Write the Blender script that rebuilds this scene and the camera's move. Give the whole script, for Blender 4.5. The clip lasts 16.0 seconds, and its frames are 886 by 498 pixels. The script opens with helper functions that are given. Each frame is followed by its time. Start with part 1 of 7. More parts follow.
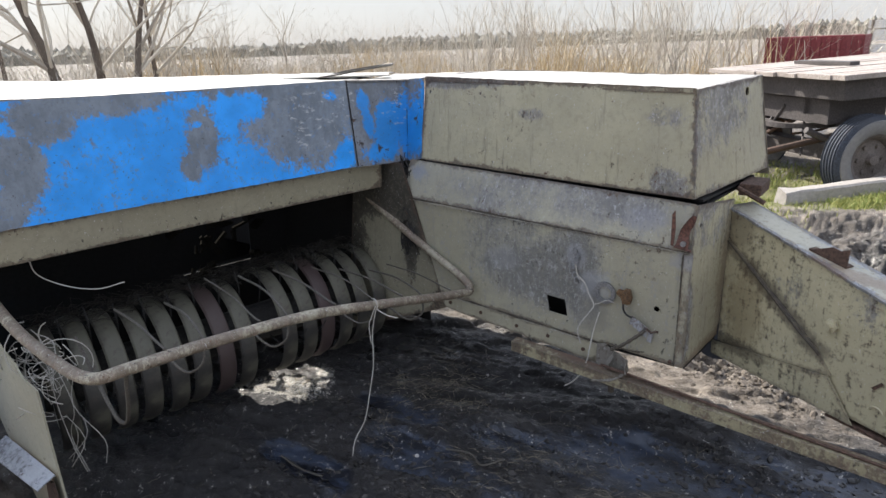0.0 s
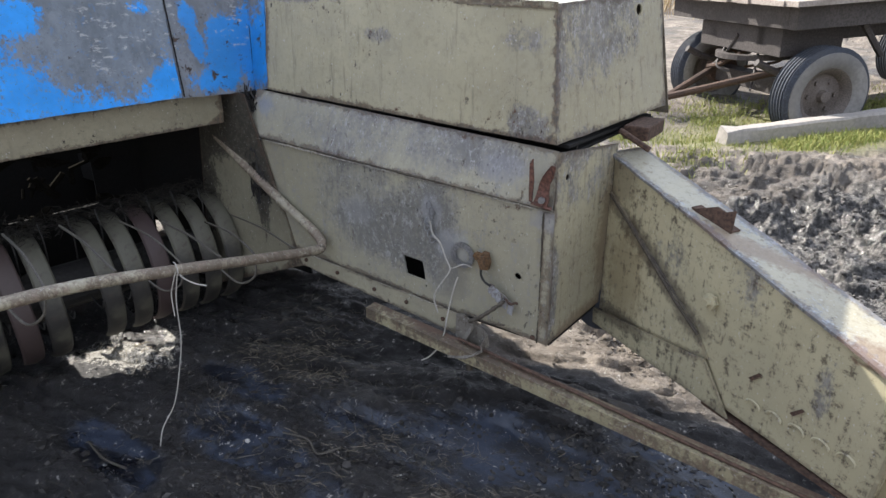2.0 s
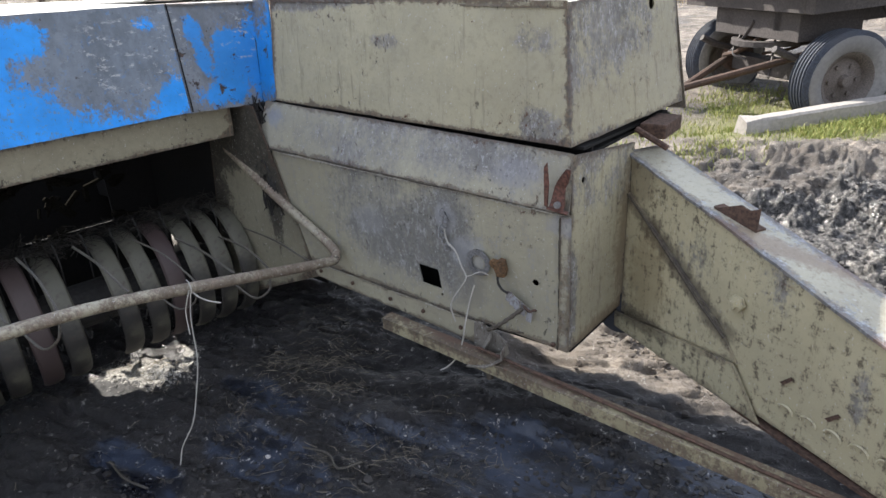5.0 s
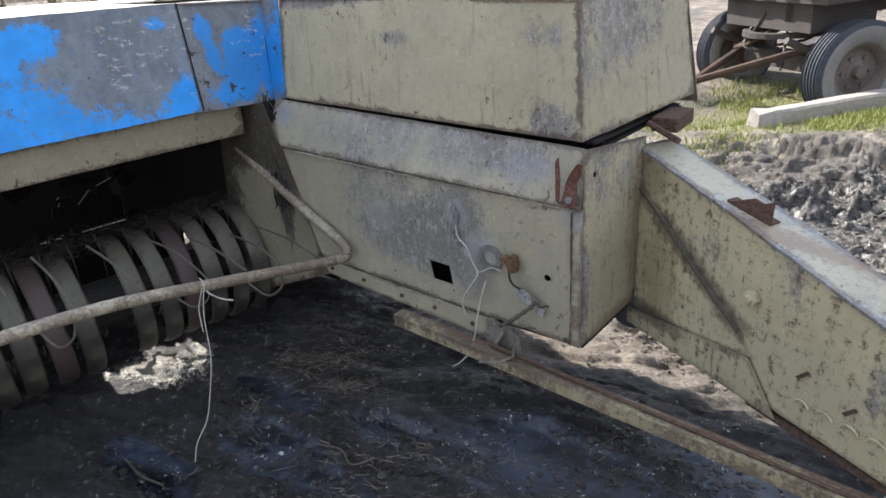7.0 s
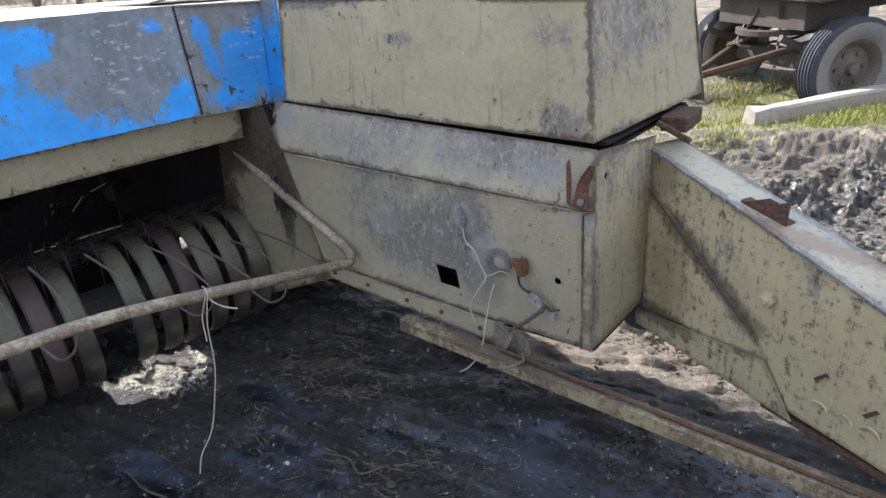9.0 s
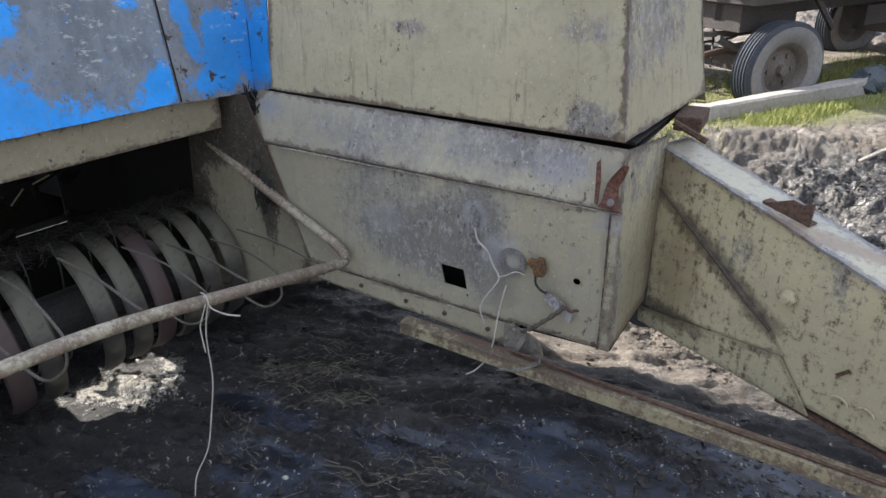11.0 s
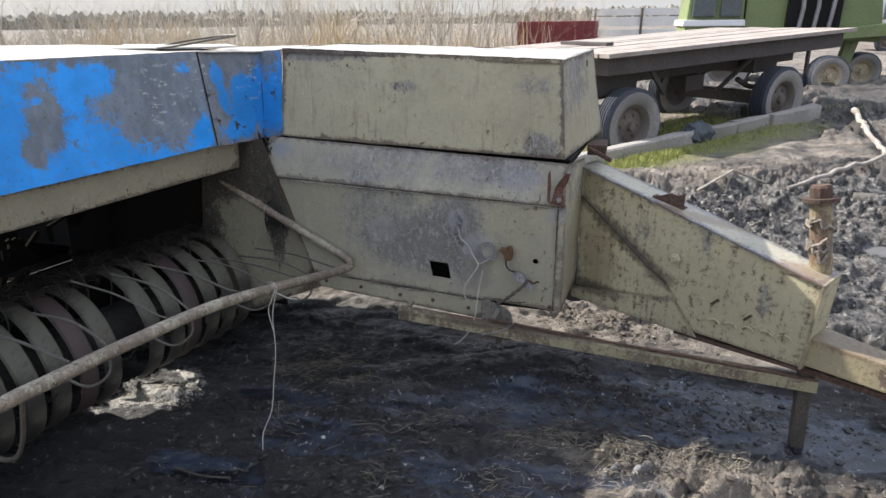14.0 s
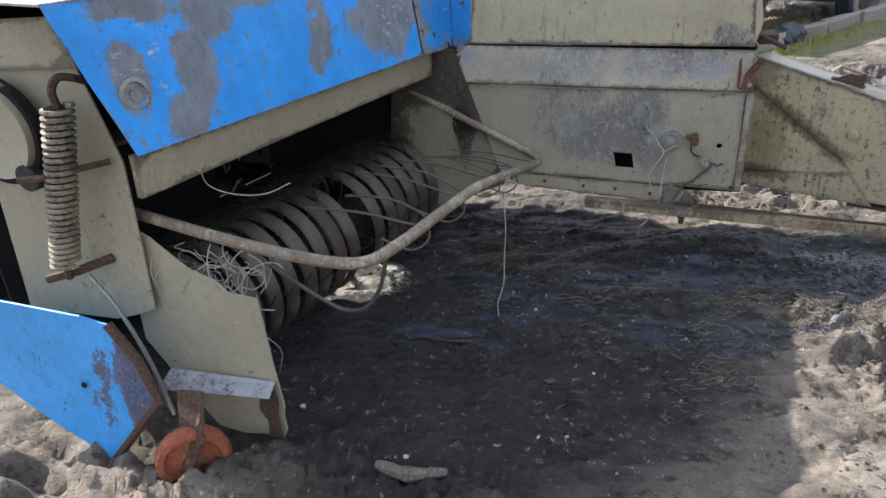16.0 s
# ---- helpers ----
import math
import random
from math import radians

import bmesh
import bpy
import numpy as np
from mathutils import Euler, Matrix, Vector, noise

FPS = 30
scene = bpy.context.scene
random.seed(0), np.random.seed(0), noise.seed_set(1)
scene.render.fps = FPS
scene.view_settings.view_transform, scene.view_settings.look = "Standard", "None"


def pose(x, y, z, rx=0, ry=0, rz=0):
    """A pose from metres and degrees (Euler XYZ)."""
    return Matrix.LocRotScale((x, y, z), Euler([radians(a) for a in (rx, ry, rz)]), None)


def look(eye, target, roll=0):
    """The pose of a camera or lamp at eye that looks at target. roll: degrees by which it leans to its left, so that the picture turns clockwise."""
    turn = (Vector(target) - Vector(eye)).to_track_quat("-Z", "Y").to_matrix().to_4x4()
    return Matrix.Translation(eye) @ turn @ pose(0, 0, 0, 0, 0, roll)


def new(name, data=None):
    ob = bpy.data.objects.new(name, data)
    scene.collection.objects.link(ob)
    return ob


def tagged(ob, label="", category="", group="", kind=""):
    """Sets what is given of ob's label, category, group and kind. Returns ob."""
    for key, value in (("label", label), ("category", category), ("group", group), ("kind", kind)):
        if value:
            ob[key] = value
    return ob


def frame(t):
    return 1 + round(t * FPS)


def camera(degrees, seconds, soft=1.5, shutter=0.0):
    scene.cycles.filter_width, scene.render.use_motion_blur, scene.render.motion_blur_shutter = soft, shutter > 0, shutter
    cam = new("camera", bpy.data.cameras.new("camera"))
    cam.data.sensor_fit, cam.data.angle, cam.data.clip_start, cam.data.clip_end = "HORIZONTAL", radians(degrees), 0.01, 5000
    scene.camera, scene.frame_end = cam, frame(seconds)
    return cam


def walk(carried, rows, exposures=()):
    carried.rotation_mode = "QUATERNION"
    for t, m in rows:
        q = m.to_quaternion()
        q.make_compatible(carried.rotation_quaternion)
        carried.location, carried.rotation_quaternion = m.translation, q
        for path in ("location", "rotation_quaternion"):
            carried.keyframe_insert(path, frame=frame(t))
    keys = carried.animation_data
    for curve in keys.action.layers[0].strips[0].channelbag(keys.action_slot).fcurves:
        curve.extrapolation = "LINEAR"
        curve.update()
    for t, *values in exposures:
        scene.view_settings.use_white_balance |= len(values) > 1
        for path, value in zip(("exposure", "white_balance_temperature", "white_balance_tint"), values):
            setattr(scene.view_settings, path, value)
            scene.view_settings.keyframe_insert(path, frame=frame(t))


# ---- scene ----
cam = camera(70.2, 16.0)
PATH = [
    (0, (0.652, -2.449, 1.737), (-0.511, -0.941, 1.126), -2.1),
    (0.5, (0.698, -2.316, 1.72), (-0.212, -0.684, 1.008), -2.7),
    (1, (0.642, -2.138, 1.674), (-0.14, -0.496, 0.844), -4.7),
    (1.5, (0.749, -1.859, 1.662), (-0.298, -0.323, 0.922), 0.5),
    (2, (0.809, -1.752, 1.649), (-0.254, -0.265, 0.837), -1.0),
    (2.5, (0.831, -1.719, 1.658), (-0.217, -0.2, 0.887), -2.5),
    (3, (0.82, -1.71, 1.658), (-0.209, -0.193, 0.858), -3.0),
    (3.5, (0.814, -1.705, 1.655), (-0.231, -0.216, 0.825), -3.6),
    (4, (0.803, -1.696, 1.655), (-0.29, -0.23, 0.846), -4.3),
    (4.5, (0.79, -1.698, 1.661), (-0.315, -0.241, 0.85), -3.7),
    (7, (0.782, -1.702, 1.659), (-0.35, -0.272, 0.838), -4.6),
    (7.5, (0.778, -1.701, 1.659), (-0.351, -0.266, 0.842), -4.7),
    (8, (0.777, -1.701, 1.66), (-0.348, -0.263, 0.844), -5.1),
    (10.5, (0.49, -1.757, 1.67), (-0.509, -0.258, 0.801), -2.0),
    (11, (0.379, -1.799, 1.677), (-0.499, -0.226, 0.808), -1.8),
    (11.5, (0.221, -1.821, 1.647), (-0.477, -0.164, 0.771), -4.2),
    (12, (0.282, -1.901, 1.647), (-0.416, -0.227, 0.805), -1.6),
    (12.5, (0.281, -2.097, 1.644), (-0.508, -0.467, 0.794), -1.5),
    (13, (0.139, -2.395, 1.664), (-0.471, -0.68, 0.836), -3.3),
    (13.5, (0.198, -2.591, 1.713), (-0.454, -0.842, 0.995), -1.9),
    (14, (0.23, -2.718, 1.713), (-0.3, -0.914, 1.032), -0.7),
    (14.5, (0.073, -2.841, 1.692), (-0.161, -0.984, 0.987), 0.2),
    (15, (0.065, -2.987, 1.697), (-0.22, -1.128, 1.017), -1.1),
    (15.5, (-0.053, -3.132, 1.688), (-0.367, -1.277, 1.01), -2.2),
    (15.6, (-0.134, -3.14, 1.708), (-0.533, -1.292, 1.054), -9.6),
    (15.8, (-0.313, -3.273, 1.66), (-0.784, -1.511, 0.839), -8.6),
    (16, (-0.465, -3.336, 1.677), (-1.063, -1.636, 0.808), -4.6),
]
walk(cam, [(t, look(eye, target, roll)) for t, eye, target, roll in PATH], exposures=[(0.0, 1.05), (0.5, 1.25), (1.0, 1.15), (2.0, 1.2), (4.0, 1.25), (8.0, 1.3), (10.5, 1.37), (11.0, 1.28), (12.0, 1.05), (13.0, 1.12), (13.5, 0.95), (14.0, 0.98), (14.5, 0.8), (15.0, 0.77), (15.5, 0.9), (15.8, 0.85), (16.0, 1.12)])

# ---- world, sun ----
SUN_AZ = math.atan2(0.26, -1.17)
SUN_EL = math.atan(1 / math.hypot(1.17, 0.26))
world = bpy.data.worlds.new("sky")
scene.world = world
world.use_nodes = True
wn = world.node_tree
sky = wn.nodes.new("ShaderNodeTexSky")
sky.sky_type, sky.sun_disc = "NISHITA", False
sky.sun_elevation, sky.sun_rotation = SUN_EL, math.pi / 2 - SUN_AZ
sky.air_density, sky.dust_density, sky.ozone_density = 1.0, 1.2, 1.5
haze = wn.nodes.new("ShaderNodeMix")
haze.data_type = "RGBA"
up = wn.nodes.new("ShaderNodeSeparateXYZ")
wn.links.new(wn.nodes.new("ShaderNodeTexCoord").outputs["Generated"], up.inputs[0])
veil = wn.nodes.new("ShaderNodeMapRange")
veil.inputs[1].default_value, veil.inputs[2].default_value, veil.inputs[3].default_value, veil.inputs[4].default_value = 0.0, 0.75, 0.9, 0.6
wn.links.new(up.outputs[2], veil.inputs[0])
wn.links.new(veil.outputs[0], haze.inputs[0])
cloud = wn.nodes.new("ShaderNodeMix")
cloud.data_type = "RGBA"
rise = wn.nodes.new("ShaderNodeMapRange")
rise.inputs[1].default_value, rise.inputs[2].default_value = 0.08, 0.8
wn.links.new(up.outputs[2], rise.inputs[0])
wn.links.new(rise.outputs[0], cloud.inputs[0])
cloud.inputs[6].default_value, cloud.inputs[7].default_value = (4.0, 4.05, 4.2, 1), (8.6, 9.4, 11.2, 1)
wn.links.new(cloud.outputs[2], haze.inputs[7])
wn.links.new(sky.outputs[0], haze.inputs[6])
wn.links.new(haze.outputs[2], wn.nodes["Background"].inputs[0])
wn.nodes["Background"].inputs[1].default_value = 0.092
sun = new("sun", bpy.data.lights.new("sun", "SUN"))
sun.data.energy, sun.data.angle, sun.data.color = 5.0, radians(0.55), (1.0, 0.95, 0.87)
sun.matrix_world = look((math.cos(SUN_AZ) * 30, math.sin(SUN_AZ) * 30, math.tan(SUN_EL) * 30), (0, 0, 0))


# ---- materials ----
class Mat:
    """A node material, built with short calls."""

    def __init__(self, name, rough=0.6, metal=0.0):
        self.m = bpy.data.materials.new(name)
        self.m.use_nodes = True
        self.t = self.m.node_tree
        self.b = self.t.nodes["Principled BSDF"]
        self.b.inputs["Roughness"].default_value = rough
        self.b.inputs["Metallic"].default_value = metal
        self.co = self.t.nodes.new("ShaderNodeTexCoord").outputs["Object"]

    def put(self, value, socket):
        if hasattr(value, "is_linked"):
            self.t.links.new(value, socket)
        elif isinstance(value, (tuple, list)) and len(value) == 3 and socket.type == "RGBA":
            socket.default_value = (*value, 1)
        else:
            socket.default_value = value

    def noise(self, scale, detail=4.0, rough=0.55, stretch=None, seed=0.0):
        co = self.co
        if stretch or seed:
            mp = self.t.nodes.new("ShaderNodeMapping")
            mp.inputs["Scale"].default_value = stretch or (1, 1, 1)
            mp.inputs["Location"].default_value = (seed, seed * 1.7, seed * 0.6)
            self.t.links.new(co, mp.inputs[0])
            co = mp.outputs[0]
        n = self.t.nodes.new("ShaderNodeTexNoise")
        n.inputs["Scale"].default_value, n.inputs["Detail"].default_value, n.inputs["Roughness"].default_value = scale, detail, rough
        self.t.links.new(co, n.inputs["Vector"])
        return n.outputs[0]

    def voronoi(self, scale, feature="F1"):
        n = self.t.nodes.new("ShaderNodeTexVoronoi")
        n.feature = feature
        n.inputs["Scale"].default_value = scale
        self.t.links.new(self.co, n.inputs["Vector"])
        return n.outputs["Distance"]

    def math(self, op, a, b=0.0, clamp=False):
        n = self.t.nodes.new("ShaderNodeMath")
        n.operation, n.use_clamp = op, clamp
        self.put(a, n.inputs[0])
        self.put(b, n.inputs[1])
        return n.outputs[0]

    def ramp(self, fac, low, high):
        n = self.t.nodes.new("ShaderNodeMapRange")
        n.interpolation_type = "SMOOTHSTEP"
        self.put(fac, n.inputs[0])
        n.inputs[1].default_value, n.inputs[2].default_value = low, high
        return n.outputs[0]

    def mix(self, fac, a, b):
        n = self.t.nodes.new("ShaderNodeMix")
        n.data_type = "RGBA"
        self.put(fac, n.inputs[0])
        self.put(a, n.inputs[6])
        self.put(b, n.inputs[7])
        return n.outputs[2]

    def blob(self, centre, radii, turn=0.0):
        """1 at the centre of an ellipsoid, 0 at its edge and beyond."""
        mp = self.t.nodes.new("ShaderNodeMapping")
        mp.vector_type = "TEXTURE"
        mp.inputs["Rotation"].default_value = (0, 0, turn)
        mp.inputs["Location"].default_value, mp.inputs["Scale"].default_value = centre, radii
        self.t.links.new(self.co, mp.inputs[0])
        n = self.t.nodes.new("ShaderNodeVectorMath")
        n.operation = "LENGTH"
        self.t.links.new(mp.outputs[0], n.inputs[0])
        return self.math("SUBTRACT", 1.0, n.outputs["Value"], True)

    def vary(self):
        n = self.t.nodes.new("ShaderNodeObjectInfo")
        return n.outputs["Random"]

    def island(self):
        return self.t.nodes.new("ShaderNodeNewGeometry").outputs["Random Per Island"]

    def bump(self, height, strength=0.4, distance=0.004):
        n = self.t.nodes.new("ShaderNodeBump")
        n.inputs["Strength"].default_value, n.inputs["Distance"].default_value = strength, distance
        self.put(height, n.inputs["Height"])
        self.t.links.new(n.outputs[0], self.b.inputs["Normal"])
        return self

    def color(self, c):
        self.put(c, self.b.inputs["Base Color"])
        return self

    def rough(self, r):
        self.put(r, self.b.inputs["Roughness"])
        return self


def plain(name, base, rough=0.7, amount=0.35, scale=18.0, metal=0.0, bump=0.3, dist=0.003, dirt=None):
    """A surface of one colour with grain, stains and fine relief."""
    m = Mat(name, rough, metal)
    n, big = m.noise(scale * 6, 5), m.noise(scale * 0.25, 3, seed=3.0)
    dark = tuple(c * (1 - amount) for c in base)
    light = tuple(min(1, c * (1 + amount * 0.6)) for c in base)
    c = m.mix(m.ramp(n, 0.3, 0.7), dark, light)
    c = m.mix(m.math("MULTIPLY", m.ramp(big, 0.45, 0.7), 0.6), c, dirt or tuple(v * 0.6 for v in base))
    m.color(c).bump(n, bump, dist)
    return m.m


def worn_paint(name, paint, bare, blobs=(), spots=(), shift=0.0, rust=0.5, gloss=0.45, bare2=None, streak=1.0, edge=0.70, rim=1.0, stains=(), film=0.3, soft=0.0, grain=0.4):
    """Old paint, scuffed to primer and metal in places, with rust specks, chips and run marks. blobs: centre, radii, strength of scuffed places;
    spots: the same for bright rust; shift moves the share of bare metal; rim is the wear along the sheet's edges."""
    m = Mat(name)
    near = m.t.nodes.new("ShaderNodeAttribute")
    near.attribute_name = "rim"
    near = m.math("MULTIPLY", m.math("POWER", near.outputs["Fac"], 2.0), rim)
    fine, mid, big = m.noise(75, 8, 0.72), m.noise(11, 6, 0.7, seed=2.0), m.noise(2.6, 4, 0.6, seed=5.0)
    fade = m.noise(1.3, 3, 0.5, seed=9.0)
    col = m.mix(m.ramp(fade, 0.35, 0.65), tuple(c * 0.84 for c in paint), tuple(min(1, c * 1.1) for c in paint))
    col = m.mix(m.math("MULTIPLY", m.ramp(mid, 0.42, 0.66), 0.35), col, tuple(c * 0.72 for c in paint))
    col = m.mix(m.math("MULTIPLY", m.ramp(fine, 0.55, 0.72), 0.18), col, tuple(c * 0.6 for c in paint))
    runs = m.noise(13, 6, 0.7, stretch=(3.0, 3.0, 0.22), seed=7.0)
    col = m.mix(m.math("MULTIPLY", m.ramp(runs, 0.54, 0.70), 0.4 * streak), col, tuple(c * 0.5 for c in paint))
    col = m.mix(m.math("MULTIPLY", m.ramp(m.noise(5, 6, 0.7, seed=71.0), 0.40, 0.66), film), col, tuple(0.5 * (c + b) for c, b in zip(paint, bare)))
    drip = m.noise(26, 6, 0.75, stretch=(2.0, 2.0, 0.38), seed=12.0)
    worn = m.math("ADD", m.math("MULTIPLY", big, 0.34), m.math("MULTIPLY", mid, 0.26))
    worn = m.math("ADD", worn, m.math("MULTIPLY", fine, 0.27))
    scuff = m.noise(9, 8, 0.78, stretch=(1.0, 1.0, 0.55), seed=33.0)
    worn = m.math("ADD", worn, m.math("MULTIPLY", drip, 0.22))
    worn = m.math("ADD", worn, m.math("MULTIPLY", near, 0.10))
    worn = m.math("ADD", worn, shift - 0.012)
    for centre, radii, strength in blobs:
        worn = m.math("ADD", worn, m.math("MULTIPLY", m.ramp(m.blob(centre, radii), 0.0, 0.75), strength))
    mask = m.ramp(worn, 0.575, edge - 0.05 + soft * 0.08)
    core = m.ramp(worn, edge - 0.04, edge + 0.05)
    grey = m.mix(m.math("MULTIPLY", m.ramp(m.math("ADD", m.math("MULTIPLY", m.noise(34, 7, 0.75, seed=4.0), 0.45), m.math("MULTIPLY", scuff, 0.55)), 0.42, 0.60), 1.0 - 0.35 * soft), bare, bare2 or tuple(c * 0.42 for c in bare))
    grey = m.mix(m.math("MULTIPLY", m.ramp(m.noise(46, 6, 0.75, stretch=(1, 1, 0.45), seed=17.0), 0.59, 0.65), 0.6), grey, tuple(min(1, c * 2.1) for c in bare))
    grey = m.mix(m.math("MULTIPLY", m.ramp(m.noise(60, 6, 0.7, seed=51.0), 0.55, 0.62), 0.5), grey, tuple(c * 0.8 for c in paint))
    col = m.mix(m.math("MULTIPLY", mask, 0.82), col, grey)
    col = m.mix(m.math("MULTIPLY", core, 0.35), col, tuple(c * 0.45 for c in bare))
    grit = m.noise(38, 9, 0.82, seed=87.0)
    col = m.mix(m.math("MULTIPLY", m.ramp(grit, 0.50, 0.60), grain), col, tuple(c * 0.62 for c in paint))
    col = m.mix(m.math("MULTIPLY", m.math("MULTIPLY", m.ramp(m.noise(29, 9, 0.85, stretch=(1.2, 1.2, 0.7), seed=91.0), 0.535, 0.59), m.math("ADD", m.math("MULTIPLY", mask, 0.9), 0.08)), grain * 1.6), col, tuple(min(1, c * 2.0) for c in bare))
    where = m.math("ADD", m.math("MULTIPLY", m.noise(3.2, 4, 0.6, seed=8.0), 0.7), m.math("MULTIPLY", m.noise(13, 3, 0.6, seed=19.0), 0.4))
    where = m.ramp(m.math("ADD", m.math("ADD", where, m.math("MULTIPLY", near, 0.16)), m.math("MULTIPLY", mask, 0.05)), 0.575, 0.66)
    dots = m.ramp(m.noise(48, 6, 0.72, stretch=(1.1, 1.1, 0.7), seed=6.0), 0.585, 0.625)
    pits = m.math("MULTIPLY", dots, where)
    flakes = m.ramp(m.math("ADD", m.noise(24, 7, 0.75, stretch=(1.0, 1.0, 1.3), seed=41.0), m.math("MULTIPLY", near, 0.075)), 0.685, 0.71)
    pits = m.math("MAXIMUM", pits, m.math("MULTIPLY", flakes, 0.95))
    specks = m.ramp(m.noise(125, 5, 0.65, stretch=(1.2, 1.2, 0.6), seed=63.0), 0.585, 0.625)
    pits = m.math("MAXIMUM", pits, m.math("MULTIPLY", specks, m.math("ADD", 0.06, m.math("MULTIPLY", m.ramp(m.math("ADD", m.math("MULTIPLY", big, 0.6), m.math("MULTIPLY", mid, 0.45)), 0.56, 0.66), 0.6))))
    col = m.mix(m.math("MULTIPLY", pits, min(1.0, rust + 0.3)), col, m.mix(m.math("MULTIPLY", m.ramp(mid, 0.47, 0.6), min(1.0, rust + 0.1)), (0.028, 0.024, 0.021), (0.13, 0.058, 0.03)))
    chips = m.ramp(m.noise(130, 4, 0.6, stretch=(1, 1, 0.6), seed=27.0), 0.655, 0.68)
    col = m.mix(m.math("MULTIPLY", chips, 0.6), col, (0.60, 0.60, 0.60))
    for centre, radii, strength in spots:
        k = m.ramp(m.math("ADD", m.math("MULTIPLY", m.blob(centre, radii), strength), m.math("MULTIPLY", mid, 0.8)), 0.75, 0.95)
        col = m.mix(k, col, m.mix(m.ramp(fine, 0.35, 0.65), (0.16, 0.06, 0.03), (0.07, 0.035, 0.025)))
    frayed = m.ramp(m.math("ADD", m.math("MULTIPLY", near, 0.30), m.math("ADD", m.math("MULTIPLY", m.noise(17, 8, 0.8, seed=77.0), 0.75), m.math("MULTIPLY", big, 0.25))), 0.66, 0.76)
    col = m.mix(m.math("MULTIPLY", frayed, 0.75 * min(1.0, rust + 0.3)), col, m.mix(m.ramp(fine, 0.4, 0.6), (0.10, 0.055, 0.036), (0.045, 0.034, 0.028)))
    for centre, radii, strength, tint in stains:
        k = m.ramp(m.math("ADD", m.blob(centre, radii), m.math("ADD", m.math("MULTIPLY", m.math("SUBTRACT", runs, 0.5), 0.8), m.math("MULTIPLY", m.math("SUBTRACT", grit, 0.5), 1.6))), 0.05, 0.55)
        col = m.mix(m.math("MULTIPLY", k, strength), col, tint)
    m.color(col)
    m.rough(m.math("ADD", m.math("MULTIPLY", mask, 0.2), gloss))
    relief = m.math("SUBTRACT", m.math("MULTIPLY", fine, 0.3), m.math("MULTIPLY", mask, 0.5))
    m.bump(m.math("SUBTRACT", relief, pits), 0.6, 0.0018)
    return m.m


BEIGE, GREY = (0.385, 0.36, 0.268), (0.205, 0.2, 0.19)
beige = worn_paint("beige_paint", BEIGE, GREY, shift=-0.06)
beige_side = worn_paint("beige_side_paint", BEIGE, (0.20, 0.20, 0.195), blobs=[((-0.78, 0, 0.78), (0.62, 0.6, 0.34), 0.20), ((-0.66, 0, 0.66), (0.36, 0.6, 0.26), 0.14), ((-0.50, 0, 0.86), (0.22, 0.5, 0.14), 0.15), ((-0.44, 0, 0.60), (0.12, 0.5, 0.22), 0.17)], shift=-0.055, soft=1.0, bare2=(0.105, 0.105, 0.11), film=0.55,
                         stains=[((-0.41, 0, 0.71), (0.11, 0.4, 0.10), 0.45, (0.36, 0.37, 0.40)), ((-0.50, 0, 0.83), (0.07, 0.4, 0.09), 0.4, (0.36, 0.37, 0.41)), ((-0.40, 0, 0.58), (0.10, 0.4, 0.13), 0.55, (0.20, 0.19, 0.165)), ((-0.88, 0, 0.76), (0.12, 0.4, 0.08), 0.3, (0.33, 0.335, 0.35)), ((-0.02, 0, 0.89), (0.10, 0.4, 0.05), 0.5, (0.30, 0.31, 0.35)), ((-1.40, 0, 0.8), (0.16, 0.4, 0.3), 0.25, (0.24, 0.225, 0.17))])
beige_mid = worn_paint("beige_mid_paint", (0.36, 0.338, 0.26), (0.235, 0.235, 0.24), blobs=[((-0.75, 0, 1.07), (0.85, 0.5, 0.14), 0.14), ((-0.25, 0, 1.06), (0.24, 0.5, 0.10), 0.12), ((-1.43, 0, 1.13), (0.09, 0.4, 0.05), 0.16)], shift=-0.03, soft=0.9, bare2=(0.15, 0.15, 0.16), film=0.5,
                        stains=[((-1.42, 0.0, 1.12), (0.07, 0.4, 0.05), 0.5, (0.24, 0.28, 0.36)), ((-0.2, 0.0, 1.04), (0.14, 0.4, 0.07), 0.45, (0.27, 0.275, 0.31))])
beige_box = worn_paint("beige_housing_paint", (0.43, 0.395, 0.275), (0.22, 0.215, 0.22), blobs=[((-0.76, 0.07, 1.435), (0.13, 0.4, 0.05), 0.2), ((-0.17, 0.07, 1.45), (0.16, 0.4, 0.08), 0.18), ((-0.13, 0.07, 1.19), (0.12, 0.4, 0.1), 0.2), ((-1.2, 0.07, 1.57), (0.5, 0.5, 0.05), 0.2)], spots=[((-0.4, 0.06, 1.54), (0.1, 0.3, 0.04), 0.5)], shift=-0.06, streak=1.9, rust=0.75, soft=0.5, film=0.2)
beige_front = worn_paint("beige_front_paint", (0.41, 0.375, 0.26), (0.25, 0.245, 0.25), blobs=[((0.0, 0.3, 1.45), (0.5, 0.6, 0.2), 0.12), ((0.0, 0.2, 1.0), (0.3, 0.3, 0.2), 0.12), ((0.0, 0.02, 0.65), (0.2, 0.07, 0.3), 0.14)], spots=[((0.04, 0.4, 0.62), (0.2, 0.09, 0.35), 0.32), ((0.02, 0.3, 0.44), (0.2, 0.3, 0.05), 0.35)], shift=-0.03, streak=2.0, stains=[((0.03, 0.4, 0.7), (0.3, 0.12, 0.4), 0.55, (0.13, 0.075, 0.04)), ((0.0, 0.3, 0.43), (0.3, 0.4, 0.07), 0.6, (0.13, 0.075, 0.04))])
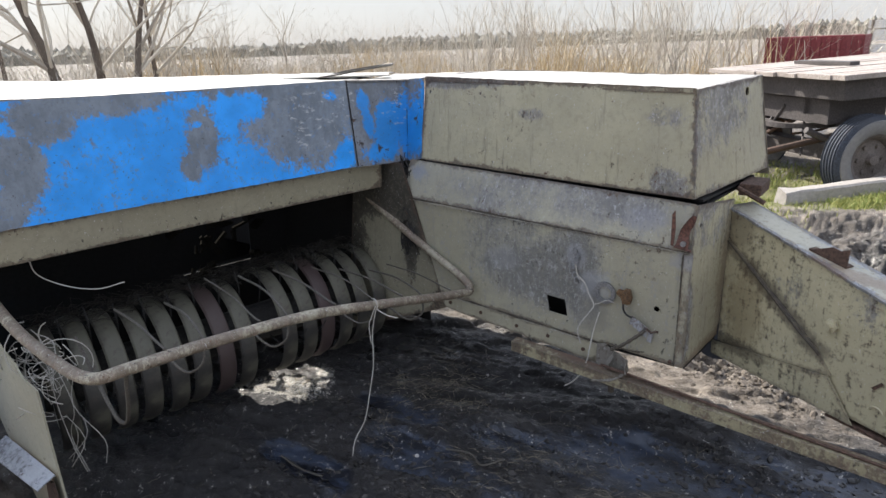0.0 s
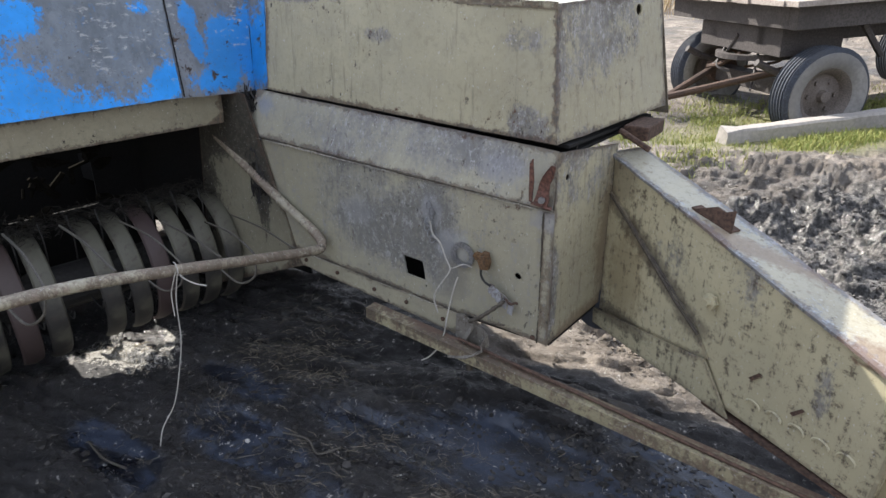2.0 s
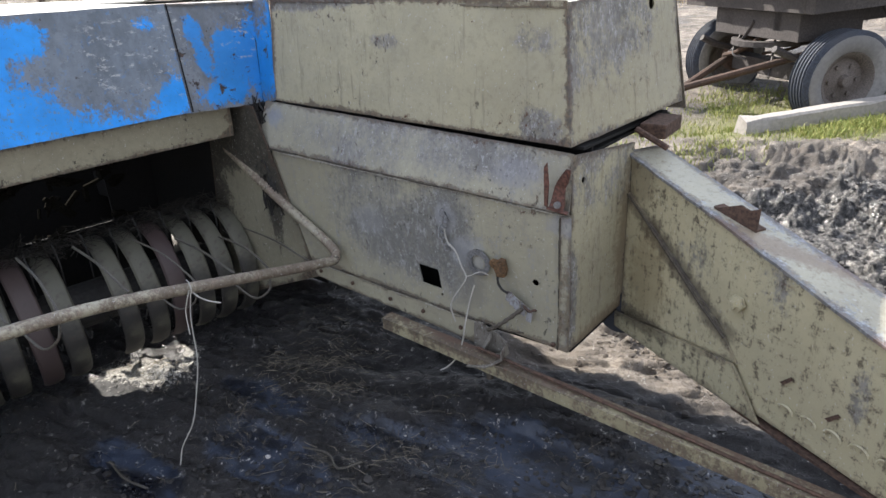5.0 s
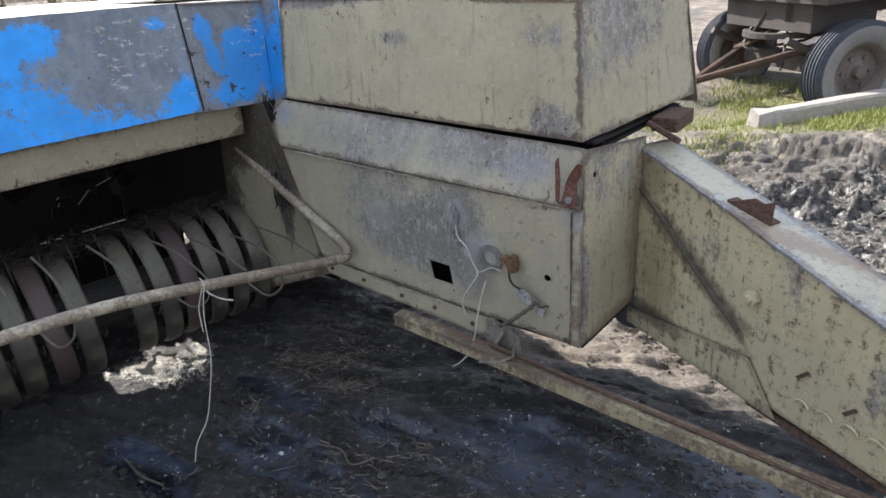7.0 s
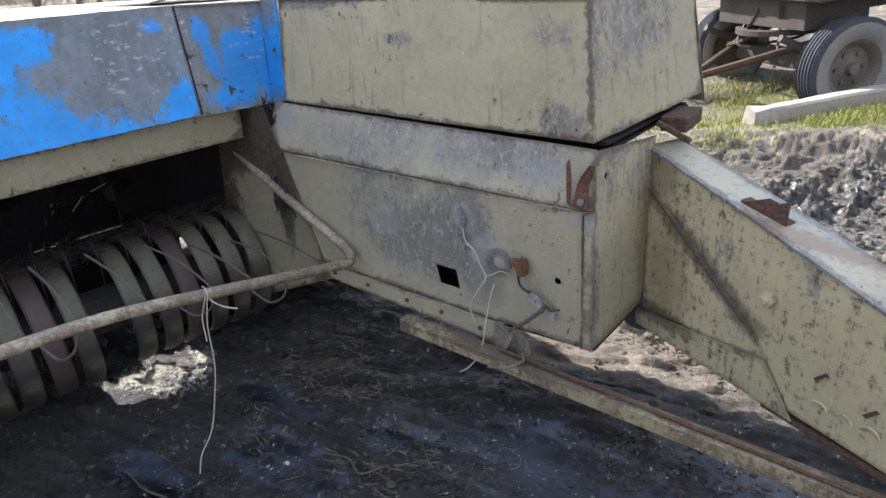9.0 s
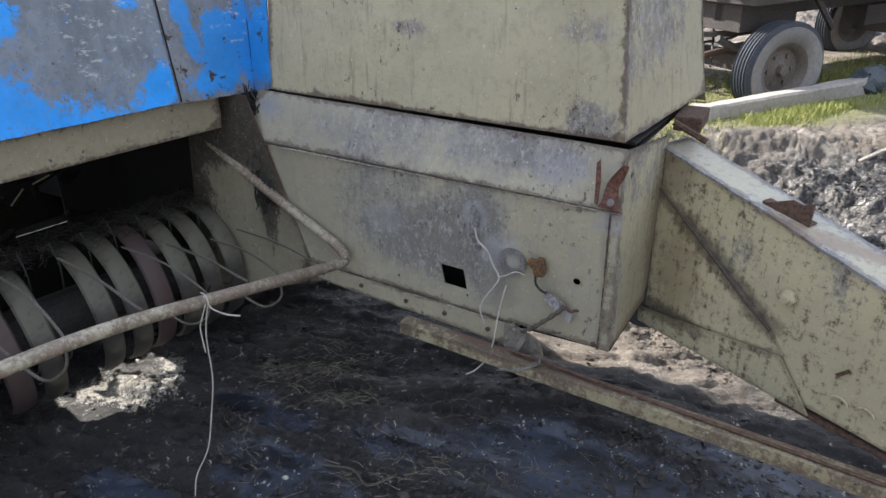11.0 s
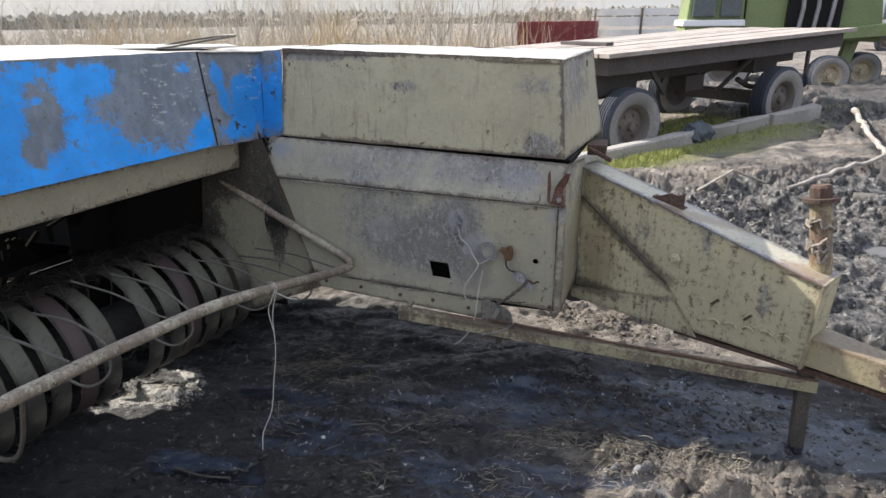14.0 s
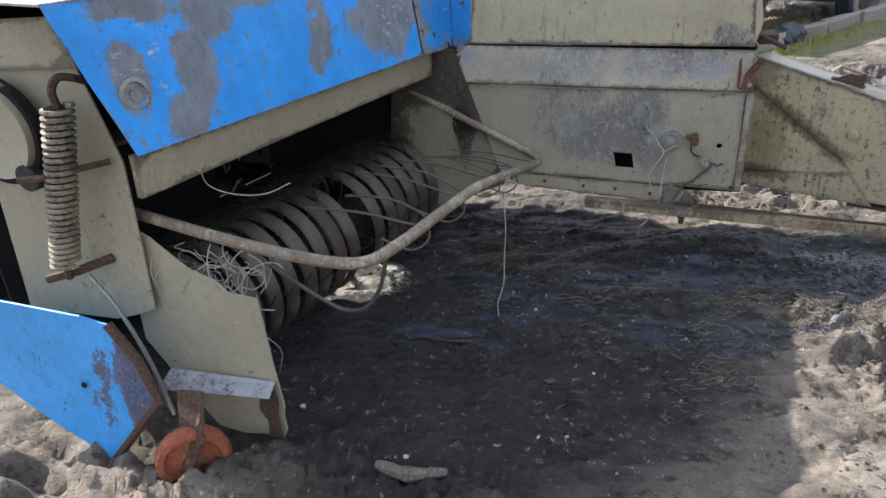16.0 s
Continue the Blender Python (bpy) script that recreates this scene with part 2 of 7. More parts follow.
beige_bar = worn_paint("beige_drawbar_paint", (0.475, 0.43, 0.288), (0.24, 0.235, 0.235), blobs=[((0.27, 0.27, 0.74), (0.32, 0.4, 0.2), 0.13), ((0.12, 0.34, 0.5), (0.15, 0.3, 0.2), 0.1), ((0.6, 0.08, 0.78), (0.14, 0.4, 0.12), 0.16), ((0.83, -0.05, 0.6), (0.05, 0.4, 0.2), 0.2)], spots=[((0.9, -0.1, 0.75), (0.16, 0.2, 0.03), 0.5), ((0.62, 0.05, 0.82), (0.12, 0.2, 0.03), 0.45)], shift=-0.085, grain=0.10, film=0.12, streak=0.3, rust=0.2, stains=[((0.045, 0.385, 0.875), (0.047, 0.3, 0.035), 0.6, (0.06, 0.05, 0.042)), ((0.097, 0.355, 0.840), (0.052, 0.3, 0.040), 0.6, (0.06, 0.05, 0.042)), ((0.148, 0.324, 0.805), (0.062, 0.3, 0.050), 0.6, (0.06, 0.05, 0.042)), ((0.191, 0.299, 0.772), (0.067, 0.3, 0.055), 0.6, (0.06, 0.05, 0.042)), ((0.234, 0.273, 0.740), (0.070, 0.3, 0.058), 0.6, (0.06, 0.05, 0.042)), ((0.277, 0.248, 0.708), (0.067, 0.3, 0.055), 0.6, (0.06, 0.05, 0.042)), ((0.321, 0.222, 0.675), (0.062, 0.3, 0.050), 0.6, (0.06, 0.05, 0.042)), ((0.364, 0.197, 0.642), (0.062, 0.3, 0.050), 0.6, (0.06, 0.05, 0.042)), ((0.407, 0.172, 0.608), (0.067, 0.3, 0.055), 0.6, (0.06, 0.05, 0.042)), ((0.450, 0.146, 0.578), (0.067, 0.3, 0.055), 0.6, (0.06, 0.05, 0.042)), ((0.15, 0.32, 0.60), (0.12, 0.3, 0.25), 0.45, (0.20, 0.15, 0.08)), ((0.12, 0.34, 0.43), (0.3, 0.3, 0.05), 0.6, (0.045, 0.038, 0.032)), ((0.08, 0.37, 0.95), (0.1, 0.3, 0.14), 0.45, (0.12, 0.09, 0.06))])
bare_top = worn_paint("drawbar_top_metal", (0.40, 0.37, 0.28), (0.34, 0.37, 0.41), shift=0.0, rust=0.3, gloss=0.4, bare2=(0.20, 0.22, 0.25), rim=1.5, stains=[((0.45, 0.14, 0.92), (0.7, 0.06, 0.4), 0.5, (0.16, 0.085, 0.05)), ((0.95, -0.14, 0.76), (0.2, 0.14, 0.1), 0.5, (0.17, 0.08, 0.045))])
sheet_top = worn_paint("housing_top_sheet", (0.50, 0.475, 0.43), (0.40, 0.40, 0.40), shift=0.0, rust=0.3, rim=1.3)


def hood_paint(name, blue_tone, bare, grey=(), fresh=(), share=0.0, scabs=0.0, flecks=()):
    """Bright blue enamel gone to dull grey in large clean-edged areas. grey: centre (y, z) and radii of worn areas; fresh: the same for blue left
    inside them; share moves the whole towards grey; scabs is the amount of black scabs; flecks: places scraped to pale metal."""
    m = Mat(name)
    rim = m.t.nodes.new("ShaderNodeAttribute")
    rim.attribute_name = "rim"
    rim = m.math("POWER", rim.outputs["Fac"], 3.0)
    fine, mid, big = m.noise(70, 8, 0.7), m.noise(15, 8, 0.66, stretch=(1.0, 1.0, 0.75), seed=2.0), m.noise(4.2, 5, 0.6, seed=5.0)
    worn = share
    for cy, cz, ry, rz in grey:
        worn = m.math("MAXIMUM", worn, m.math("MULTIPLY", m.blob((-1.75, cy, cz), (2.0, ry, rz)), 2.2))
    for cy, cz, ry, rz in fresh:
        worn = m.math("SUBTRACT", worn, m.math("MULTIPLY", m.blob((-1.75, cy, cz), (2.0, ry, rz)), 1.5))
    rough_edge = m.math("ADD", m.math("MULTIPLY", m.math("SUBTRACT", m.noise(28, 9, 0.78, stretch=(1.0, 1.0, 0.7), seed=3.0), 0.5), 2.6), m.math("MULTIPLY", m.math("SUBTRACT", big, 0.5), 1.3))
    worn = m.math("ADD", worn, m.math("ADD", rough_edge, m.math("MULTIPLY", m.math("SUBTRACT", fine, 0.5), 1.3)))
    mask = m.math("ADD", m.math("MULTIPLY", m.ramp(worn, 0.10, 0.62), 0.82), m.math("MULTIPLY", m.ramp(m.math("ADD", worn, m.math("MULTIPLY", m.math("SUBTRACT", fine, 0.5), 2.4)), 0.0, 0.5), 0.18))
    blue_c = m.mix(m.ramp(big, 0.35, 0.65), tuple(c * 0.82 for c in blue_tone), tuple(min(1, c * 1.06) for c in blue_tone))
    blue_c = m.mix(m.math("MULTIPLY", m.ramp(m.noise(22, 7, 0.75, seed=14.0), 0.50, 0.68), 0.35), blue_c, tuple(c * 0.66 for c in blue_tone))
    blue_c = m.mix(m.math("MULTIPLY", m.ramp(m.noise(48, 6, 0.75, seed=44.0), 0.60, 0.66), 0.5), blue_c, tuple(0.6 * b for b in bare))
    grey_c = m.mix(m.ramp(m.noise(8, 7, 0.7, stretch=(1.0, 1.0, 0.6), seed=24.0), 0.36, 0.64), tuple(c * 0.78 for c in bare), tuple(c * 1.18 for c in bare))
    grey_c = m.mix(m.math("MULTIPLY", m.ramp(m.noise(38, 8, 0.8, seed=34.0), 0.50, 0.62), 0.45), grey_c, tuple(0.62 * c for c in bare))
    grey_c = m.mix(m.math("MULTIPLY", m.ramp(m.noise(30, 7, 0.75, seed=54.0), 0.56, 0.66), 0.38), grey_c, tuple(0.45 * b + 0.40 * g for b, g in zip(blue_tone, bare)))
    col = m.mix(mask, blue_c, grey_c)
    for cy, cz, ry, rz in flecks:
        k = m.math("MULTIPLY", m.ramp(m.noise(27, 8, 0.8, stretch=(1.0, 0.6, 1.5), seed=64.0), 0.56, 0.62), m.ramp(m.blob((-1.75, cy, cz), (2.0, ry, rz)), 0.0, 0.5))
        col = m.mix(m.math("MULTIPLY", k, 0.75), col, (0.50, 0.51, 0.52))
    pit = m.ramp(m.noise(17, 7, 0.72, seed=74.0), 0.675 - scabs, 0.70 - scabs)
    speck = m.ramp(m.noise(64, 5, 0.6, seed=84.0), 0.665, 0.69)
    pit = m.math("MAXIMUM", pit, m.math("MULTIPLY", speck, 0.7))
    col = m.mix(pit, col, m.mix(m.ramp(fine, 0.4, 0.6), (0.030, 0.026, 0.026), (0.085, 0.055, 0.045)))
    edge = m.ramp(m.math("ADD", m.math("MULTIPLY", rim, 0.32), m.math("MULTIPLY", m.noise(16, 8, 0.8, seed=94.0), 0.8)), 0.70, 0.80)
    col = m.mix(m.math("MULTIPLY", edge, 0.7), col, m.mix(m.ramp(mid, 0.4, 0.6), (0.06, 0.042, 0.036), (0.30, 0.30, 0.31)))
    m.color(col).rough(m.math("ADD", 0.42, m.math("MULTIPLY", mask, 0.2)))
    m.bump(m.math("SUBTRACT", m.math("MULTIPLY", fine, 0.3), m.math("ADD", m.math("MULTIPLY", mask, 0.5), pit)), 0.6, 0.0018)
    return m.m


HOOD_GREY = (0.18, 0.21, 0.25)
blue = hood_paint("blue_paint", (0.016, 0.335, 0.95), HOOD_GREY,
                  grey=[(-0.46, 1.47, 0.40, 0.285), (-0.42, 1.60, 0.55, 0.09), (-0.95, 1.40, 0.085, 0.16), (-1.02, 1.30, 0.06, 0.07), (-1.28, 1.60, 0.30, 0.09), (-1.50, 1.54, 0.13, 0.11), (-1.60, 1.38, 0.10, 0.15), (-1.69, 1.24, 0.09, 0.09), (-1.84, 1.40, 0.08, 0.13), (-1.76, 1.58, 0.16, 0.06)],
                  fresh=[(-0.70, 1.52, 0.11, 0.10), (-0.24, 1.22, 0.10, 0.12), (-0.31, 1.53, 0.09, 0.05), (-0.96, 1.46, 0.05, 0.03), (-1.80, 1.53, 0.07, 0.05), (-0.82, 1.50, 0.05, 0.10)],
                  flecks=[(-0.40, 1.43, 0.26, 0.20), (-0.24, 1.42, 0.06, 0.22), (-1.80, 1.42, 0.14, 0.16)])
blue_worn = hood_paint("blue_worn_paint", (0.022, 0.28, 0.78), (0.185, 0.205, 0.235), share=0.95, scabs=0.065,
                       fresh=[(-0.01, 1.33, 0.13, 0.16), (0.00, 1.43, 0.09, 0.10), (-0.13, 1.49, 0.05, 0.08), (-0.08, 1.23, 0.16, 0.07), (-0.12, 1.38, 0.04, 0.08), (0.09, 1.38, 0.045, 0.30)],
                       flecks=[(0.02, 1.45, 0.12, 0.14), (-0.2, 1.45, 0.05, 0.2)])
blue_shield = worn_paint("blue_shield_paint", (0.05, 0.36, 0.86), (0.12, 0.062, 0.042), blobs=[((-2.13, -2.0, 0.32), (0.10, 0.5, 0.4), 0.36), ((-2.26, -2.0, 0.42), (0.10, 0.5, 0.16), 0.17), ((-2.31, -2.0, 0.22), (0.12, 0.5, 0.16), 0.17)], shift=-0.10, rust=0.7, bare2=(0.06, 0.035, 0.03), edge=0.66, film=0.05)
rust_mat = plain("rusty_iron", (0.088, 0.052, 0.037), 0.85, 0.5, 14, dirt=(0.04, 0.028, 0.023))
rust_bright = plain("orange_rust", (0.33, 0.10, 0.05), 0.75, 0.35, 12, dirt=(0.2, 0.06, 0.03))
bar_mat = worn_paint("guard_bar_paint", (0.38, 0.345, 0.26), (0.16, 0.12, 0.095), shift=0.11, rust=0.9, bare2=(0.10, 0.07, 0.05))
# ring colours set darker, to carry the shade under the hood
ring_mat = Mat("strip_ring_paint", 0.6)
_r = ring_mat.vary()
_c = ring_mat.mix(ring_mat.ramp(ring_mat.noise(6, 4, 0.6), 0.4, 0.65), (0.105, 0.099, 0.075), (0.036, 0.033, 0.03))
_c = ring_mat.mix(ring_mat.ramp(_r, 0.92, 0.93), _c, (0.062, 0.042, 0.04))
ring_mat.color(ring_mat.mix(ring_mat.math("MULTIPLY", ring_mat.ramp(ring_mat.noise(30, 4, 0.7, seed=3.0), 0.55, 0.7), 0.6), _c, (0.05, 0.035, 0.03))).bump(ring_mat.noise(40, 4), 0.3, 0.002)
ring_mat = ring_mat.m
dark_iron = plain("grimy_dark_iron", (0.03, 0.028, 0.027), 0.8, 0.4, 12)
# near black, carrying the unlit shade inside the machine; also the belt
black_hole = plain("shade_and_belt_black", (0.008, 0.0075, 0.0075), 0.95, 0.3, 10)
grime = plain("brown_grime", (0.085, 0.072, 0.058), 0.9, 0.5, 25)
steel = plain("scuffed_steel", (0.32, 0.32, 0.33), 0.45, 0.3, 25, 0.7)
rod_mat = plain("weathered_rod", (0.085, 0.075, 0.062), 0.6, 0.5, 30)
twine_mat = plain("faded_twine", (0.44, 0.42, 0.38), 0.9, 0.3, 60)
concrete = plain("weathered_concrete", (0.31, 0.285, 0.26), 0.9, 0.16, 5, dirt=(0.19, 0.17, 0.15))
rubber = plain("dusty_tyre_rubber", (0.035, 0.042, 0.06), 0.75, 0.4, 9, dirt=(0.06, 0.062, 0.07))
rubber_side = plain("dirty_tyre_wall", (0.28, 0.265, 0.25), 0.9, 0.18, 5, dirt=(0.13, 0.13, 0.135))
rim_mat = plain("rusty_rim", (0.15, 0.125, 0.11), 0.7, 0.4, 14)
old_wood = plain("greyed_board", (0.35, 0.305, 0.275), 0.85, 0.3, 9, dirt=(0.22, 0.185, 0.16))
frame_iron = plain("wagon_frame_iron", (0.07, 0.06, 0.058), 0.7, 0.4, 9)
green_paint = plain("harvester_green", (0.19, 0.235, 0.10), 0.6, 0.2, 5, dirt=(0.13, 0.15, 0.08))
white_paint = plain("white_van_paint", (0.78, 0.78, 0.80), 0.5, 0.06, 3, dirt=(0.68, 0.68, 0.70))
red_paint = plain("dull_red_sheet", (0.20, 0.035, 0.04), 0.7, 0.3, 3, dirt=(0.13, 0.035, 0.035))
brick_brown = plain("brown_brick_wall", (0.25, 0.13, 0.09), 0.9, 0.3, 4, dirt=(0.15, 0.09, 0.07))
pale_boards = plain("pale_weathered_boards", (0.74, 0.73, 0.72), 0.9, 0.25, 5, dirt=(0.5, 0.49, 0.48))
bark = plain("grey_bark", (0.13, 0.105, 0.085), 0.9, 0.4, 12)
birch = plain("pale_dead_branch", (0.36, 0.325, 0.285), 0.85, 0.45, 16, dirt=(0.14, 0.11, 0.09))
dry_reed = Mat("dry_reed", 0.9)
dry_reed.color(dry_reed.mix(dry_reed.island(), (0.34, 0.24, 0.12), (0.62, 0.50, 0.32)))
dry_reed = dry_reed.m
twig_mat = Mat("bare_twig", 0.9)
twig_mat.color(twig_mat.mix(twig_mat.island(), (0.30, 0.26, 0.21), (0.68, 0.63, 0.54)))
twig_mat = twig_mat.m
straw_mat = Mat("old_straw", 0.9)
straw_mat.color(straw_mat.mix(straw_mat.math("POWER", straw_mat.island(), 2.2), (0.012, 0.011, 0.010), (0.26, 0.225, 0.17)))
straw_mat = straw_mat.m
grass_mat = Mat("spring_grass", 0.8)
grass_mat.color(grass_mat.mix(grass_mat.island(), (0.15, 0.205, 0.04), (0.38, 0.36, 0.13)))
grass_mat = grass_mat.m
# lifted base colour carries some of the distance haze
forest_mat = plain("far_forest", (0.24, 0.225, 0.185), 0.95, 0.3, 0.6)
glass_dark = plain("dusty_cab_glass", (0.10, 0.12, 0.13), 0.15, 0.2, 3)
water_mat = Mat("muddy_water", 0.06)
# grey base colour lifted to stand in for reflected sky
water_mat.color((0.13, 0.13, 0.135)).bump(water_mat.noise(9, 3), 0.06, 0.01)
water_mat = water_mat.m

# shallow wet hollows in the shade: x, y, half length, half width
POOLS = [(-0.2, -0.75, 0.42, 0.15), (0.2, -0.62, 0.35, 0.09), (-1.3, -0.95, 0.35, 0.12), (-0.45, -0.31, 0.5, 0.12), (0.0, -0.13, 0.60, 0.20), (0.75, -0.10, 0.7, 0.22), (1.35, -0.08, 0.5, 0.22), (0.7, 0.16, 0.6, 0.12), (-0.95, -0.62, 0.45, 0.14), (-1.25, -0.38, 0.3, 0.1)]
mud = Mat("trodden_mud", 0.85)
_a, _b2, _w = mud.noise(3.0, 6, 0.65), mud.noise(26, 7, 0.72, seed=4.0), mud.noise(0.9, 4, 0.6, seed=11.0)
_g = mud.noise(110, 5, 0.7, seed=40.0)
_c = mud.mix(mud.ramp(_a, 0.38, 0.62), (0.15, 0.127, 0.106), (0.32, 0.278, 0.236))
_c = mud.mix(mud.math("MULTIPLY", mud.ramp(_b2, 0.42, 0.62), 0.7), _c, (0.175, 0.148, 0.124))
_c = mud.mix(mud.math("MULTIPLY", mud.ramp(_g, 0.5, 0.66), 0.5), _c, (0.05, 0.04, 0.034))
# random dark blotches painted in for the shaded pits
_pit_shade = mud.math("MULTIPLY", mud.ramp(mud.noise(6.5, 7, 0.72, stretch=(0.7, 1.5, 1.0), seed=81.0), 0.53, 0.58), 0.6)
_c = mud.mix(_pit_shade, _c, mud.mix(mud.ramp(_g, 0.4, 0.6), (0.024, 0.020, 0.018), (0.075, 0.064, 0.054)))
_wet_shade = mud.math("MULTIPLY", mud.ramp(mud.math("ADD", mud.math("MULTIPLY", _w, 0.7), mud.math("MULTIPLY", _a, 0.3)), 0.5, 0.58), 0.7)
# zones beside the baler, where its shade is painted in with the wet
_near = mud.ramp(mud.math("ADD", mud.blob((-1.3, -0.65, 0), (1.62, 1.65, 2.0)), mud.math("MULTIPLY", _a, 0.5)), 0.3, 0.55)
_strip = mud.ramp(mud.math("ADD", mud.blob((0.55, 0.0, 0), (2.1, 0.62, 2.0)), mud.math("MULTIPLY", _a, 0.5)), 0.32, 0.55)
_slop = mud.ramp(mud.math("ADD", mud.blob((2.4, 2.3, 0), (3.4, 1.9, 2.0)), mud.math("MULTIPLY", _a, 0.6)), 0.42, 0.62)
_yard = mud.math("MULTIPLY", mud.ramp(mud.math("ADD", mud.math("MULTIPLY", mud.noise(1.1, 5, 0.65, stretch=(1.3, 0.5, 1), seed=23.0), 0.8), mud.math("MULTIPLY", mud.blob((7.0, 9.0, 0.4), (9.0, 9.5, 4.0)), 0.28)), 0.45, 0.55), 0.85)
_groove = 0.0
for _o in (-0.05, 1.5, 2.9, 4.4):
    _groove = mud.math("MAXIMUM", _groove, mud.blob((3.2 + 0.919 * _o + 0.394 * 6, 4.2 - 0.394 * _o + 0.919 * 6, 0.4), (0.24, 7.5, 2.0), -0.405))
_groove = mud.ramp(mud.math("ADD", _groove, mud.math("MULTIPLY", mud.math("SUBTRACT", _b2, 0.5), 0.8)), 0.2, 0.4)
_yard = mud.math("MAXIMUM", _yard, mud.math("MULTIPLY", _groove, 0.85))
_wet_shade = mud.math("MAXIMUM", _wet_shade, mud.math("MAXIMUM", mud.math("MAXIMUM", _near, _strip), mud.math("MAXIMUM", _slop, _yard)))
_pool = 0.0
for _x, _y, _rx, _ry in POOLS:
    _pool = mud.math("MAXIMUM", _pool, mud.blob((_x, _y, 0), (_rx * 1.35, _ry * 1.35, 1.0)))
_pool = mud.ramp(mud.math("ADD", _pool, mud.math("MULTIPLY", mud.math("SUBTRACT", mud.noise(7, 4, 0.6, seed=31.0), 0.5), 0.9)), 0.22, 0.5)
# near black with a blue cast: wet mud plus painted shade and sky sheen
_c = mud.mix(mud.math("MULTIPLY", _wet_shade, 0.9), _c, mud.mix(mud.ramp(_b2, 0.42, 0.6), (0.0020, 0.0026, 0.0058), (0.0092, 0.0100, 0.0148)))
# blue in the hollows' colour stands for the reflected sky
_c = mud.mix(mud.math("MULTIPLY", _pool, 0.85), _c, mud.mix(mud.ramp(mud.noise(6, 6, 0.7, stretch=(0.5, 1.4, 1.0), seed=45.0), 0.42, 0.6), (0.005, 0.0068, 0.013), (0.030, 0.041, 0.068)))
_trod = mud.math("MULTIPLY", mud.ramp(mud.noise(1.9, 5, 0.62, stretch=(0.7, 1.5, 1.0), seed=61.0), 0.46, 0.58), mud.math("SUBTRACT", 1.0, _pool))
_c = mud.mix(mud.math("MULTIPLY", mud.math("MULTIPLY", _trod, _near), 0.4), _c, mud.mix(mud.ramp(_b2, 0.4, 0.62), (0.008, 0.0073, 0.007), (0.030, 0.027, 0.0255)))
# pale tones in the churned mud stand for wet highlights
_c = mud.mix(mud.math("MULTIPLY", _slop, 0.8), _c, mud.mix(mud.ramp(_b2, 0.42, 0.62), (0.022, 0.0215, 0.0215), (0.21, 0.195, 0.18)))
# pale sunlit spot painted under the pickup, with a dark notch
_sun_spot = mud.math("MAXIMUM", mud.blob((-1.93, -0.58, 0), (0.34, 0.17, 0.5), 0.45), mud.math("MULTIPLY", mud.blob((-1.84, -0.38, 0), (0.20, 0.10, 0.5), -0.6), 0.9))
_sun_spot = mud.math("SUBTRACT", _sun_spot, mud.math("MULTIPLY", mud.blob((-1.97, -0.43, 0), (0.15, 0.085, 0.5), 0.2), 1.6))
_sun_spot = mud.ramp(mud.math("ADD", _sun_spot, mud.math("ADD", mud.math("MULTIPLY", mud.math("SUBTRACT", _b2, 0.5), 2.8), mud.math("MULTIPLY", mud.math("SUBTRACT", _g, 0.5), 1.6))), 0.36, 0.52)
_c = mud.mix(_sun_spot, _c, mud.mix(mud.ramp(_g, 0.40, 0.6), (0.17, 0.155, 0.13), (0.42, 0.40, 0.365)))
_c = mud.mix(mud.math("MULTIPLY", mud.ramp(mud.noise(75, 3, 0.5, seed=21.0), 0.69, 0.72), 0.25), _c, (0.22, 0.20, 0.17))
_turf = mud.ramp(mud.math("ADD", mud.blob((0.9, 5.6, 0.2), (1.5, 3.4, 2.0), -0.77), mud.math("MULTIPLY", mud.noise(1.8, 4, 0.6, seed=14.0), 0.5)), 0.45, 0.7)
_c = mud.mix(_turf, _c, mud.mix(mud.ramp(_b2, 0.4, 0.6), (0.115, 0.125, 0.045), (0.21, 0.19, 0.09)))
mud.b.inputs["Specular IOR Level"].default_value = 0.5
_dry = mud.math("SUBTRACT", 1.0, mud.math("MULTIPLY", _pool, 0.85))
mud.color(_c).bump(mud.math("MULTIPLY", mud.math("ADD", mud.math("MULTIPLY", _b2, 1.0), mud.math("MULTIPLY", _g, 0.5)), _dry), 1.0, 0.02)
_gloss = mud.math("MULTIPLY", _wet_shade, mud.ramp(mud.noise(2.2, 4, 0.6, seed=31.0), 0.35, 0.6))
mud.rough(mud.math("SUBTRACT", 0.92, mud.math("MAXIMUM", mud.math("MAXIMUM", mud.math("MULTIPLY", mud.math("MULTIPLY", _wet_shade, 0.35), mud.math("ADD", mud.math("SUBTRACT", 0.9, mud.math("MULTIPLY", _trod, 0.7)), _gloss)), mud.math("MULTIPLY", _slop, mud.math("ADD", 0.46, mud.math("MULTIPLY", mud.ramp(mud.noise(5, 5, 0.65, seed=35.0), 0.42, 0.6), 0.26)))), mud.math("MULTIPLY", _pool, mud.math("MULTIPLY", mud.ramp(mud.noise(9, 5, 0.65, seed=33.0), 0.3, 0.6), 0.62)))))
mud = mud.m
clod_mat = Mat("mud_crumb", 0.8)
# crumbs darken in the same zones, wet and painted shade alike
_k = clod_mat.ramp(clod_mat.math("ADD", clod_mat.math("MAXIMUM", clod_mat.math("MAXIMUM", clod_mat.blob((-1.15, -0.6, 0), (1.75, 1.6, 2.0)), clod_mat.blob((0.55, 0.0, 0), (2.1, 0.62, 2.0))), clod_mat.blob((2.4, 2.3, 0), (3.4, 1.9, 2.0))), clod_mat.math("MULTIPLY", clod_mat.noise(3, 5, 0.65), 0.6)), 0.42, 0.68)
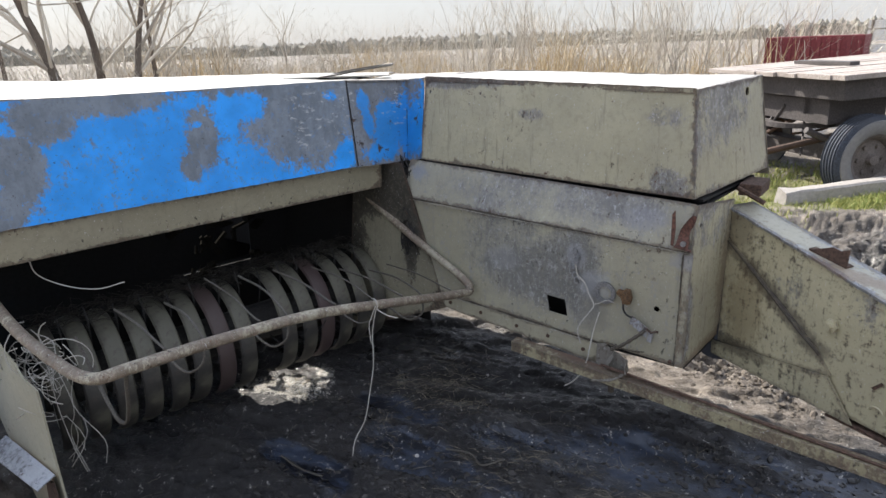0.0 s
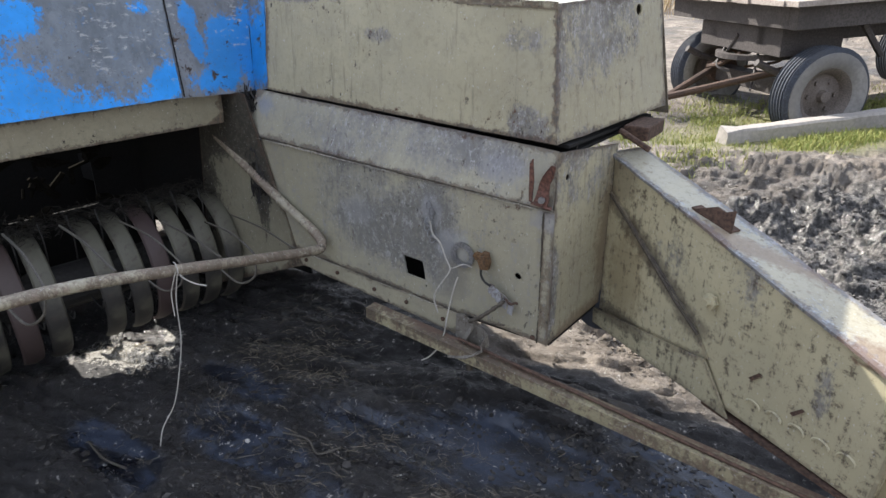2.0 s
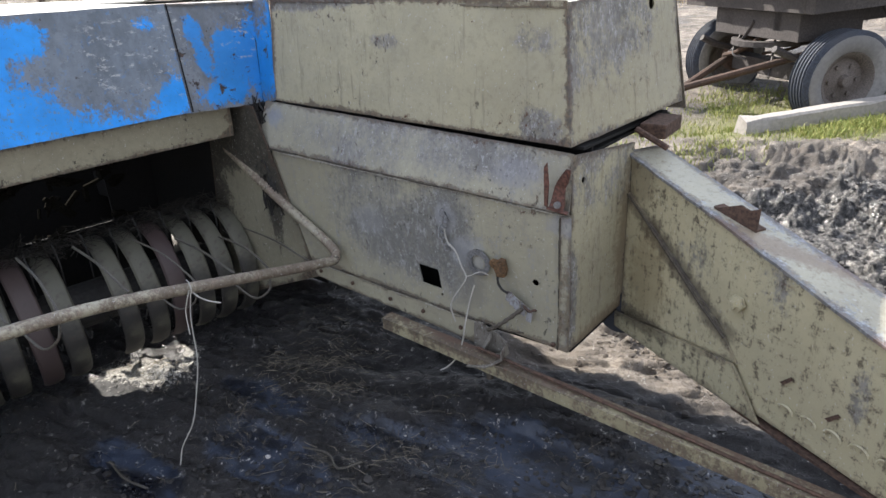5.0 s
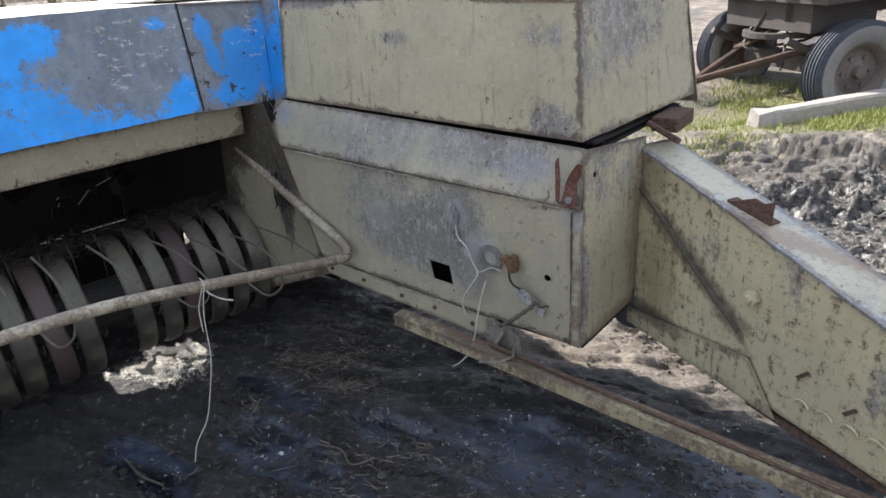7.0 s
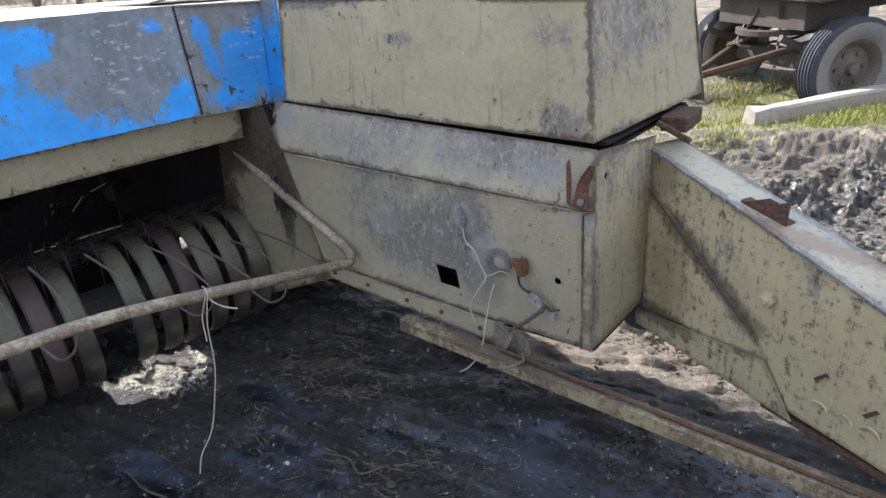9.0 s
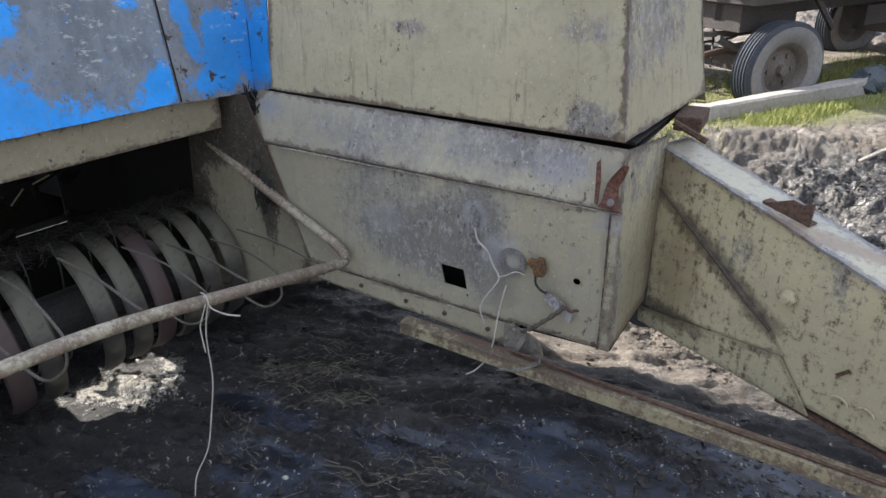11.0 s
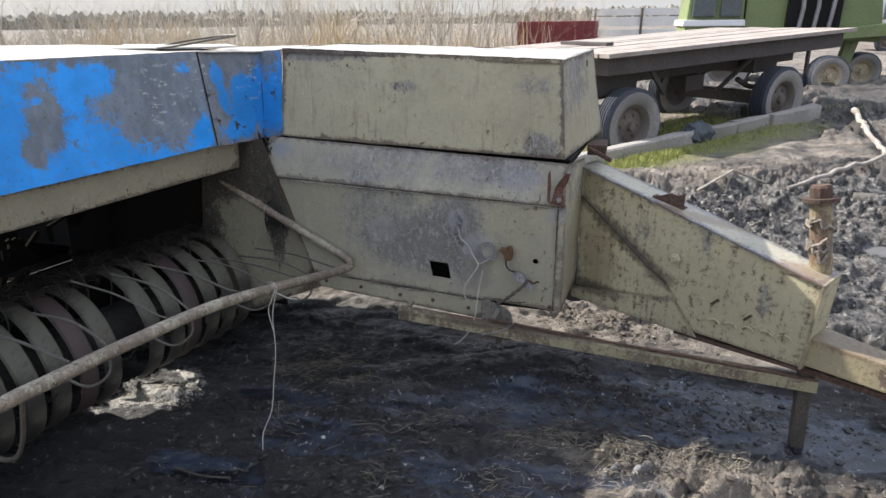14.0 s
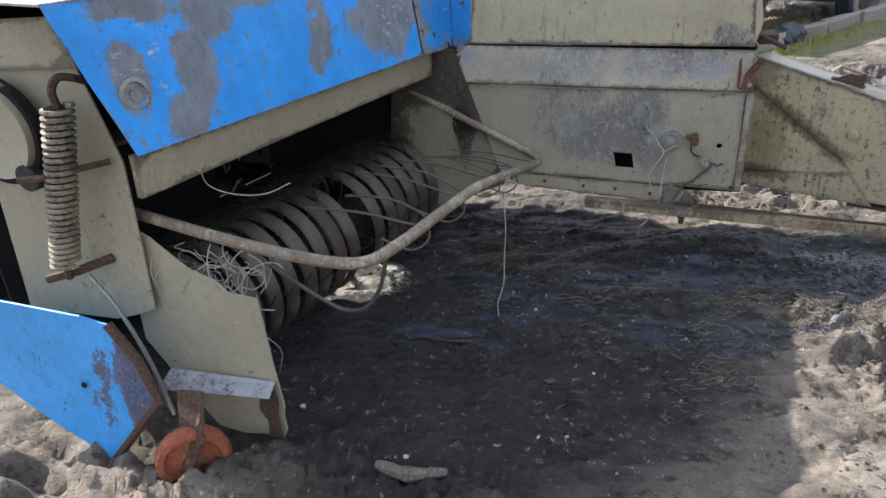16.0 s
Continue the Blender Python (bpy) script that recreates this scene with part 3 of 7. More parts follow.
clod_mat.color(clod_mat.mix(_k, clod_mat.mix(clod_mat.island(), (0.06, 0.05, 0.042), (0.13, 0.108, 0.088)), clod_mat.mix(clod_mat.island(), (0.012, 0.011, 0.011), (0.045, 0.04, 0.037)))).rough(clod_mat.math("SUBTRACT", 0.9, clod_mat.math("MULTIPLY", _k, 0.4))).bump(clod_mat.noise(60, 4), 0.8, 0.008)
clod_mat = clod_mat.m


# ---- mesh helpers ----
class Sheet(list):
    """Corners of a metal sheet, each with its nearness to the sheet's rim (1 on it, 0 beyond 6 cm)."""

    rim = ()


def fill(name, verts, faces, material, smooth=False):
    me = bpy.data.meshes.new(name)
    me.from_pydata([tuple(v) for v in verts], [], faces)
    me.materials.append(material)
    if isinstance(verts, Sheet):
        me.attributes.new("rim", "FLOAT", "POINT").data.foreach_set("value", verts.rim)
    if smooth:
        me.polygons.foreach_set("use_smooth", [True] * len(me.polygons))
    me.update()
    if smooth:
        me.set_sharp_from_angle(angle=radians(38))
    return me


def thing(name, at, label, category, group="", kind=""):
    """An empty at the base of a thing, to parent its parts."""
    ob = new(name)
    ob.location = at
    ob.empty_display_size = 0.1
    return tagged(ob, label, category, group, kind)


BASE = {}


def part(name, shape, material, parent, label="", smooth=False):
    """Links a bmesh, or (verts, faces), in the coordinates of the world, as one mesh under a thing or a part."""
    if isinstance(shape, bmesh.types.BMesh):
        me = bpy.data.meshes.new(name)
        bmesh.ops.recalc_face_normals(shape, faces=shape.faces)
        shape.to_mesh(me)
        shape.free()
        me.materials.append(material)
        if smooth:
            me.polygons.foreach_set("use_smooth", [True] * len(me.polygons))
            me.set_sharp_from_angle(angle=radians(38))
    else:
        me = fill(name, *shape, material, smooth)
    ob = new(name, me)
    ob.parent = parent
    root = parent
    while root.parent:
        root = root.parent
    ob.matrix_parent_inverse = Matrix.Translation(root.location).inverted() if parent is root else Matrix()
    return tagged(ob, label) if label else ob


def lone(name, shape, material, label, category, group="", kind="", smooth=False):
    """A top-level thing of one mesh, in the coordinates of the world."""
    if isinstance(shape, bmesh.types.BMesh):
        me = bpy.data.meshes.new(name)
        bmesh.ops.recalc_face_normals(shape, faces=shape.faces)
        shape.to_mesh(me)
        shape.free()
        me.materials.append(material)
        if smooth:
            me.polygons.foreach_set("use_smooth", [True] * len(me.polygons))
            me.set_sharp_from_angle(angle=radians(38))
    else:
        me = fill(name, *shape, material, smooth)
    return tagged(new(name, me), label, category, group, kind)


V = Vector


def hexa(bm, low, high, bevel=0.0):
    """A block between two rings of corners."""
    n = len(low)
    a = [bm.verts.new(p) for p in low]
    b = [bm.verts.new(p) for p in high]
    faces = [bm.faces.new(a[::-1]), bm.faces.new(b)]
    for i in range(n):
        faces.append(bm.faces.new((a[i], a[(i + 1) % n], b[(i + 1) % n], b[i])))
    if bevel:
        edges = list({e for fc in faces for e in fc.edges})
        bmesh.ops.bevel(bm, geom=edges, offset=bevel, segments=2, affect="EDGES", profile=0.6)
    return bm


def block(bm, lo, hi, m=None, bevel=0.0):
    c = [(lo[0], lo[1]), (hi[0], lo[1]), (hi[0], hi[1]), (lo[0], hi[1])]
    m = m or Matrix()
    return hexa(bm, [m @ V((x, y, lo[2])) for x, y in c], [m @ V((x, y, hi[2])) for x, y in c], bevel)


def prism(bm, ring, push, bevel=0.0):
    """A flat outline pushed to a plate."""
    push = V(push)
    return hexa(bm, [V(p) for p in ring], [V(p) + push for p in ring], bevel)


def smooth_line(points, steps=6):
    """A curve through points (Catmull-Rom)."""
    p = [V(q) for q in points]
    p = [2 * p[0] - p[1]] + p + [2 * p[-1] - p[-2]]
    out = []
    for i in range(1, len(p) - 2):
        for k in range(steps):
            t = k / steps
            a, b, c, d = p[i - 1], p[i], p[i + 1], p[i + 2]
            out.append(0.5 * ((2 * b) + (c - a) * t + (2 * a - 5 * b + 4 * c - d) * t * t + (3 * b - a - 3 * c + d) * t ** 3))
    return out + [p[-2]]


def tube(points, radius, sides=8, cap=True, verts=None, faces=None):
    """A round rod along points; radius may be one per point."""
    verts = [] if verts is None else verts
    faces = [] if faces is None else faces
    p = [V(q) for q in points]
    n = len(p)
    r = list(radius) if hasattr(radius, "__len__") else [radius] * n
    base = len(verts)
    side = None
    for i in range(n):
        d = (p[min(i + 1, n - 1)] - p[max(i - 1, 0)]).normalized()
        if side is None:
            side = d.orthogonal().normalized()
        side = (side - d * side.dot(d)).normalized()
        up = d.cross(side)
        for k in range(sides):
            a = 2 * math.pi * k / sides
            verts.append(p[i] + (side * math.cos(a) + up * math.sin(a)) * r[i])
    for i in range(n - 1):
        for k in range(sides):
            a, b = base + i * sides + k, base + i * sides + (k + 1) % sides
            faces.append((a, b, b + sides, a + sides))
    if cap:
        faces.append(tuple(base + k for k in range(sides))[::-1])
        faces.append(tuple(base + (n - 1) * sides + k for k in range(sides)))
    return verts, faces


def lathe(profile, m, sides=24, closed=True):
    """A profile of (radius, height) turned about the z axis of m."""
    verts, faces = [], []
    n = len(profile)
    for k in range(sides):
        a = 2 * math.pi * k / sides
        verts += [m @ V((r * math.cos(a), r * math.sin(a), h)) for r, h in profile]
    for k in range(sides):
        for i in range(n if closed else n - 1):
            a, b = k * n + i, k * n + (i + 1) % n
            c, d = ((k + 1) % sides) * n + (i + 1) % n, ((k + 1) % sides) * n + i
            faces.append((a, d, c, b))
    return verts, faces


def panel(corners, nu, nv, thick, dent=0.002, seed=0, holes=(), ragged=0.0, us=None, vs=None):
    """A dented metal sheet between four corners (low left, low right, top right, top left), with thickness and cut holes (u0, u1, v0, v1)."""
    p = [V(c) for c in corners]
    nu, nv = max(nu, 3), max(nv, 3)
    cut_u = sorted(set([i / nu for i in range(nu + 1)] + [h[0] for h in holes] + [h[1] for h in holes]))
    cut_v = sorted(set([i / nv for i in range(nv + 1)] + [h[2] for h in holes] + [h[3] for h in holes]))
    normal = (p[1] - p[0]).cross(p[3] - p[0]).normalized()
    idx, verts, faces, rim = {}, Sheet(), [], []
    wide, tall = ((p[1] - p[0]).length + (p[2] - p[3]).length) / 2, ((p[3] - p[0]).length + (p[2] - p[1]).length) / 2
    for i, u in enumerate(cut_u):
        for j, v in enumerate(cut_v):
            q = (p[0] * (1 - u) + p[1] * u) * (1 - v) + (p[3] * (1 - u) + p[2] * u) * v
            w = noise.noise(q * 2.2 + V((seed * 3.1, 0, 0))) * dent + noise.noise(q * 7 + V((seed, 5, 0))) * dent * 0.35
            q = q + normal * w
            edge = u in (0.0, 1.0) or v in (0.0, 1.0)
            if ragged and edge:
                q = q + V((noise.noise(q * 23), noise.noise(q * 21 + V((7, 0, 0))), noise.noise(q * 25 + V((0, 9, 0))))) * ragged
            idx[i, j] = len(verts)
            verts += [q, q - normal * thick]
            rim += [max(0.0, 1 - min(u * wide, (1 - u) * wide, v * tall, (1 - v) * tall) / 0.06)] * 2
    verts.rim = rim
    solid = set()
    for i in range(len(cut_u) - 1):
        for j in range(len(cut_v) - 1):
            cu, cv = (cut_u[i] + cut_u[i + 1]) / 2, (cut_v[j] + cut_v[j + 1]) / 2
            if not any(h[0] < cu < h[1] and h[2] < cv < h[3] for h in holes):
                solid.add((i, j))
    for i, j in solid:
        a, b, c, d = idx[i, j], idx[i + 1, j], idx[i + 1, j + 1], idx[i, j + 1]
        faces += [(a, b, c, d), (d + 1, c + 1, b + 1, a + 1)]
        for near, e, g in (((i, j - 1), a, b), ((i + 1, j), b, c), ((i, j + 1), c, d), ((i - 1, j), d, a)):
            if near not in solid:
                faces.append((e, e + 1, g + 1, g))
    return verts, faces


TABLES = {}


def value_noise(x, y, scale, seed):
    """Smooth random heights, 0 to 1, on arrays."""
    if seed not in TABLES:
        TABLES[seed] = np.random.RandomState(seed).rand(256, 256)
    table = TABLES[seed]
    u, v = x * scale + 1000.3, y * scale + 1000.7
    i, j = np.floor(u).astype(int), np.floor(v).astype(int)
    fu, fv = u - i, v - j
    fu, fv = fu * fu * (3 - 2 * fu), fv * fv * (3 - 2 * fv)
    a, b = table[i % 256, j % 256], table[(i + 1) % 256, j % 256]
    c, d = table[i % 256, (j + 1) % 256], table[(i + 1) % 256, (j + 1) % 256]
    return (a * (1 - fu) + b * fu) * (1 - fv) + (c * (1 - fu) + d * fu) * fv


def fbm(x, y, scale, octaves, seed, gain=0.5):
    out, amp, total = 0, 1.0, 0.0
    for k in range(octaves):
        out = out + amp * value_noise(x, y, scale * 2.03 ** k, seed + k)
        total += amp
        amp *= gain
    return out / total


def step(a, b, v):
    t = np.clip((v - a) / (b - a), 0, 1)
    return t * t * (3 - 2 * t)


def hill(x, y, cx, cy, rx, ry):
    return np.exp(-(((x - cx) / rx) ** 2 + ((y - cy) / ry) ** 2))


def lay(x, y):
    """The lie of the land, without its roughness."""
    along, behind = (x + 0.276) * 0.701 + (y - 3.95) * 0.713, (y - 3.95) * 0.701 - (x + 0.276) * 0.713
    return 0.2 * step(2.0, 3.6, y) + 0.056 * np.clip(along, 0, 4.5) * step(3.0, 4.2, y) - 0.12 * step(0.1, 0.6, behind) * step(-1.5, -0.5, x) * (1 - step(4.5, 6, along)) - 0.2 * step(4.6, 9.0, along)


def chunks(x, y, scale, seed, lo=0.44, hi=0.54):
    """Broken slabs with steep edges, 0 to 1."""
    wx, wy = fbm(x, y, scale * 0.9, 3, seed + 5) - 0.5, fbm(x, y, scale * 0.9, 3, seed + 9) - 0.5
    return step(lo, hi, fbm(x + wx * 0.9 / scale, y + wy * 0.9 / scale, scale, 5, seed, 0.55))


def ground_height(x, y):
    x, y = np.asarray(x, float), np.asarray(y, float)
    z = lay(x, y)
    far = step(9, 30, np.hypot(x, y))
    z = z + (fbm(x, y, 0.35, 3, 3) - 0.5) * 0.12 * step(1.5, 5, np.hypot(x + 0.5, y + 0.8)) * (1 - far * 0.5)
    z = z + (fbm(x, y, 2.2, 4, 11) - 0.5) * 0.05
    # churned wet mud behind the drawbar
    churn = step(0.55, 1.0, y + 0.25 * np.clip(x, -2, 0)) * (1 - step(3.2, 4.3, y - 0.25 * x)) * step(-1.2, 0.1, x)
    u, v = 0.96 * x + 0.28 * y, 0.96 * y - 0.28 * x
    z = z + churn * ((chunks(u * 0.55, v * 1.5, 2.6, 23) - 0.5) * 0.10 + (chunks(u * 0.7, v * 1.4, 6.5, 24, 0.46, 0.53) - 0.5) * 0.055)
    z = z + churn * ((fbm(u * 0.8, v * 1.4, 9, 3, 31) - 0.5) * 0.035 + (np.abs(fbm(u * 0.8, v * 1.3, 16, 3, 83, 0.6) - 0.5) - 0.12) * 0.05 + (chunks(u * 0.8, v * 1.3, 15, 85, 0.47, 0.53) - 0.5) * 0.022)
    # trodden slabs and prints in front, in the sun
    lumps = step(-0.05, 0.3, x + 0.6 * (y + 0.5)) * (1 - step(-0.45, -0.30, y)) + 0.9 * (1 - step(-1.95, -1.6, y))
    lumps = np.clip(lumps, 0, 1) * step(-3.0, -2.5, y) * step(-3.2, -2.7, x) * (1 - step(3.2, 3.8, x))
    z = z + lumps * ((chunks(u * 0.75, v * 1.4, 2.6, 45, 0.46, 0.51) - 0.5) * 0.075 + (chunks(u * 0.8, v * 1.4, 6.0, 46, 0.455, 0.485) - 0.4) * 0.05 + (chunks(u * 0.9, v * 1.4, 12.0, 48, 0.475, 0.505) - 0.4) * 0.03)
    z = z + lumps * ((np.abs(fbm(u * 0.8, v * 1.2, 15, 4, 71, 0.7) - 0.5) - 0.12) * 0.05 + (chunks(x, y, 19, 47, 0.46, 0.53) - 0.5) * 0.014)
    z = z + 0.07 * hill(x, y, 0.35, -0.46, 0.4, 0.13) + 0.05 * hill(x, y, -0.2, 0.1, 0.5, 0.12) + 0.04 * hill(x, y, 0.05, 0.26, 0.35, 0.1)
    # soft wet mud in the machine's shade
    near = 1 - step(1.6, 2.6, np.hypot(x + 0.7, y + 0.7))
    strip = step(-0.2, 0.3, x) * (1 - step(1.7, 2.2, x)) * (1 - step(0.25, 0.45, np.abs(y - 0.1)))
    z = z + np.maximum(near, strip) * ((fbm(u * 0.8, v * 1.8, 2.2, 3, 57) - 0.5) * 0.075 + (chunks(u * 0.6, v * 2.2, 4.5, 58, 0.42, 0.56) - 0.5) * 0.028 + (chunks(u * 0.8, v * 1.5, 12, 59, 0.46, 0.56) - 0.5) * 0.012 + (np.abs(fbm(u * 0.7, v * 1.6, 14, 3, 63, 0.6) - 0.5) - 0.12) * 0.035)
    for px, py, rx, ry in POOLS:
        k = step(0.25, 0.75, hill(x, y, px, py, rx, ry) + (fbm(x, y, 7, 3, 77) - 0.5) * 0.5)
        z = z * (1 - 0.75 * k) + k * 0.75 * (-0.02)
    # the open yard, rutted along the track
    wide = step(3.0, 4.5, x + 0.4 * y - 1.0) * step(0.5, 1.5, y)
    s, w = (x - 3.2) * 0.394 + (y - 4.2) * 0.919, (x - 3.2) * 0.919 - (y - 4.2) * 0.394
    z = z + wide * (1 - far) * ((chunks(w * 1.5, s * 0.55, 1.7, 91, 0.4, 0.56) - 0.5) * 0.13 + (chunks(w, s * 0.7, 4.5, 93, 0.42, 0.56) - 0.5) * 0.06 + (fbm(x, y, 5, 3, 97) - 0.5) * 0.07)
    # wheel ruts with lug marks
    bank = y - 2.14 - 0.11 * (x - 2)
    fore = step(1.3, 1.8, x) * np.exp(-((bank + 0.65) / 0.5) ** 4)
    z = z * (1 - 0.45 * fore) - 0.07 * fore
    rut = np.exp(-(bank / 0.18) ** 4) * step(1.5, 1.9, x)
    lug = np.tanh(3 * np.sin((x + 0.4 * np.abs(bank)) * 2 * math.pi / 0.25))
    z = z * (1 - 0.9 * rut) + 0.9 * rut * (0.03 + 0.30 * bank + 0.035 * lug)
    soak = bank - 0.36 + (fbm(x, y, 4, 3, 101) - 0.5) * 0.16
    soak = np.exp(-(soak / 0.17) ** 4) * step(1.7, 2.2, x) * (1 - step(4.2, 5.0, x))
    z = z * (1 - soak) + soak * (-0.01 + (fbm(x, y, 6, 3, 103) - 0.5) * 0.08)
    track = sum(np.exp(-((w - c + 0.06 * np.sin(s * 0.5 + c)) / 0.19) ** 4) for c in (-0.05, 1.5, 2.9, 4.4)) * step(0.0, 0.5, s) * (1 - step(12, 16, s))
    track = np.clip(track, 0, 1)
    z = z * (1 - 0.9 * track) + 0.9 * track * (lay(x, y) - 0.03 + 0.05 * np.tanh(3 * np.sin(s * 2 * math.pi / 0.36)))
    return z


def gz(x, y):
    return float(ground_height(np.array([x]), np.array([y]))[0])


# ---- ground ----
def grid_line(pieces, reach):
    """Lines across the ground: even steps within the pieces, ever wider ones beyond."""
    core = np.concatenate([np.arange(a, b, w) for a, b, w in pieces])
    left, right = [], []
    v, w = core[0], pieces[0][2]
    while v > -reach:
        w *= 1.22
        v -= w
        left.append(v)
    v, w = core[-1], pieces[-1][2]
    while v < reach:
        w *= 1.22
        v += w
        right.append(v)
    return np.array(left[::-1] + list(core) + right)


gx, gy = grid_line([(-3.3, -2.2, 0.03), (-2.2, 3.9, 0.013), (3.9, 9.5, 0.05)], 900), grid_line([(-3.2, -1.9, 0.03), (-1.9, 3.4, 0.013), (3.4, 5.2, 0.03), (5.2, 15, 0.07)], 900)
GX, GY = np.meshgrid(gx, gy, indexing="ij")
GZ = ground_height(GX, GY)
GZ = GZ * (1 - step(60, 150, np.hypot(GX, GY)) * 0.6)
nx, ny = len(gx), len(gy)
me = bpy.data.meshes.new("ground")
me.vertices.add(nx * ny)
me.vertices.foreach_set("co", np.stack([GX, GY, GZ], -1).reshape(-1).astype(np.float32))
ia = (np.arange(nx - 1)[:, None] * ny + np.arange(ny - 1)[None, :]).reshape(-1)
quads = np.stack([ia, ia + ny, ia + ny + 1, ia + 1], -1).reshape(-1)
me.loops.add(len(quads))
me.loops.foreach_set("vertex_index", quads.astype(np.int32))
me.polygons.add(len(ia))
me.polygons.foreach_set("loop_start", (np.arange(len(ia)) * 4).astype(np.int32))
me.polygons.foreach_set("use_smooth", np.ones(len(ia), dtype=bool))
me.update(calc_edges=True)
me.validate()
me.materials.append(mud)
tagged(new("ground", me), "dark trodden farmyard mud, wet and rutted, with straw and painted-in shade", "ground", kind="structure")


# ---- the baler ----
def slope(x):
    """The machine stands a little nose down."""
    return -0.034 * x


def sloped(x, y, z):
    return V((x, y, z + slope(x)))


baler = thing("hay_baler", (-0.7, 0.3, 0.0), "old beige and blue hay baler, worn paint, standing on mud", "baler")

# lower side: main panel with the square hole, bolted strip below, middle panel, housing above
main_c = [(-1.3, 0.0, 0.505), (0.0, 0.0, 0.425), (0.0, 0.0, 0.932), (-1.505, 0.02, 0.992)]
side = part("side_panel", panel(main_c, 30, 12, 0.006, 0.006, 1, holes=[(0.531, 0.601, 0.155, 0.315), (0.898, 0.922, 0.430, 0.492), (0.372, 0.38, 0.1, 0.118), (0.595, 0.602, 0.1, 0.118)]), beige_side, baler, "beige side panel, scuffed grey, with a square hole", True)
part("bottom_strip", panel([(-1.23, -0.004, 0.425), (-0.36, -0.004, 0.345), (-0.36, -0.004, 0.445), (-1.27, -0.004, 0.5)], 20, 3, 0.008, 0.004, 2, ragged=0.004), beige, baler, smooth=True)
part("middle_panel", panel([(-1.515, 0.008, 0.997), (-0.006, -0.010, 0.936), (-0.010, 0.026, 1.122), (-1.49, 0.078, 1.181)], 28, 4, 0.007, 0.005, 3, ragged=0.002), beige_mid, baler, smooth=True)
# added dark backing behind the panel gaps and the square hole
part("dark_backing", panel([(-1.5, 0.14, 0.42), (0.0, 0.14, 0.42), (0.0, 0.14, 1.12), (-1.5, 0.14, 1.16)], 4, 3, 0.01, 0.0, 4), black_hole, baler)
def seam(name, a, b, r, parent, material, seed):
    """An uneven rusty line along a joint."""
    rng = random.Random(seed)
    n, size, pts, radii = 150, 1.0, [], []
    for k in range(n + 1):
        size = min(1.7, max(0.25, size + rng.gauss(0, 0.22)))
        pts.append(V(a).lerp(V(b), k / n) + V((0, rng.gauss(0, 0.0006), rng.gauss(0, 0.0009))))
        radii.append(r * size)
    return part(name, tube(pts, radii, 5), material, parent)


seam("weld_seam", (-1.51, 0.005, 0.994), (-0.01, -0.006, 0.934), 0.003, side, grime, 1)
seam("lower_seam", (-1.27, -0.006, 0.502), (-0.36, -0.006, 0.447), 0.0034, side, grime, 2)
lip = plain("worn_pale_edge", (0.40, 0.38, 0.33), 0.6, 0.6, 30, dirt=(0.18, 0.13, 0.09))
seam("panel_lip", (-1.505, 0.001, 0.986), (-0.004, -0.005, 0.927), 0.0015, side, lip, 11)
seam("strip_lip", (-1.27, -0.008, 0.496), (-0.37, -0.008, 0.441), 0.0013, side, lip, 12)
for x, z in ((-1.19, 0.463), (-1.0, 0.45), (-0.79, 0.43), (-0.62, 0.42), (-0.44, 0.40), (-0.05, 0.45)):
    b = part("bolt", lathe([(0.0, 0.0), (0.009, 0.0), (0.009, 0.006), (0.005, 0.009), (0.0, 0.009)], pose(x, -0.012, z, 90, 0, 0), 8), rust_mat, side, "rusty bolt head")

seam("corner_seam", (-0.036, -0.009, 0.43), (-0.034, -0.009, 0.92), 0.0024, side, grime, 3)

# front plate turned towards the drawbar
part("front_plate", panel([(-0.004, 0.0, 0.425), (0.035, 0.40, 0.44), (0.045, 0.405, 1.072), (-0.012, 0.027, 1.115)], 10, 14, 0.007, 0.004, 5, holes=[(0.12, 0.21, 0.85, 0.9)]), beige_front, baler, smooth=True)
def on_plate(u, v):
    p = [V(c) for c in ((-0.004, 0.0, 0.425), (0.035, 0.40, 0.44), (0.045, 0.405, 1.072), (-0.012, 0.027, 1.115))]
    return (p[0] * (1 - u) + p[1] * u) * (1 - v) + (p[3] * (1 - u) + p[2] * u) * v


def hole_plate(c, u, v, hu, hv, r, thick=0.006):
    """A small plate with a round hole, that fills a rectangular cut of half sizes hu and hv."""
    n = V(u).cross(V(v)).normalized()
    verts, faces = [], []
    for k in range(24):
        a = 2 * math.pi * (k + 0.5) / 24
        ca, sa = math.cos(a), math.sin(a)
        q = min(hu / max(abs(ca), 1e-6), hv / max(abs(sa), 1e-6))
        for d in (0.0, -thick):
            verts += [V(c) + V(u) * ca * q + V(v) * sa * q + n * d, V(c) + (V(u) * ca + V(v) * sa) * r + n * d]
    for k in range(24):
        a, b = 4 * k, 4 * ((k + 1) % 24)
        faces += [(a, b, b + 1, a + 1), (a + 2, a + 3, b + 3, b + 2), (a + 1, b + 1, b + 3, a + 3)]
    return verts, faces


pu, pw = (on_plate(0.21, 0.875) - on_plate(0.12, 0.875)), (on_plate(0.165, 0.9) - on_plate(0.165, 0.85))
part("hole_rim", hole_plate(on_plate(0.165, 0.875) + V((0.001, 0, 0)), pu.normalized(), pw.normalized(), pu.length / 2 + 0.0005, pw.length / 2 + 0.0005, 0.0115), beige_front, baler)
part("corner_flange", panel([(-0.035, -0.007, 0.43), (0.001, -0.007, 0.428), (0.002, -0.007, 0.925), (-0.035, -0.007, 0.925)], 2, 16, 0.005, 0.003, 6, ragged=0.003), beige_side, baler)
latch_rust = plain("red_rust", (0.125, 0.056, 0.040), 0.75, 0.6, 16, dirt=(0.05, 0.034, 0.03))
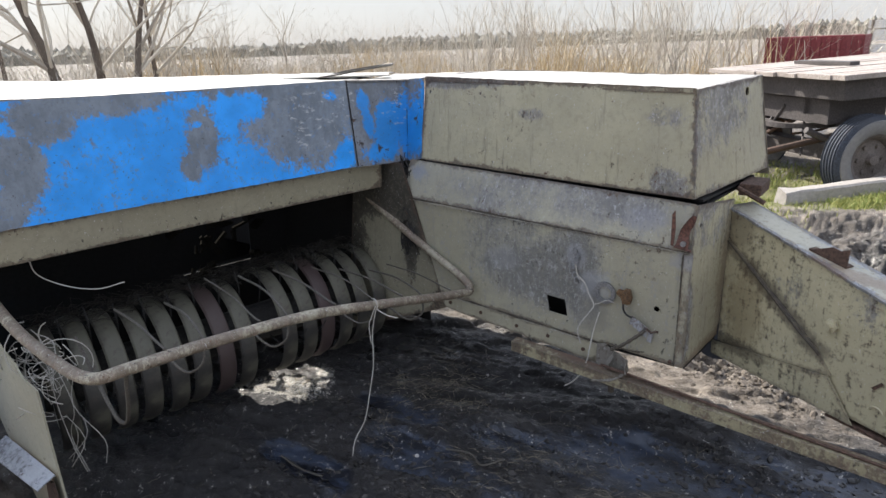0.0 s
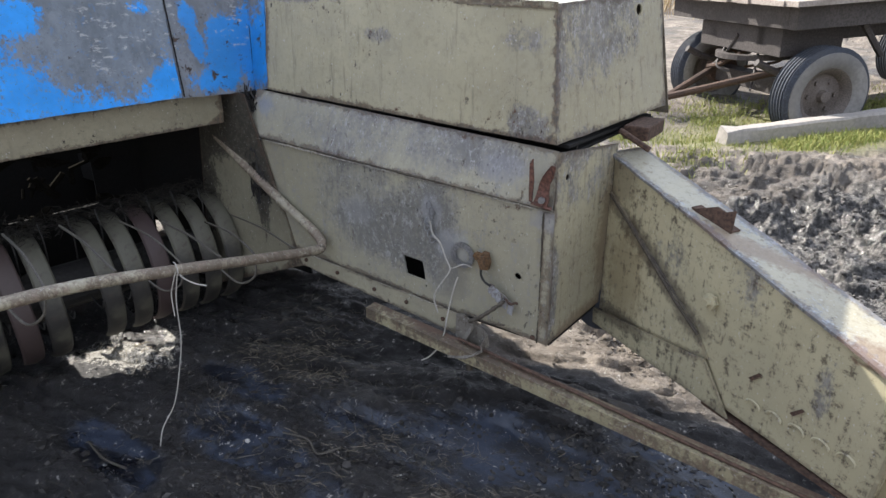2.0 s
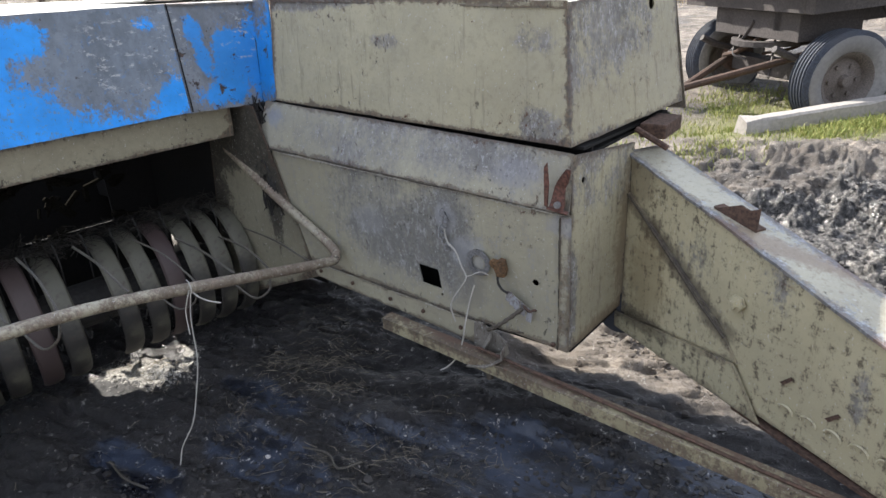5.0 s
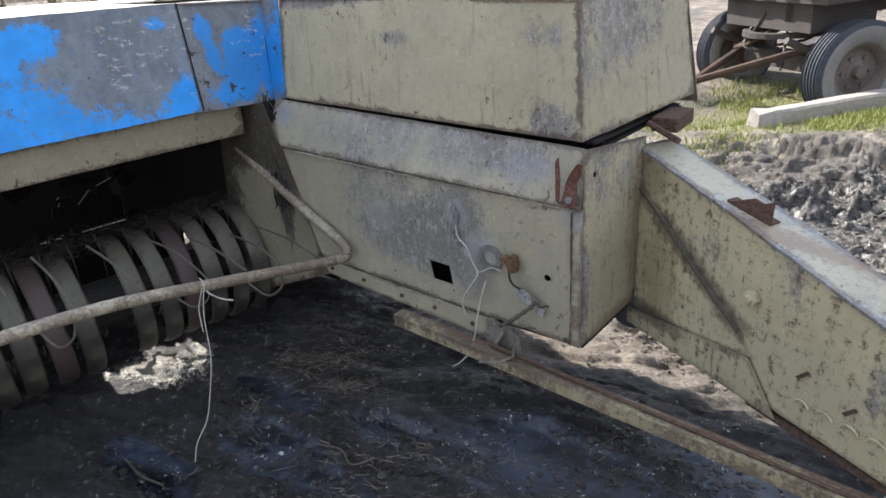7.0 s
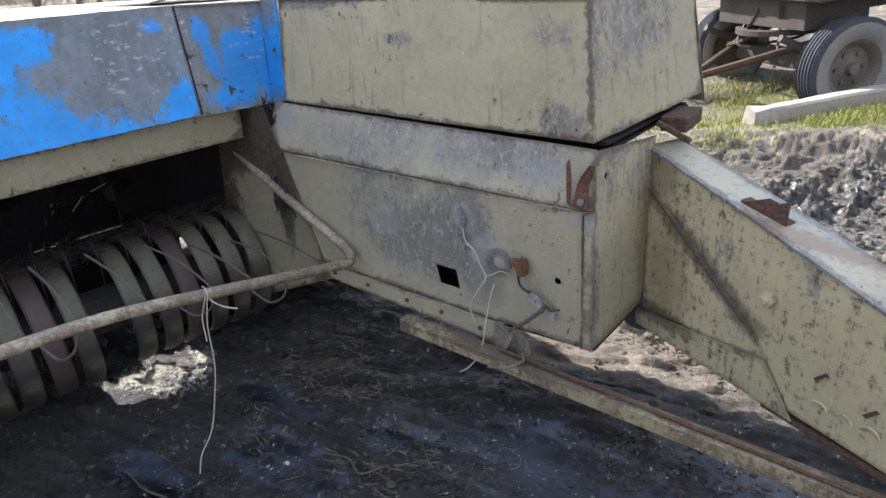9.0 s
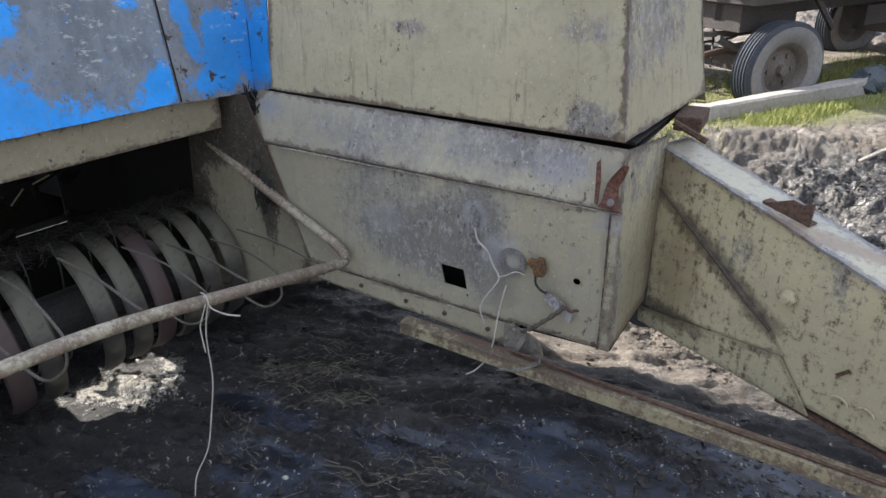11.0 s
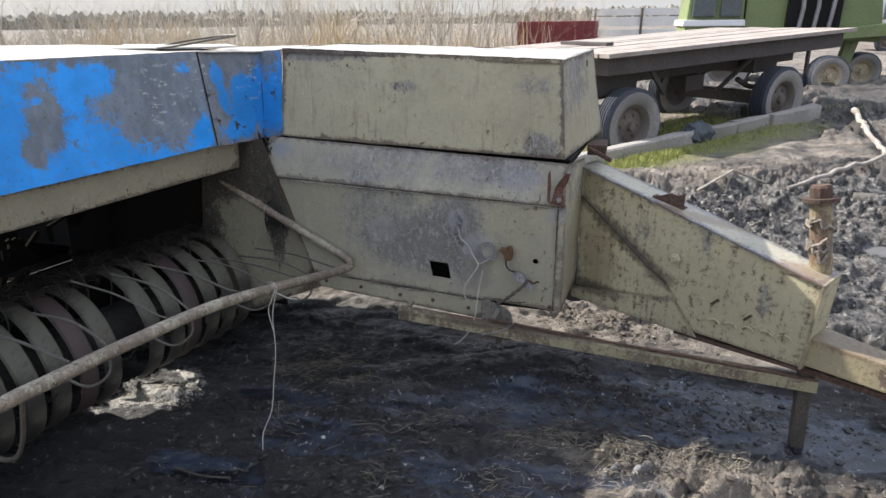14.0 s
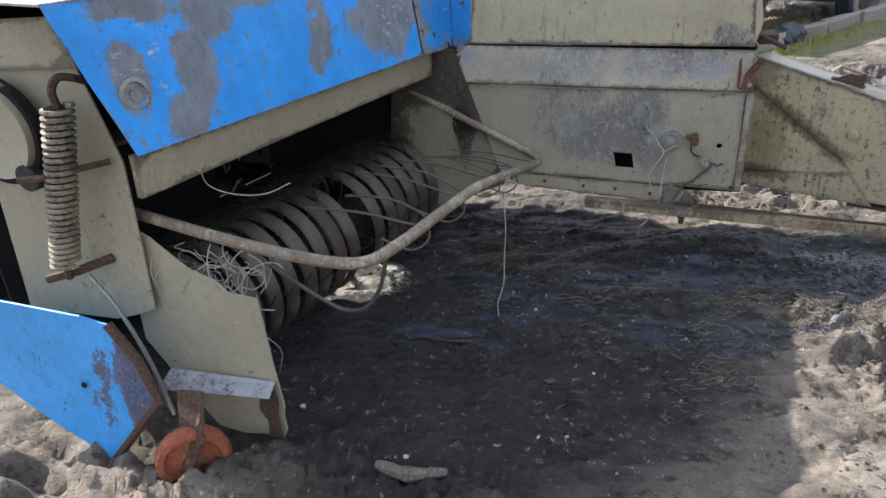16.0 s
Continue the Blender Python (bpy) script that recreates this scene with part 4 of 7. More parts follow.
bm = bmesh.new()
prism(bm, [(-0.07, -0.012, 0.952), (-0.004, -0.012, 0.943), (0.004, -0.045, 0.948), (-0.066, -0.042, 0.957)], (0, 0, 0.005), 0.001)
latch = part("latch_bracket", bm, latch_rust, baler, "bent rust-red latch bracket")
bm = bmesh.new()
prism(bm, [(-0.082, -0.018, 0.96), (-0.072, -0.018, 0.955), (-0.068, -0.018, 1.03), (-0.074, -0.018, 1.10), (-0.084, -0.018, 1.085)], (0, -0.008, 0), 0.001)
part("strip", bm, latch_rust, latch)
rib = [(-0.066, -0.012, 0.026, 0.955), (-0.06, -0.010, 0.018, 0.975), (-0.056, -0.014, 0.012, 1.0), (-0.05, -0.012, 0.012, 1.025), (-0.036, 0.002, 0.02, 1.05), (-0.018, 0.010, 0.027, 1.075), (-0.004, 0.014, 0.032, 1.092)]
lv, lf = [], []
for xa, xb, y0, z0 in rib:
    lv += [(xa, -y0, z0), (xb, -y0 - 0.006, z0), (xb, -y0 - 0.011, z0), (xa, -y0 - 0.005, z0)]
for i in range(len(rib) - 1):
    lf += [(4 * i + k, 4 * i + (k + 1) % 4, 4 * i + 4 + (k + 1) % 4, 4 * i + 4 + k) for k in range(4)]
lf += [(3, 2, 1, 0), tuple(len(lv) - 4 + k for k in range(4))]
part("strap", (lv, lf), latch_rust, latch)
part("latch_bolt", lathe([(0.0, 0.0), (0.011, 0.0), (0.011, 0.01), (0.0, 0.01)], pose(-0.03, -0.034, 0.975, 90, 0, 0), 8), steel, baler, "pale bolt head")

# torn bracket, lever and latch remains on the side
bm = bmesh.new()
prism(bm, [(-0.292, -0.012, 0.712), (-0.285, -0.012, 0.728), (-0.262, -0.012, 0.722), (-0.252, -0.012, 0.738), (-0.232, -0.012, 0.735), (-0.224, -0.012, 0.70), (-0.230, -0.012, 0.672), (-0.262, -0.012, 0.668), (-0.268, -0.012, 0.70)], (0, -0.022, 0), 0.003)
prism(bm, [(-0.262, -0.034, 0.722), (-0.238, -0.034, 0.728), (-0.228, -0.034, 0.69), (-0.252, -0.034, 0.682)], (0, -0.012, 0), 0.002)
part("hinge_stub", bm, plain("ochre_rust", (0.15, 0.085, 0.04), 0.85, 0.6, 18, dirt=(0.05, 0.035, 0.028)), baler, "torn ochre-rusty hinge stub")
part("lever", tube(smooth_line([(-0.258, -0.03, 0.68), (-0.256, -0.03, 0.645), (-0.24, -0.032, 0.625), (-0.215, -0.034, 0.617)]), 0.0045, 6), dark_iron, baler)
bm = bmesh.new()
for k in range(5):
    x0 = -0.222 + k * 0.019
    z0, dip = 0.622 - 0.006 * k * k * 0.5, 0.010 * math.sin(k)
    prism(bm, [(x0, -0.024 - dip, z0), (x0 + 0.0195, -0.024 - dip, z0 - 0.004 * (k + 1)), (x0 + 0.015, -0.03 - dip, z0 - 0.04 - 0.004 * k), (x0 - 0.004, -0.03 - dip, z0 - 0.034 - 0.004 * k)], (0, -0.005, 0), 0.001)
part("latch_plate", bm, worn_paint("latch_metal", (0.34, 0.35, 0.37), (0.12, 0.075, 0.055), shift=0.05, rust=0.8), baler, "bent half-bare latch plate")
part("latch_hook", tube(smooth_line([(-0.148, -0.04, 0.585), (-0.125, -0.045, 0.575), (-0.11, -0.04, 0.582), (-0.102, -0.036, 0.578)]), 0.005, 6), rust_mat, baler)
part("latch_rod", tube(smooth_line([(-0.155, -0.04, 0.575), (-0.20, -0.05, 0.53), (-0.25, -0.055, 0.485), (-0.295, -0.05, 0.452)]), [0.006 + 0.002 * (k % 3) for k in range(19)], 6), grime, baler, "bent grimy rod")
bm = bmesh.new()
prism(bm, [(-0.372, -0.022, 0.36), (-0.368, -0.022, 0.452), (-0.335, -0.022, 0.462), (-0.300, -0.022, 0.44), (-0.262, -0.022, 0.432), (-0.228, -0.022, 0.405), (-0.225, -0.022, 0.36), (-0.27, -0.022, 0.322), (-0.34, -0.022, 0.318)], (0, -0.006, 0), 0.002)
prism(bm, [(-0.345, -0.028, 0.322), (-0.27, -0.028, 0.324), (-0.222, -0.028, 0.37), (-0.205, -0.115, 0.385), (-0.262, -0.125, 0.345), (-0.35, -0.118, 0.318)], (0, 0, -0.006), 0.002)
prism(bm, [(-0.232, -0.028, 0.405), (-0.222, -0.028, 0.366), (-0.203, -0.115, 0.385), (-0.210, -0.105, 0.412)], (0.005, 0, 0), 0.001)
prism(bm, [(-0.33, -0.035, 0.36), (-0.285, -0.035, 0.44), (-0.275, -0.05, 0.425), (-0.31, -0.055, 0.352)], (0, -0.02, 0), 0.003)
part("hanger_bracket", bm, worn_paint("greasy_bracket", (0.22, 0.205, 0.18), (0.07, 0.05, 0.04), shift=0.05, rust=0.9, bare2=(0.045, 0.035, 0.03)), baler, "bent grimy hanger bracket")
part("hanger_bolt", lathe([(0.0, 0.0), (0.014, 0.0), (0.014, 0.03), (0.022, 0.032), (0.022, 0.05), (0.012, 0.052), (0.012, 0.075), (0.0, 0.075)], pose(-0.275, -0.075, 0.265), 8), grime, baler, "rusty hanging bolt")
part("link_wire", tube(smooth_line([(-0.285, -0.03, 0.475), (-0.25, -0.04, 0.468), (-0.2, -0.03, 0.462), (-0.16, -0.02, 0.466)]), 0.0028, 5), grime, baler)
part("link_wire", tube(smooth_line([(-0.325, -0.03, 0.455), (-0.30, -0.045, 0.478), (-0.275, -0.04, 0.47)]), 0.003, 5), grime, baler)
part("hole_rim", hole_plate((-0.1255, -0.0002, 0.6651), (1, 0, 0), (0, 0, 1), 0.0172, 0.0162, 0.0125), beige_side, side)
part("round_scar", lathe([(0.03, 0.0), (0.05, 0.0), (0.05, 0.006), (0.03, 0.006)], pose(-0.352, -0.003, 0.692, 90, 0, 0), 18), steel, baler, "scraped steel ring")

# upper housing, a box open below with a flat lid
U = {"bl": (-1.415, 0.075, 1.186), "br": (-0.022, 0.03, 1.138), "tr": (-0.056, 0.06, 1.552), "tl": (-1.385, 0.105, 1.596), "fbr": (0.098, 0.72, 1.16), "ftr": (0.03, 0.75, 1.56), "bkl": (-1.40, 0.79, 1.6)}
upper = part("upper_housing", panel([U["bl"], U["br"], U["tr"], U["tl"]], 30, 9, 0.006, 0.007, 7, ragged=0.002), beige_box, baler, "beige plunger housing with scrapes and rust specks", True)
part("front_panel", panel([U["br"], U["fbr"], U["ftr"], U["tr"]], 14, 9, 0.006, 0.006, 8, holes=[(0.70, 0.765, 0.83, 0.93)], ragged=0.004), beige_front, upper, "beige end sheet with a round hole", True)
fu, fv = (V(U["fbr"]) - V(U["br"])), (V(U["tr"]) - V(U["br"]))
part("hole_rim", hole_plate((V(U["br"]) * 0.2675 + V(U["fbr"]) * 0.7325) * 0.12 + (V(U["tr"]) * 0.2675 + V(U["ftr"]) * 0.7325) * 0.88, fu.normalized(), (fv - fu.normalized() * fv.dot(fu.normalized())).normalized(), 0.0245, 0.0215, 0.0185), beige_front, upper)
part("lid", panel([U["tl"], U["tr"], U["ftr"], U["bkl"]], 26, 14, 0.006, 0.009, 9, ragged=0.003), sheet_top, upper, "pale flat lid", True)
# unseen back, cut short so that sun reaches the ground below
part("back_panel", panel([(0.1, 0.78, 1.12), (-1.4, 0.78, 1.12), U["bkl"], U["ftr"]], 4, 3, 0.006, 0.0, 10), beige, baler)
# near-black sheet put in as the shade under the housing
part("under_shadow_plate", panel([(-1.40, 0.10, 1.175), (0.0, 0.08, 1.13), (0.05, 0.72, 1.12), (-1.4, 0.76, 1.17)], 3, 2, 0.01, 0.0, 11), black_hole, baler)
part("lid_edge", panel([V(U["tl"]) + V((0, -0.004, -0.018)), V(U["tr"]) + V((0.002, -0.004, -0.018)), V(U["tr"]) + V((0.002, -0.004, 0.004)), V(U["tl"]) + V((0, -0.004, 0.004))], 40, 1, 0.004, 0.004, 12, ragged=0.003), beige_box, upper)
bm = bmesh.new()
block(bm, (0.05, 0.42, 1.085), (0.14, 0.6, 1.135), None, 0.006)
part("front_hook", bm, rust_mat, baler, "rusty hook behind the front plate")
part("hook_pin", tube([(0.06, 0.36, 1.13), (0.17, 0.36, 1.075)], 0.011, 8), rust_mat, baler)

# blue hood over the pickup
HB = [V((-1.525, 0.095, 1.166)), V((-1.585, -0.225, 1.183)), V((-1.90, -1.90, 1.178))]
HT = [V((-1.52, 0.112, 1.583)), V((-1.645, -0.205, 1.598)), V((-1.955, -2.02, 1.615))]
hood = part("hood_panel", panel([HB[2], HB[1] + V((0.003, -0.003, 0)), HT[1] + V((0.003, -0.003, 0)), HT[2]], 36, 10, 0.006, 0.011, 13, ragged=0.002), blue, baler, "bright blue hood panel worn to grey", True)
part("hood_corner", panel([HB[1] + V((-0.006, 0.002, -0.006)), HB[0], HT[0], HT[1] + V((-0.006, 0.002, -0.004))], 8, 10, 0.005, 0.006, 14, ragged=0.004), blue_worn, baler, "scabbed blue corner sheet", True)
part("hood_strip", panel([HB[0] + V((0.0, 0.0, -0.004)), V(U["bl"]) + V((0.003, 0.0, 0.002)), V(U["tl"]) + V((-0.012, -0.003, -0.002)), HT[0] + V((0.0, 0.0, 0.0))], 4, 10, 0.005, 0.003, 15, ragged=0.004), blue_worn, baler, "blue joint strip", True)
part("hood_joint", tube([HB[1] + V((0.002, 0.006, 0)), HT[1] + V((0.002, 0.006, 0))], 0.003, 5), black_hole, hood)
part("strip_joint", tube([HB[0] + V((0.001, 0, 0)), HT[0] + V((0.001, 0, 0))], 0.0022, 5), black_hole, hood)
part("hood_lid", panel([HT[2], HT[1], V((-2.2, 0.8, 1.585)), V((-3.3, -1.6, 1.66))], 22, 14, 0.006, 0.014, 16), sheet_top, baler, "pale hood top sheet", True)
part("hood_lid_corner", panel([HT[1] + V((0, 0, -0.004)), HT[0] + V((0.02, 0, 0)), V((-1.38, 0.79, 1.595)), V((-2.2, 0.8, 1.58))], 8, 8, 0.006, 0.012, 17), sheet_top, baler, smooth=True)
bm = bmesh.new()
prism(bm, [(-1.62, 0.10, 1.602), (-2.05, -0.25, 1.606), (-2.25, 0.05, 1.614), (-1.8, 0.28, 1.606)], (0, 0, 0.006))
part("loose_sheet", bm, sheet_top, baler, "bent pale sheet lying on top")
part("hood_boss", lathe([(0.0, 0.012), (0.018, 0.012), (0.02, 0.004), (0.035, 0.004), (0.04, 0.012), (0.052, 0.01), (0.055, 0.0), (0.0, 0.0)], Matrix.Translation((-1.908, -1.843, 1.345)) @ Matrix.Rotation(radians(90), 4, "Y") @ Matrix.Rotation(radians(12), 4, "X"), 20), steel, baler, "dull steel boss")
part("hood_beam", panel([V((-1.925, -1.91, 1.045)), V((-1.612, -0.03, 1.04)), V((-1.60, -0.03, 1.183)), V((-1.91, -1.91, 1.18))], 30, 3, 0.02, 0.005, 18, ragged=0.002), worn_paint("lip_paint", (0.31, 0.285, 0.205), (0.14, 0.12, 0.10), shift=-0.03, rust=0.6), baler, "beige lip under the hood", True)
# near-black sheet added as the shade under the hood
part("inner_hood_shade", panel([V((-2.95, -1.75, 1.0)), V((-2.6, 0.1, 1.0)), V((-1.66, 0.1, 1.19)), V((-2.0, -1.8, 1.19))], 6, 3, 0.01, 0.0, 19), black_hole, baler)
# near-black back sheet; its opening is placed to let the sun spot through
part("feed_blocker", panel([V((-2.95, -1.75, 0.10)), V((-2.62, 0.1, 0.10)), V((-2.5, 0.1, 1.58)), V((-2.83, -1.75, 1.6))], 4, 4, 0.01, 0.0, 20, holes=[(0.62, 0.85, 0.27, 0.47)]), black_hole, baler)
# two added sheets that hide the bright ground behind the opening
part("rear_blocker", panel([V((-3.4, -1.7, 0.05)), V((-3.25, 1.0, 0.05)), V((-3.25, 1.0, 0.93)), V((-3.4, -1.7, 0.93))], 4, 3, 0.01, 0.0, 25), black_hole, baler)
part("tray_blocker", panel([V((-3.38, -1.7, 0.30)), V((-2.9, -1.7, 0.30)), V((-2.6, 0.9, 0.30)), V((-3.25, 0.9, 0.30))], 3, 4, 0.01, 0.0, 26), black_hole, baler)
# added strands that break up the edge of the sunlight let through
hv, hf = [], []
rng = random.Random(17)
for k in range(16):
    u, v = rng.choice(((rng.uniform(0.60, 0.87), rng.choice((0.27, 0.47)) + rng.gauss(0, 0.012)), (rng.choice((0.62, 0.85)) + rng.gauss(0, 0.012), rng.uniform(0.26, 0.48))))
    q = V((-2.95, -1.75, 0.10)).lerp(V((-2.62, 0.1, 0.10)), u) + V((0.12 * v, 0, 1.48 * v))
    pts = [q + V((rng.gauss(0, 0.01), rng.gauss(0, 0.06), rng.gauss(0, 0.03))) for _ in range(3)]
    tube(pts, [rng.uniform(0.004, 0.03) for _ in pts], 5, True, hv, hf)
q = V((-2.72, -0.42, 0.62))
for k in range(9):
    tube([q + V((0, rng.gauss(0, 0.05), rng.gauss(0.05, 0.05))), q + V((0.02, rng.gauss(0, 0.05), rng.gauss(0, 0.04)))], rng.uniform(0.008, 0.022), 5, True, hv, hf)
strand_mat = plain("opening_strands", (0.02, 0.018, 0.015), 0.95, 0.3, 20)
strand_mat.node_tree.nodes["Principled BSDF"].inputs["Specular IOR Level"].default_value = 0.0
tagged(part("opening_strands", (hv, hf), strand_mat, baler, "added dark strands that fray the sun opening"), kind="stuff")
# solid block for the chamber, which also keeps sun off the ground
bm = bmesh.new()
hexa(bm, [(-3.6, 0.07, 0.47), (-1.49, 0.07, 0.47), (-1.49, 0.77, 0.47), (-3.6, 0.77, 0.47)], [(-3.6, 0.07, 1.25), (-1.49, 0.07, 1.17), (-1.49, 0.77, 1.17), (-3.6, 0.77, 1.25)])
# added black cover against daylight through the housing gap
part("roof_blocker", panel([(-1.5, 0.145, 1.125), (0.0, 0.145, 1.10), (0.04, 0.78, 1.10), (-1.5, 0.78, 1.125)], 4, 3, 0.01, 0.0, 27), black_hole, baler)
part("bale_chamber", bm, black_hole, baler, "near-black bale chamber block, shade in its colour")
# added black sheet that hides lit ground between the rings
part("skirt_blocker", panel([(-3.3, 0.5, 0.03), (-1.75, 0.5, 0.03), (-1.75, 0.5, 0.468), (-3.3, 0.5, 0.468)], 4, 2, 0.01, 0.0, 28), black_hole, baler)
# added floor sheet, sized to shape the sunlit ground
part("floor_blocker", panel([(-1.5, 0.02, 0.435), (0.0, 0.02, 0.425), (0.025, 0.42, 0.425), (-1.5, 0.42, 0.435)], 4, 3, 0.01, 0.0, 24), black_hole, baler)
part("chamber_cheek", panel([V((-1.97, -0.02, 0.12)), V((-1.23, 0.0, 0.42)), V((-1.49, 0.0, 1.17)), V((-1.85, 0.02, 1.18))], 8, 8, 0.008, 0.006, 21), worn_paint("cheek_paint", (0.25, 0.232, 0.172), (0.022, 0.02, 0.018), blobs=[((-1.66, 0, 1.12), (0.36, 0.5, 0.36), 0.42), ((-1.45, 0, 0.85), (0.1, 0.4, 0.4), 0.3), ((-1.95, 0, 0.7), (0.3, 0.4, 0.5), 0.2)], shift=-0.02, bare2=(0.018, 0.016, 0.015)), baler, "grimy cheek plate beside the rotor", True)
gv, gf = [], []
rng = random.Random(4)
for k in range(420):
    t = rng.random()
    q = V((-1.44, -0.006, 0.72)).lerp(V((-1.56, 0.05, 1.16)), t) + V((rng.gauss(0, 0.03), rng.gauss(0, 0.008), rng.gauss(0, 0.02)))
    w = V((rng.gauss(0, 0.3), rng.gauss(0, 0.2), 1)).normalized() * rng.uniform(0.01, 0.045)
    tube([q - w, q + V((rng.gauss(0, 0.004), -0.004, 0)), q + w], rng.uniform(0.002, 0.005), 3, False, gv, gf)
tagged(part("oily_chaff", (gv, gf), dark_iron, baler, "oily chaff stuck to the cheek plate"), kind="stuff")

# pickup: strip rings on a slanted axis
AX, AD = V((-1.905, 0.0, 0.375)), V((0.205, 1.0, 0.0)).normalized()
ring_m = Matrix((AD.cross(V((0, 0, 1))), V((0, 0, 1)), -AD)).transposed().to_4x4()


def strip_ring():
    """One bent strip, closed round the front and open at the back, about the z axis."""
    prof = [(0.270, -0.041), (0.279, -0.034), (0.286, 0.0), (0.279, 0.034), (0.270, 0.041), (0.266, 0.034), (0.272, 0.0), (0.266, -0.034)]
    verts, faces = [], []
    n, seg = len(prof), 30
    for k in range(seg + 1):
        a = radians(-66 + 184 * k / seg)
        verts += [V((r * math.cos(a), r * math.sin(a), h)) for r, h in prof]
    for k in range(seg):
        for i in range(n):
            a, b = k * n + i, k * n + (i + 1) % n
            faces.append((a, b, b + n, a + n))
    faces += [tuple(range(n))[::-1], tuple(seg * n + i for i in range(n))]
    return verts, faces


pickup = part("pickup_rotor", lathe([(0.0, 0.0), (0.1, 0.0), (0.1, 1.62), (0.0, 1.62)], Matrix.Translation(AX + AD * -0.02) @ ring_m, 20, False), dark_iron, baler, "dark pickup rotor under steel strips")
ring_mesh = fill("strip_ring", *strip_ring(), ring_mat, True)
RINGS = 15
for k in range(RINGS):
    if k == 6:
        continue
    ob = new("strip_ring", ring_mesh)
    ob.parent = pickup
    d = 0.015 + k * 0.112
    ob.matrix_basis = Matrix.Translation(AX - AD * d + V((random.uniform(-1, 1) * 0.006, 0, random.uniform(-1, 1) * 0.006))) @ ring_m @ Matrix.Rotation(radians(random.uniform(-3, 3)), 4, "Z") @ Matrix.Rotation(radians(random.uniform(-1.5, 1.5)), 4, "X")
tine_mesh = fill("tine", *tube(smooth_line([(0.15, 0, 0), (0.28, 0.02, 0), (0.335, 0.09, 0)], 4), [0.0035] * 9, 5), dark_iron)
for k in range(RINGS - 1):
    for a in (62, -8):
        ob = new("tine", tine_mesh)
        ob.parent = pickup
        ob.matrix_basis = Matrix.Translation(AX - AD * (0.071 + k * 0.112)) @ ring_m @ Matrix.Rotation(radians(a + random.uniform(-6, 6)), 4, "Z")

# guard bar with its rods
bar_line = smooth_line([(-1.79, 0.03, 0.962), (-1.55, 0.0, 0.845), (-1.30, -0.025, 0.727), (-1.087, -0.036, 0.622), (-1.032, -0.060, 0.584), (-1.041, -0.117, 0.580), (-1.068, -0.394, 0.641), (-1.085, -0.644, 0.701), (-1.125, -1.002, 0.773), (-1.165, -1.399, 0.812), (-1.217, -1.65, 0.814), (-1.311, -1.735, 0.788), (-1.515, -1.757, 0.804), (-1.821, -1.759, 0.857), (-2.263, -1.71, 0.921)], 6)
bar = part("guard_bar", tube(bar_line, 0.0205, 12), bar_mat, baler, "bent tube guard bar, paint flaking to rust", True)
rng = random.Random(31)
for k in range(9):
    y = -0.16 - k * 0.175 + rng.uniform(-0.02, 0.02)
    near = min(bar_line[24:66], key=lambda q: abs(q.y - y))
    back = V((near.x - 0.40 + rng.uniform(-0.06, 0.04), near.y + 0.05 + rng.uniform(-0.03, 0.03), near.z + 0.06 + rng.uniform(-0.03, 0.02)))
    mid = near.lerp(back, 0.5) + V((0, 0, 0.028))
    drop = 0.04 + rng.random() * 0.04
    hook = [back, mid, near + V((-0.05, 0.005, 0.032)), near + V((0.0, 0.0, 0.026))]
    if k % 2:
        hook = [back, mid, near + V((-0.06, 0.005, 0.012)), near + V((-0.035, -0.005, -0.02)), near + V((-0.02, -0.03, -drop)), near + V((-0.08, -0.06, -drop * 1.5)), near + V((-0.19, -0.07, -drop * 0.9))]
    part("guard_rod", tube(smooth_line(hook, 5), 0.0046 if k % 3 else 0.0036, 6), rod_mat, bar, smooth=True)

# right below: long rail from the frame to the drawbar
ra, rb = V((-0.775, -0.09, 0.378)), V((1.06, -0.175, 0.312))
bm = bmesh.new()
chan = [(0.0, -0.045), (0.0, 0.004), (0.058, 0.004), (0.058, -0.045), (0.051, -0.045), (0.051, -0.004), (0.007, -0.004), (0.007, -0.045)]
hexa(bm, [ra + V((0, u, w)) for u, w in chan], [rb + V((0, u, w)) for u, w in chan], 0.0012)
rail_mat = worn_paint("rail_paint", (0.36, 0.325, 0.21), (0.10, 0.07, 0.055), blobs=[((0.1, -0.06, 0.37), (1.2, 0.4, 0.03), 0.12)], shift=0.07, rust=0.9, bare2=(0.06, 0.04, 0.035), stains=[((0.1 + 0.45 * k, -0.055 - 0.02 * k, 0.355 - 0.016 * k), (0.42, 0.07, 0.018), 0.8, (0.115, 0.068, 0.05)) for k in range(-2, 3)])
rail = part("long_rail", bm, rail_mat, baler, "long channel rail, beige with rusty top")
part("rail_flange", tube([ra + V((0.45, 0.012, 0.006)), rb + V((0, 0.012, 0.006))], 0.006, 6), rust_mat, rail)

part("under_roller", lathe([(0.0, 0.0), (0.085, 0.0), (0.095, 0.02), (0.095, 0.2), (0.085, 0.22), (0.0, 0.22)], Matrix.Translation((0.03, 0.6, 0.40)) @ pose(0, 0, 0, 90, 0, 0), 20), rubber, baler, "black roller under the frame", True)

# drawbar: tapering box turned towards the camera side
dd = V((0.861, -0.508, 0.0)).normalized()
dn = V((0.508, 0.861, 0.0)).normalized()
D0 = V((0.045, 0.385, 0.0))


def db(s, w, z):
    return D0 + dd * s + dn * w + V((0, 0, z))


drawbar = part("drawbar", panel([db(0, 0, 0.36), db(1.10, 0, 0.375), db(1.11, 0, 0.735), db(0, 0, 1.035)], 30, 12, 0.008, 0.004, 30), beige_bar, baler, "beige tapering drawbar box with rust streaks", True)
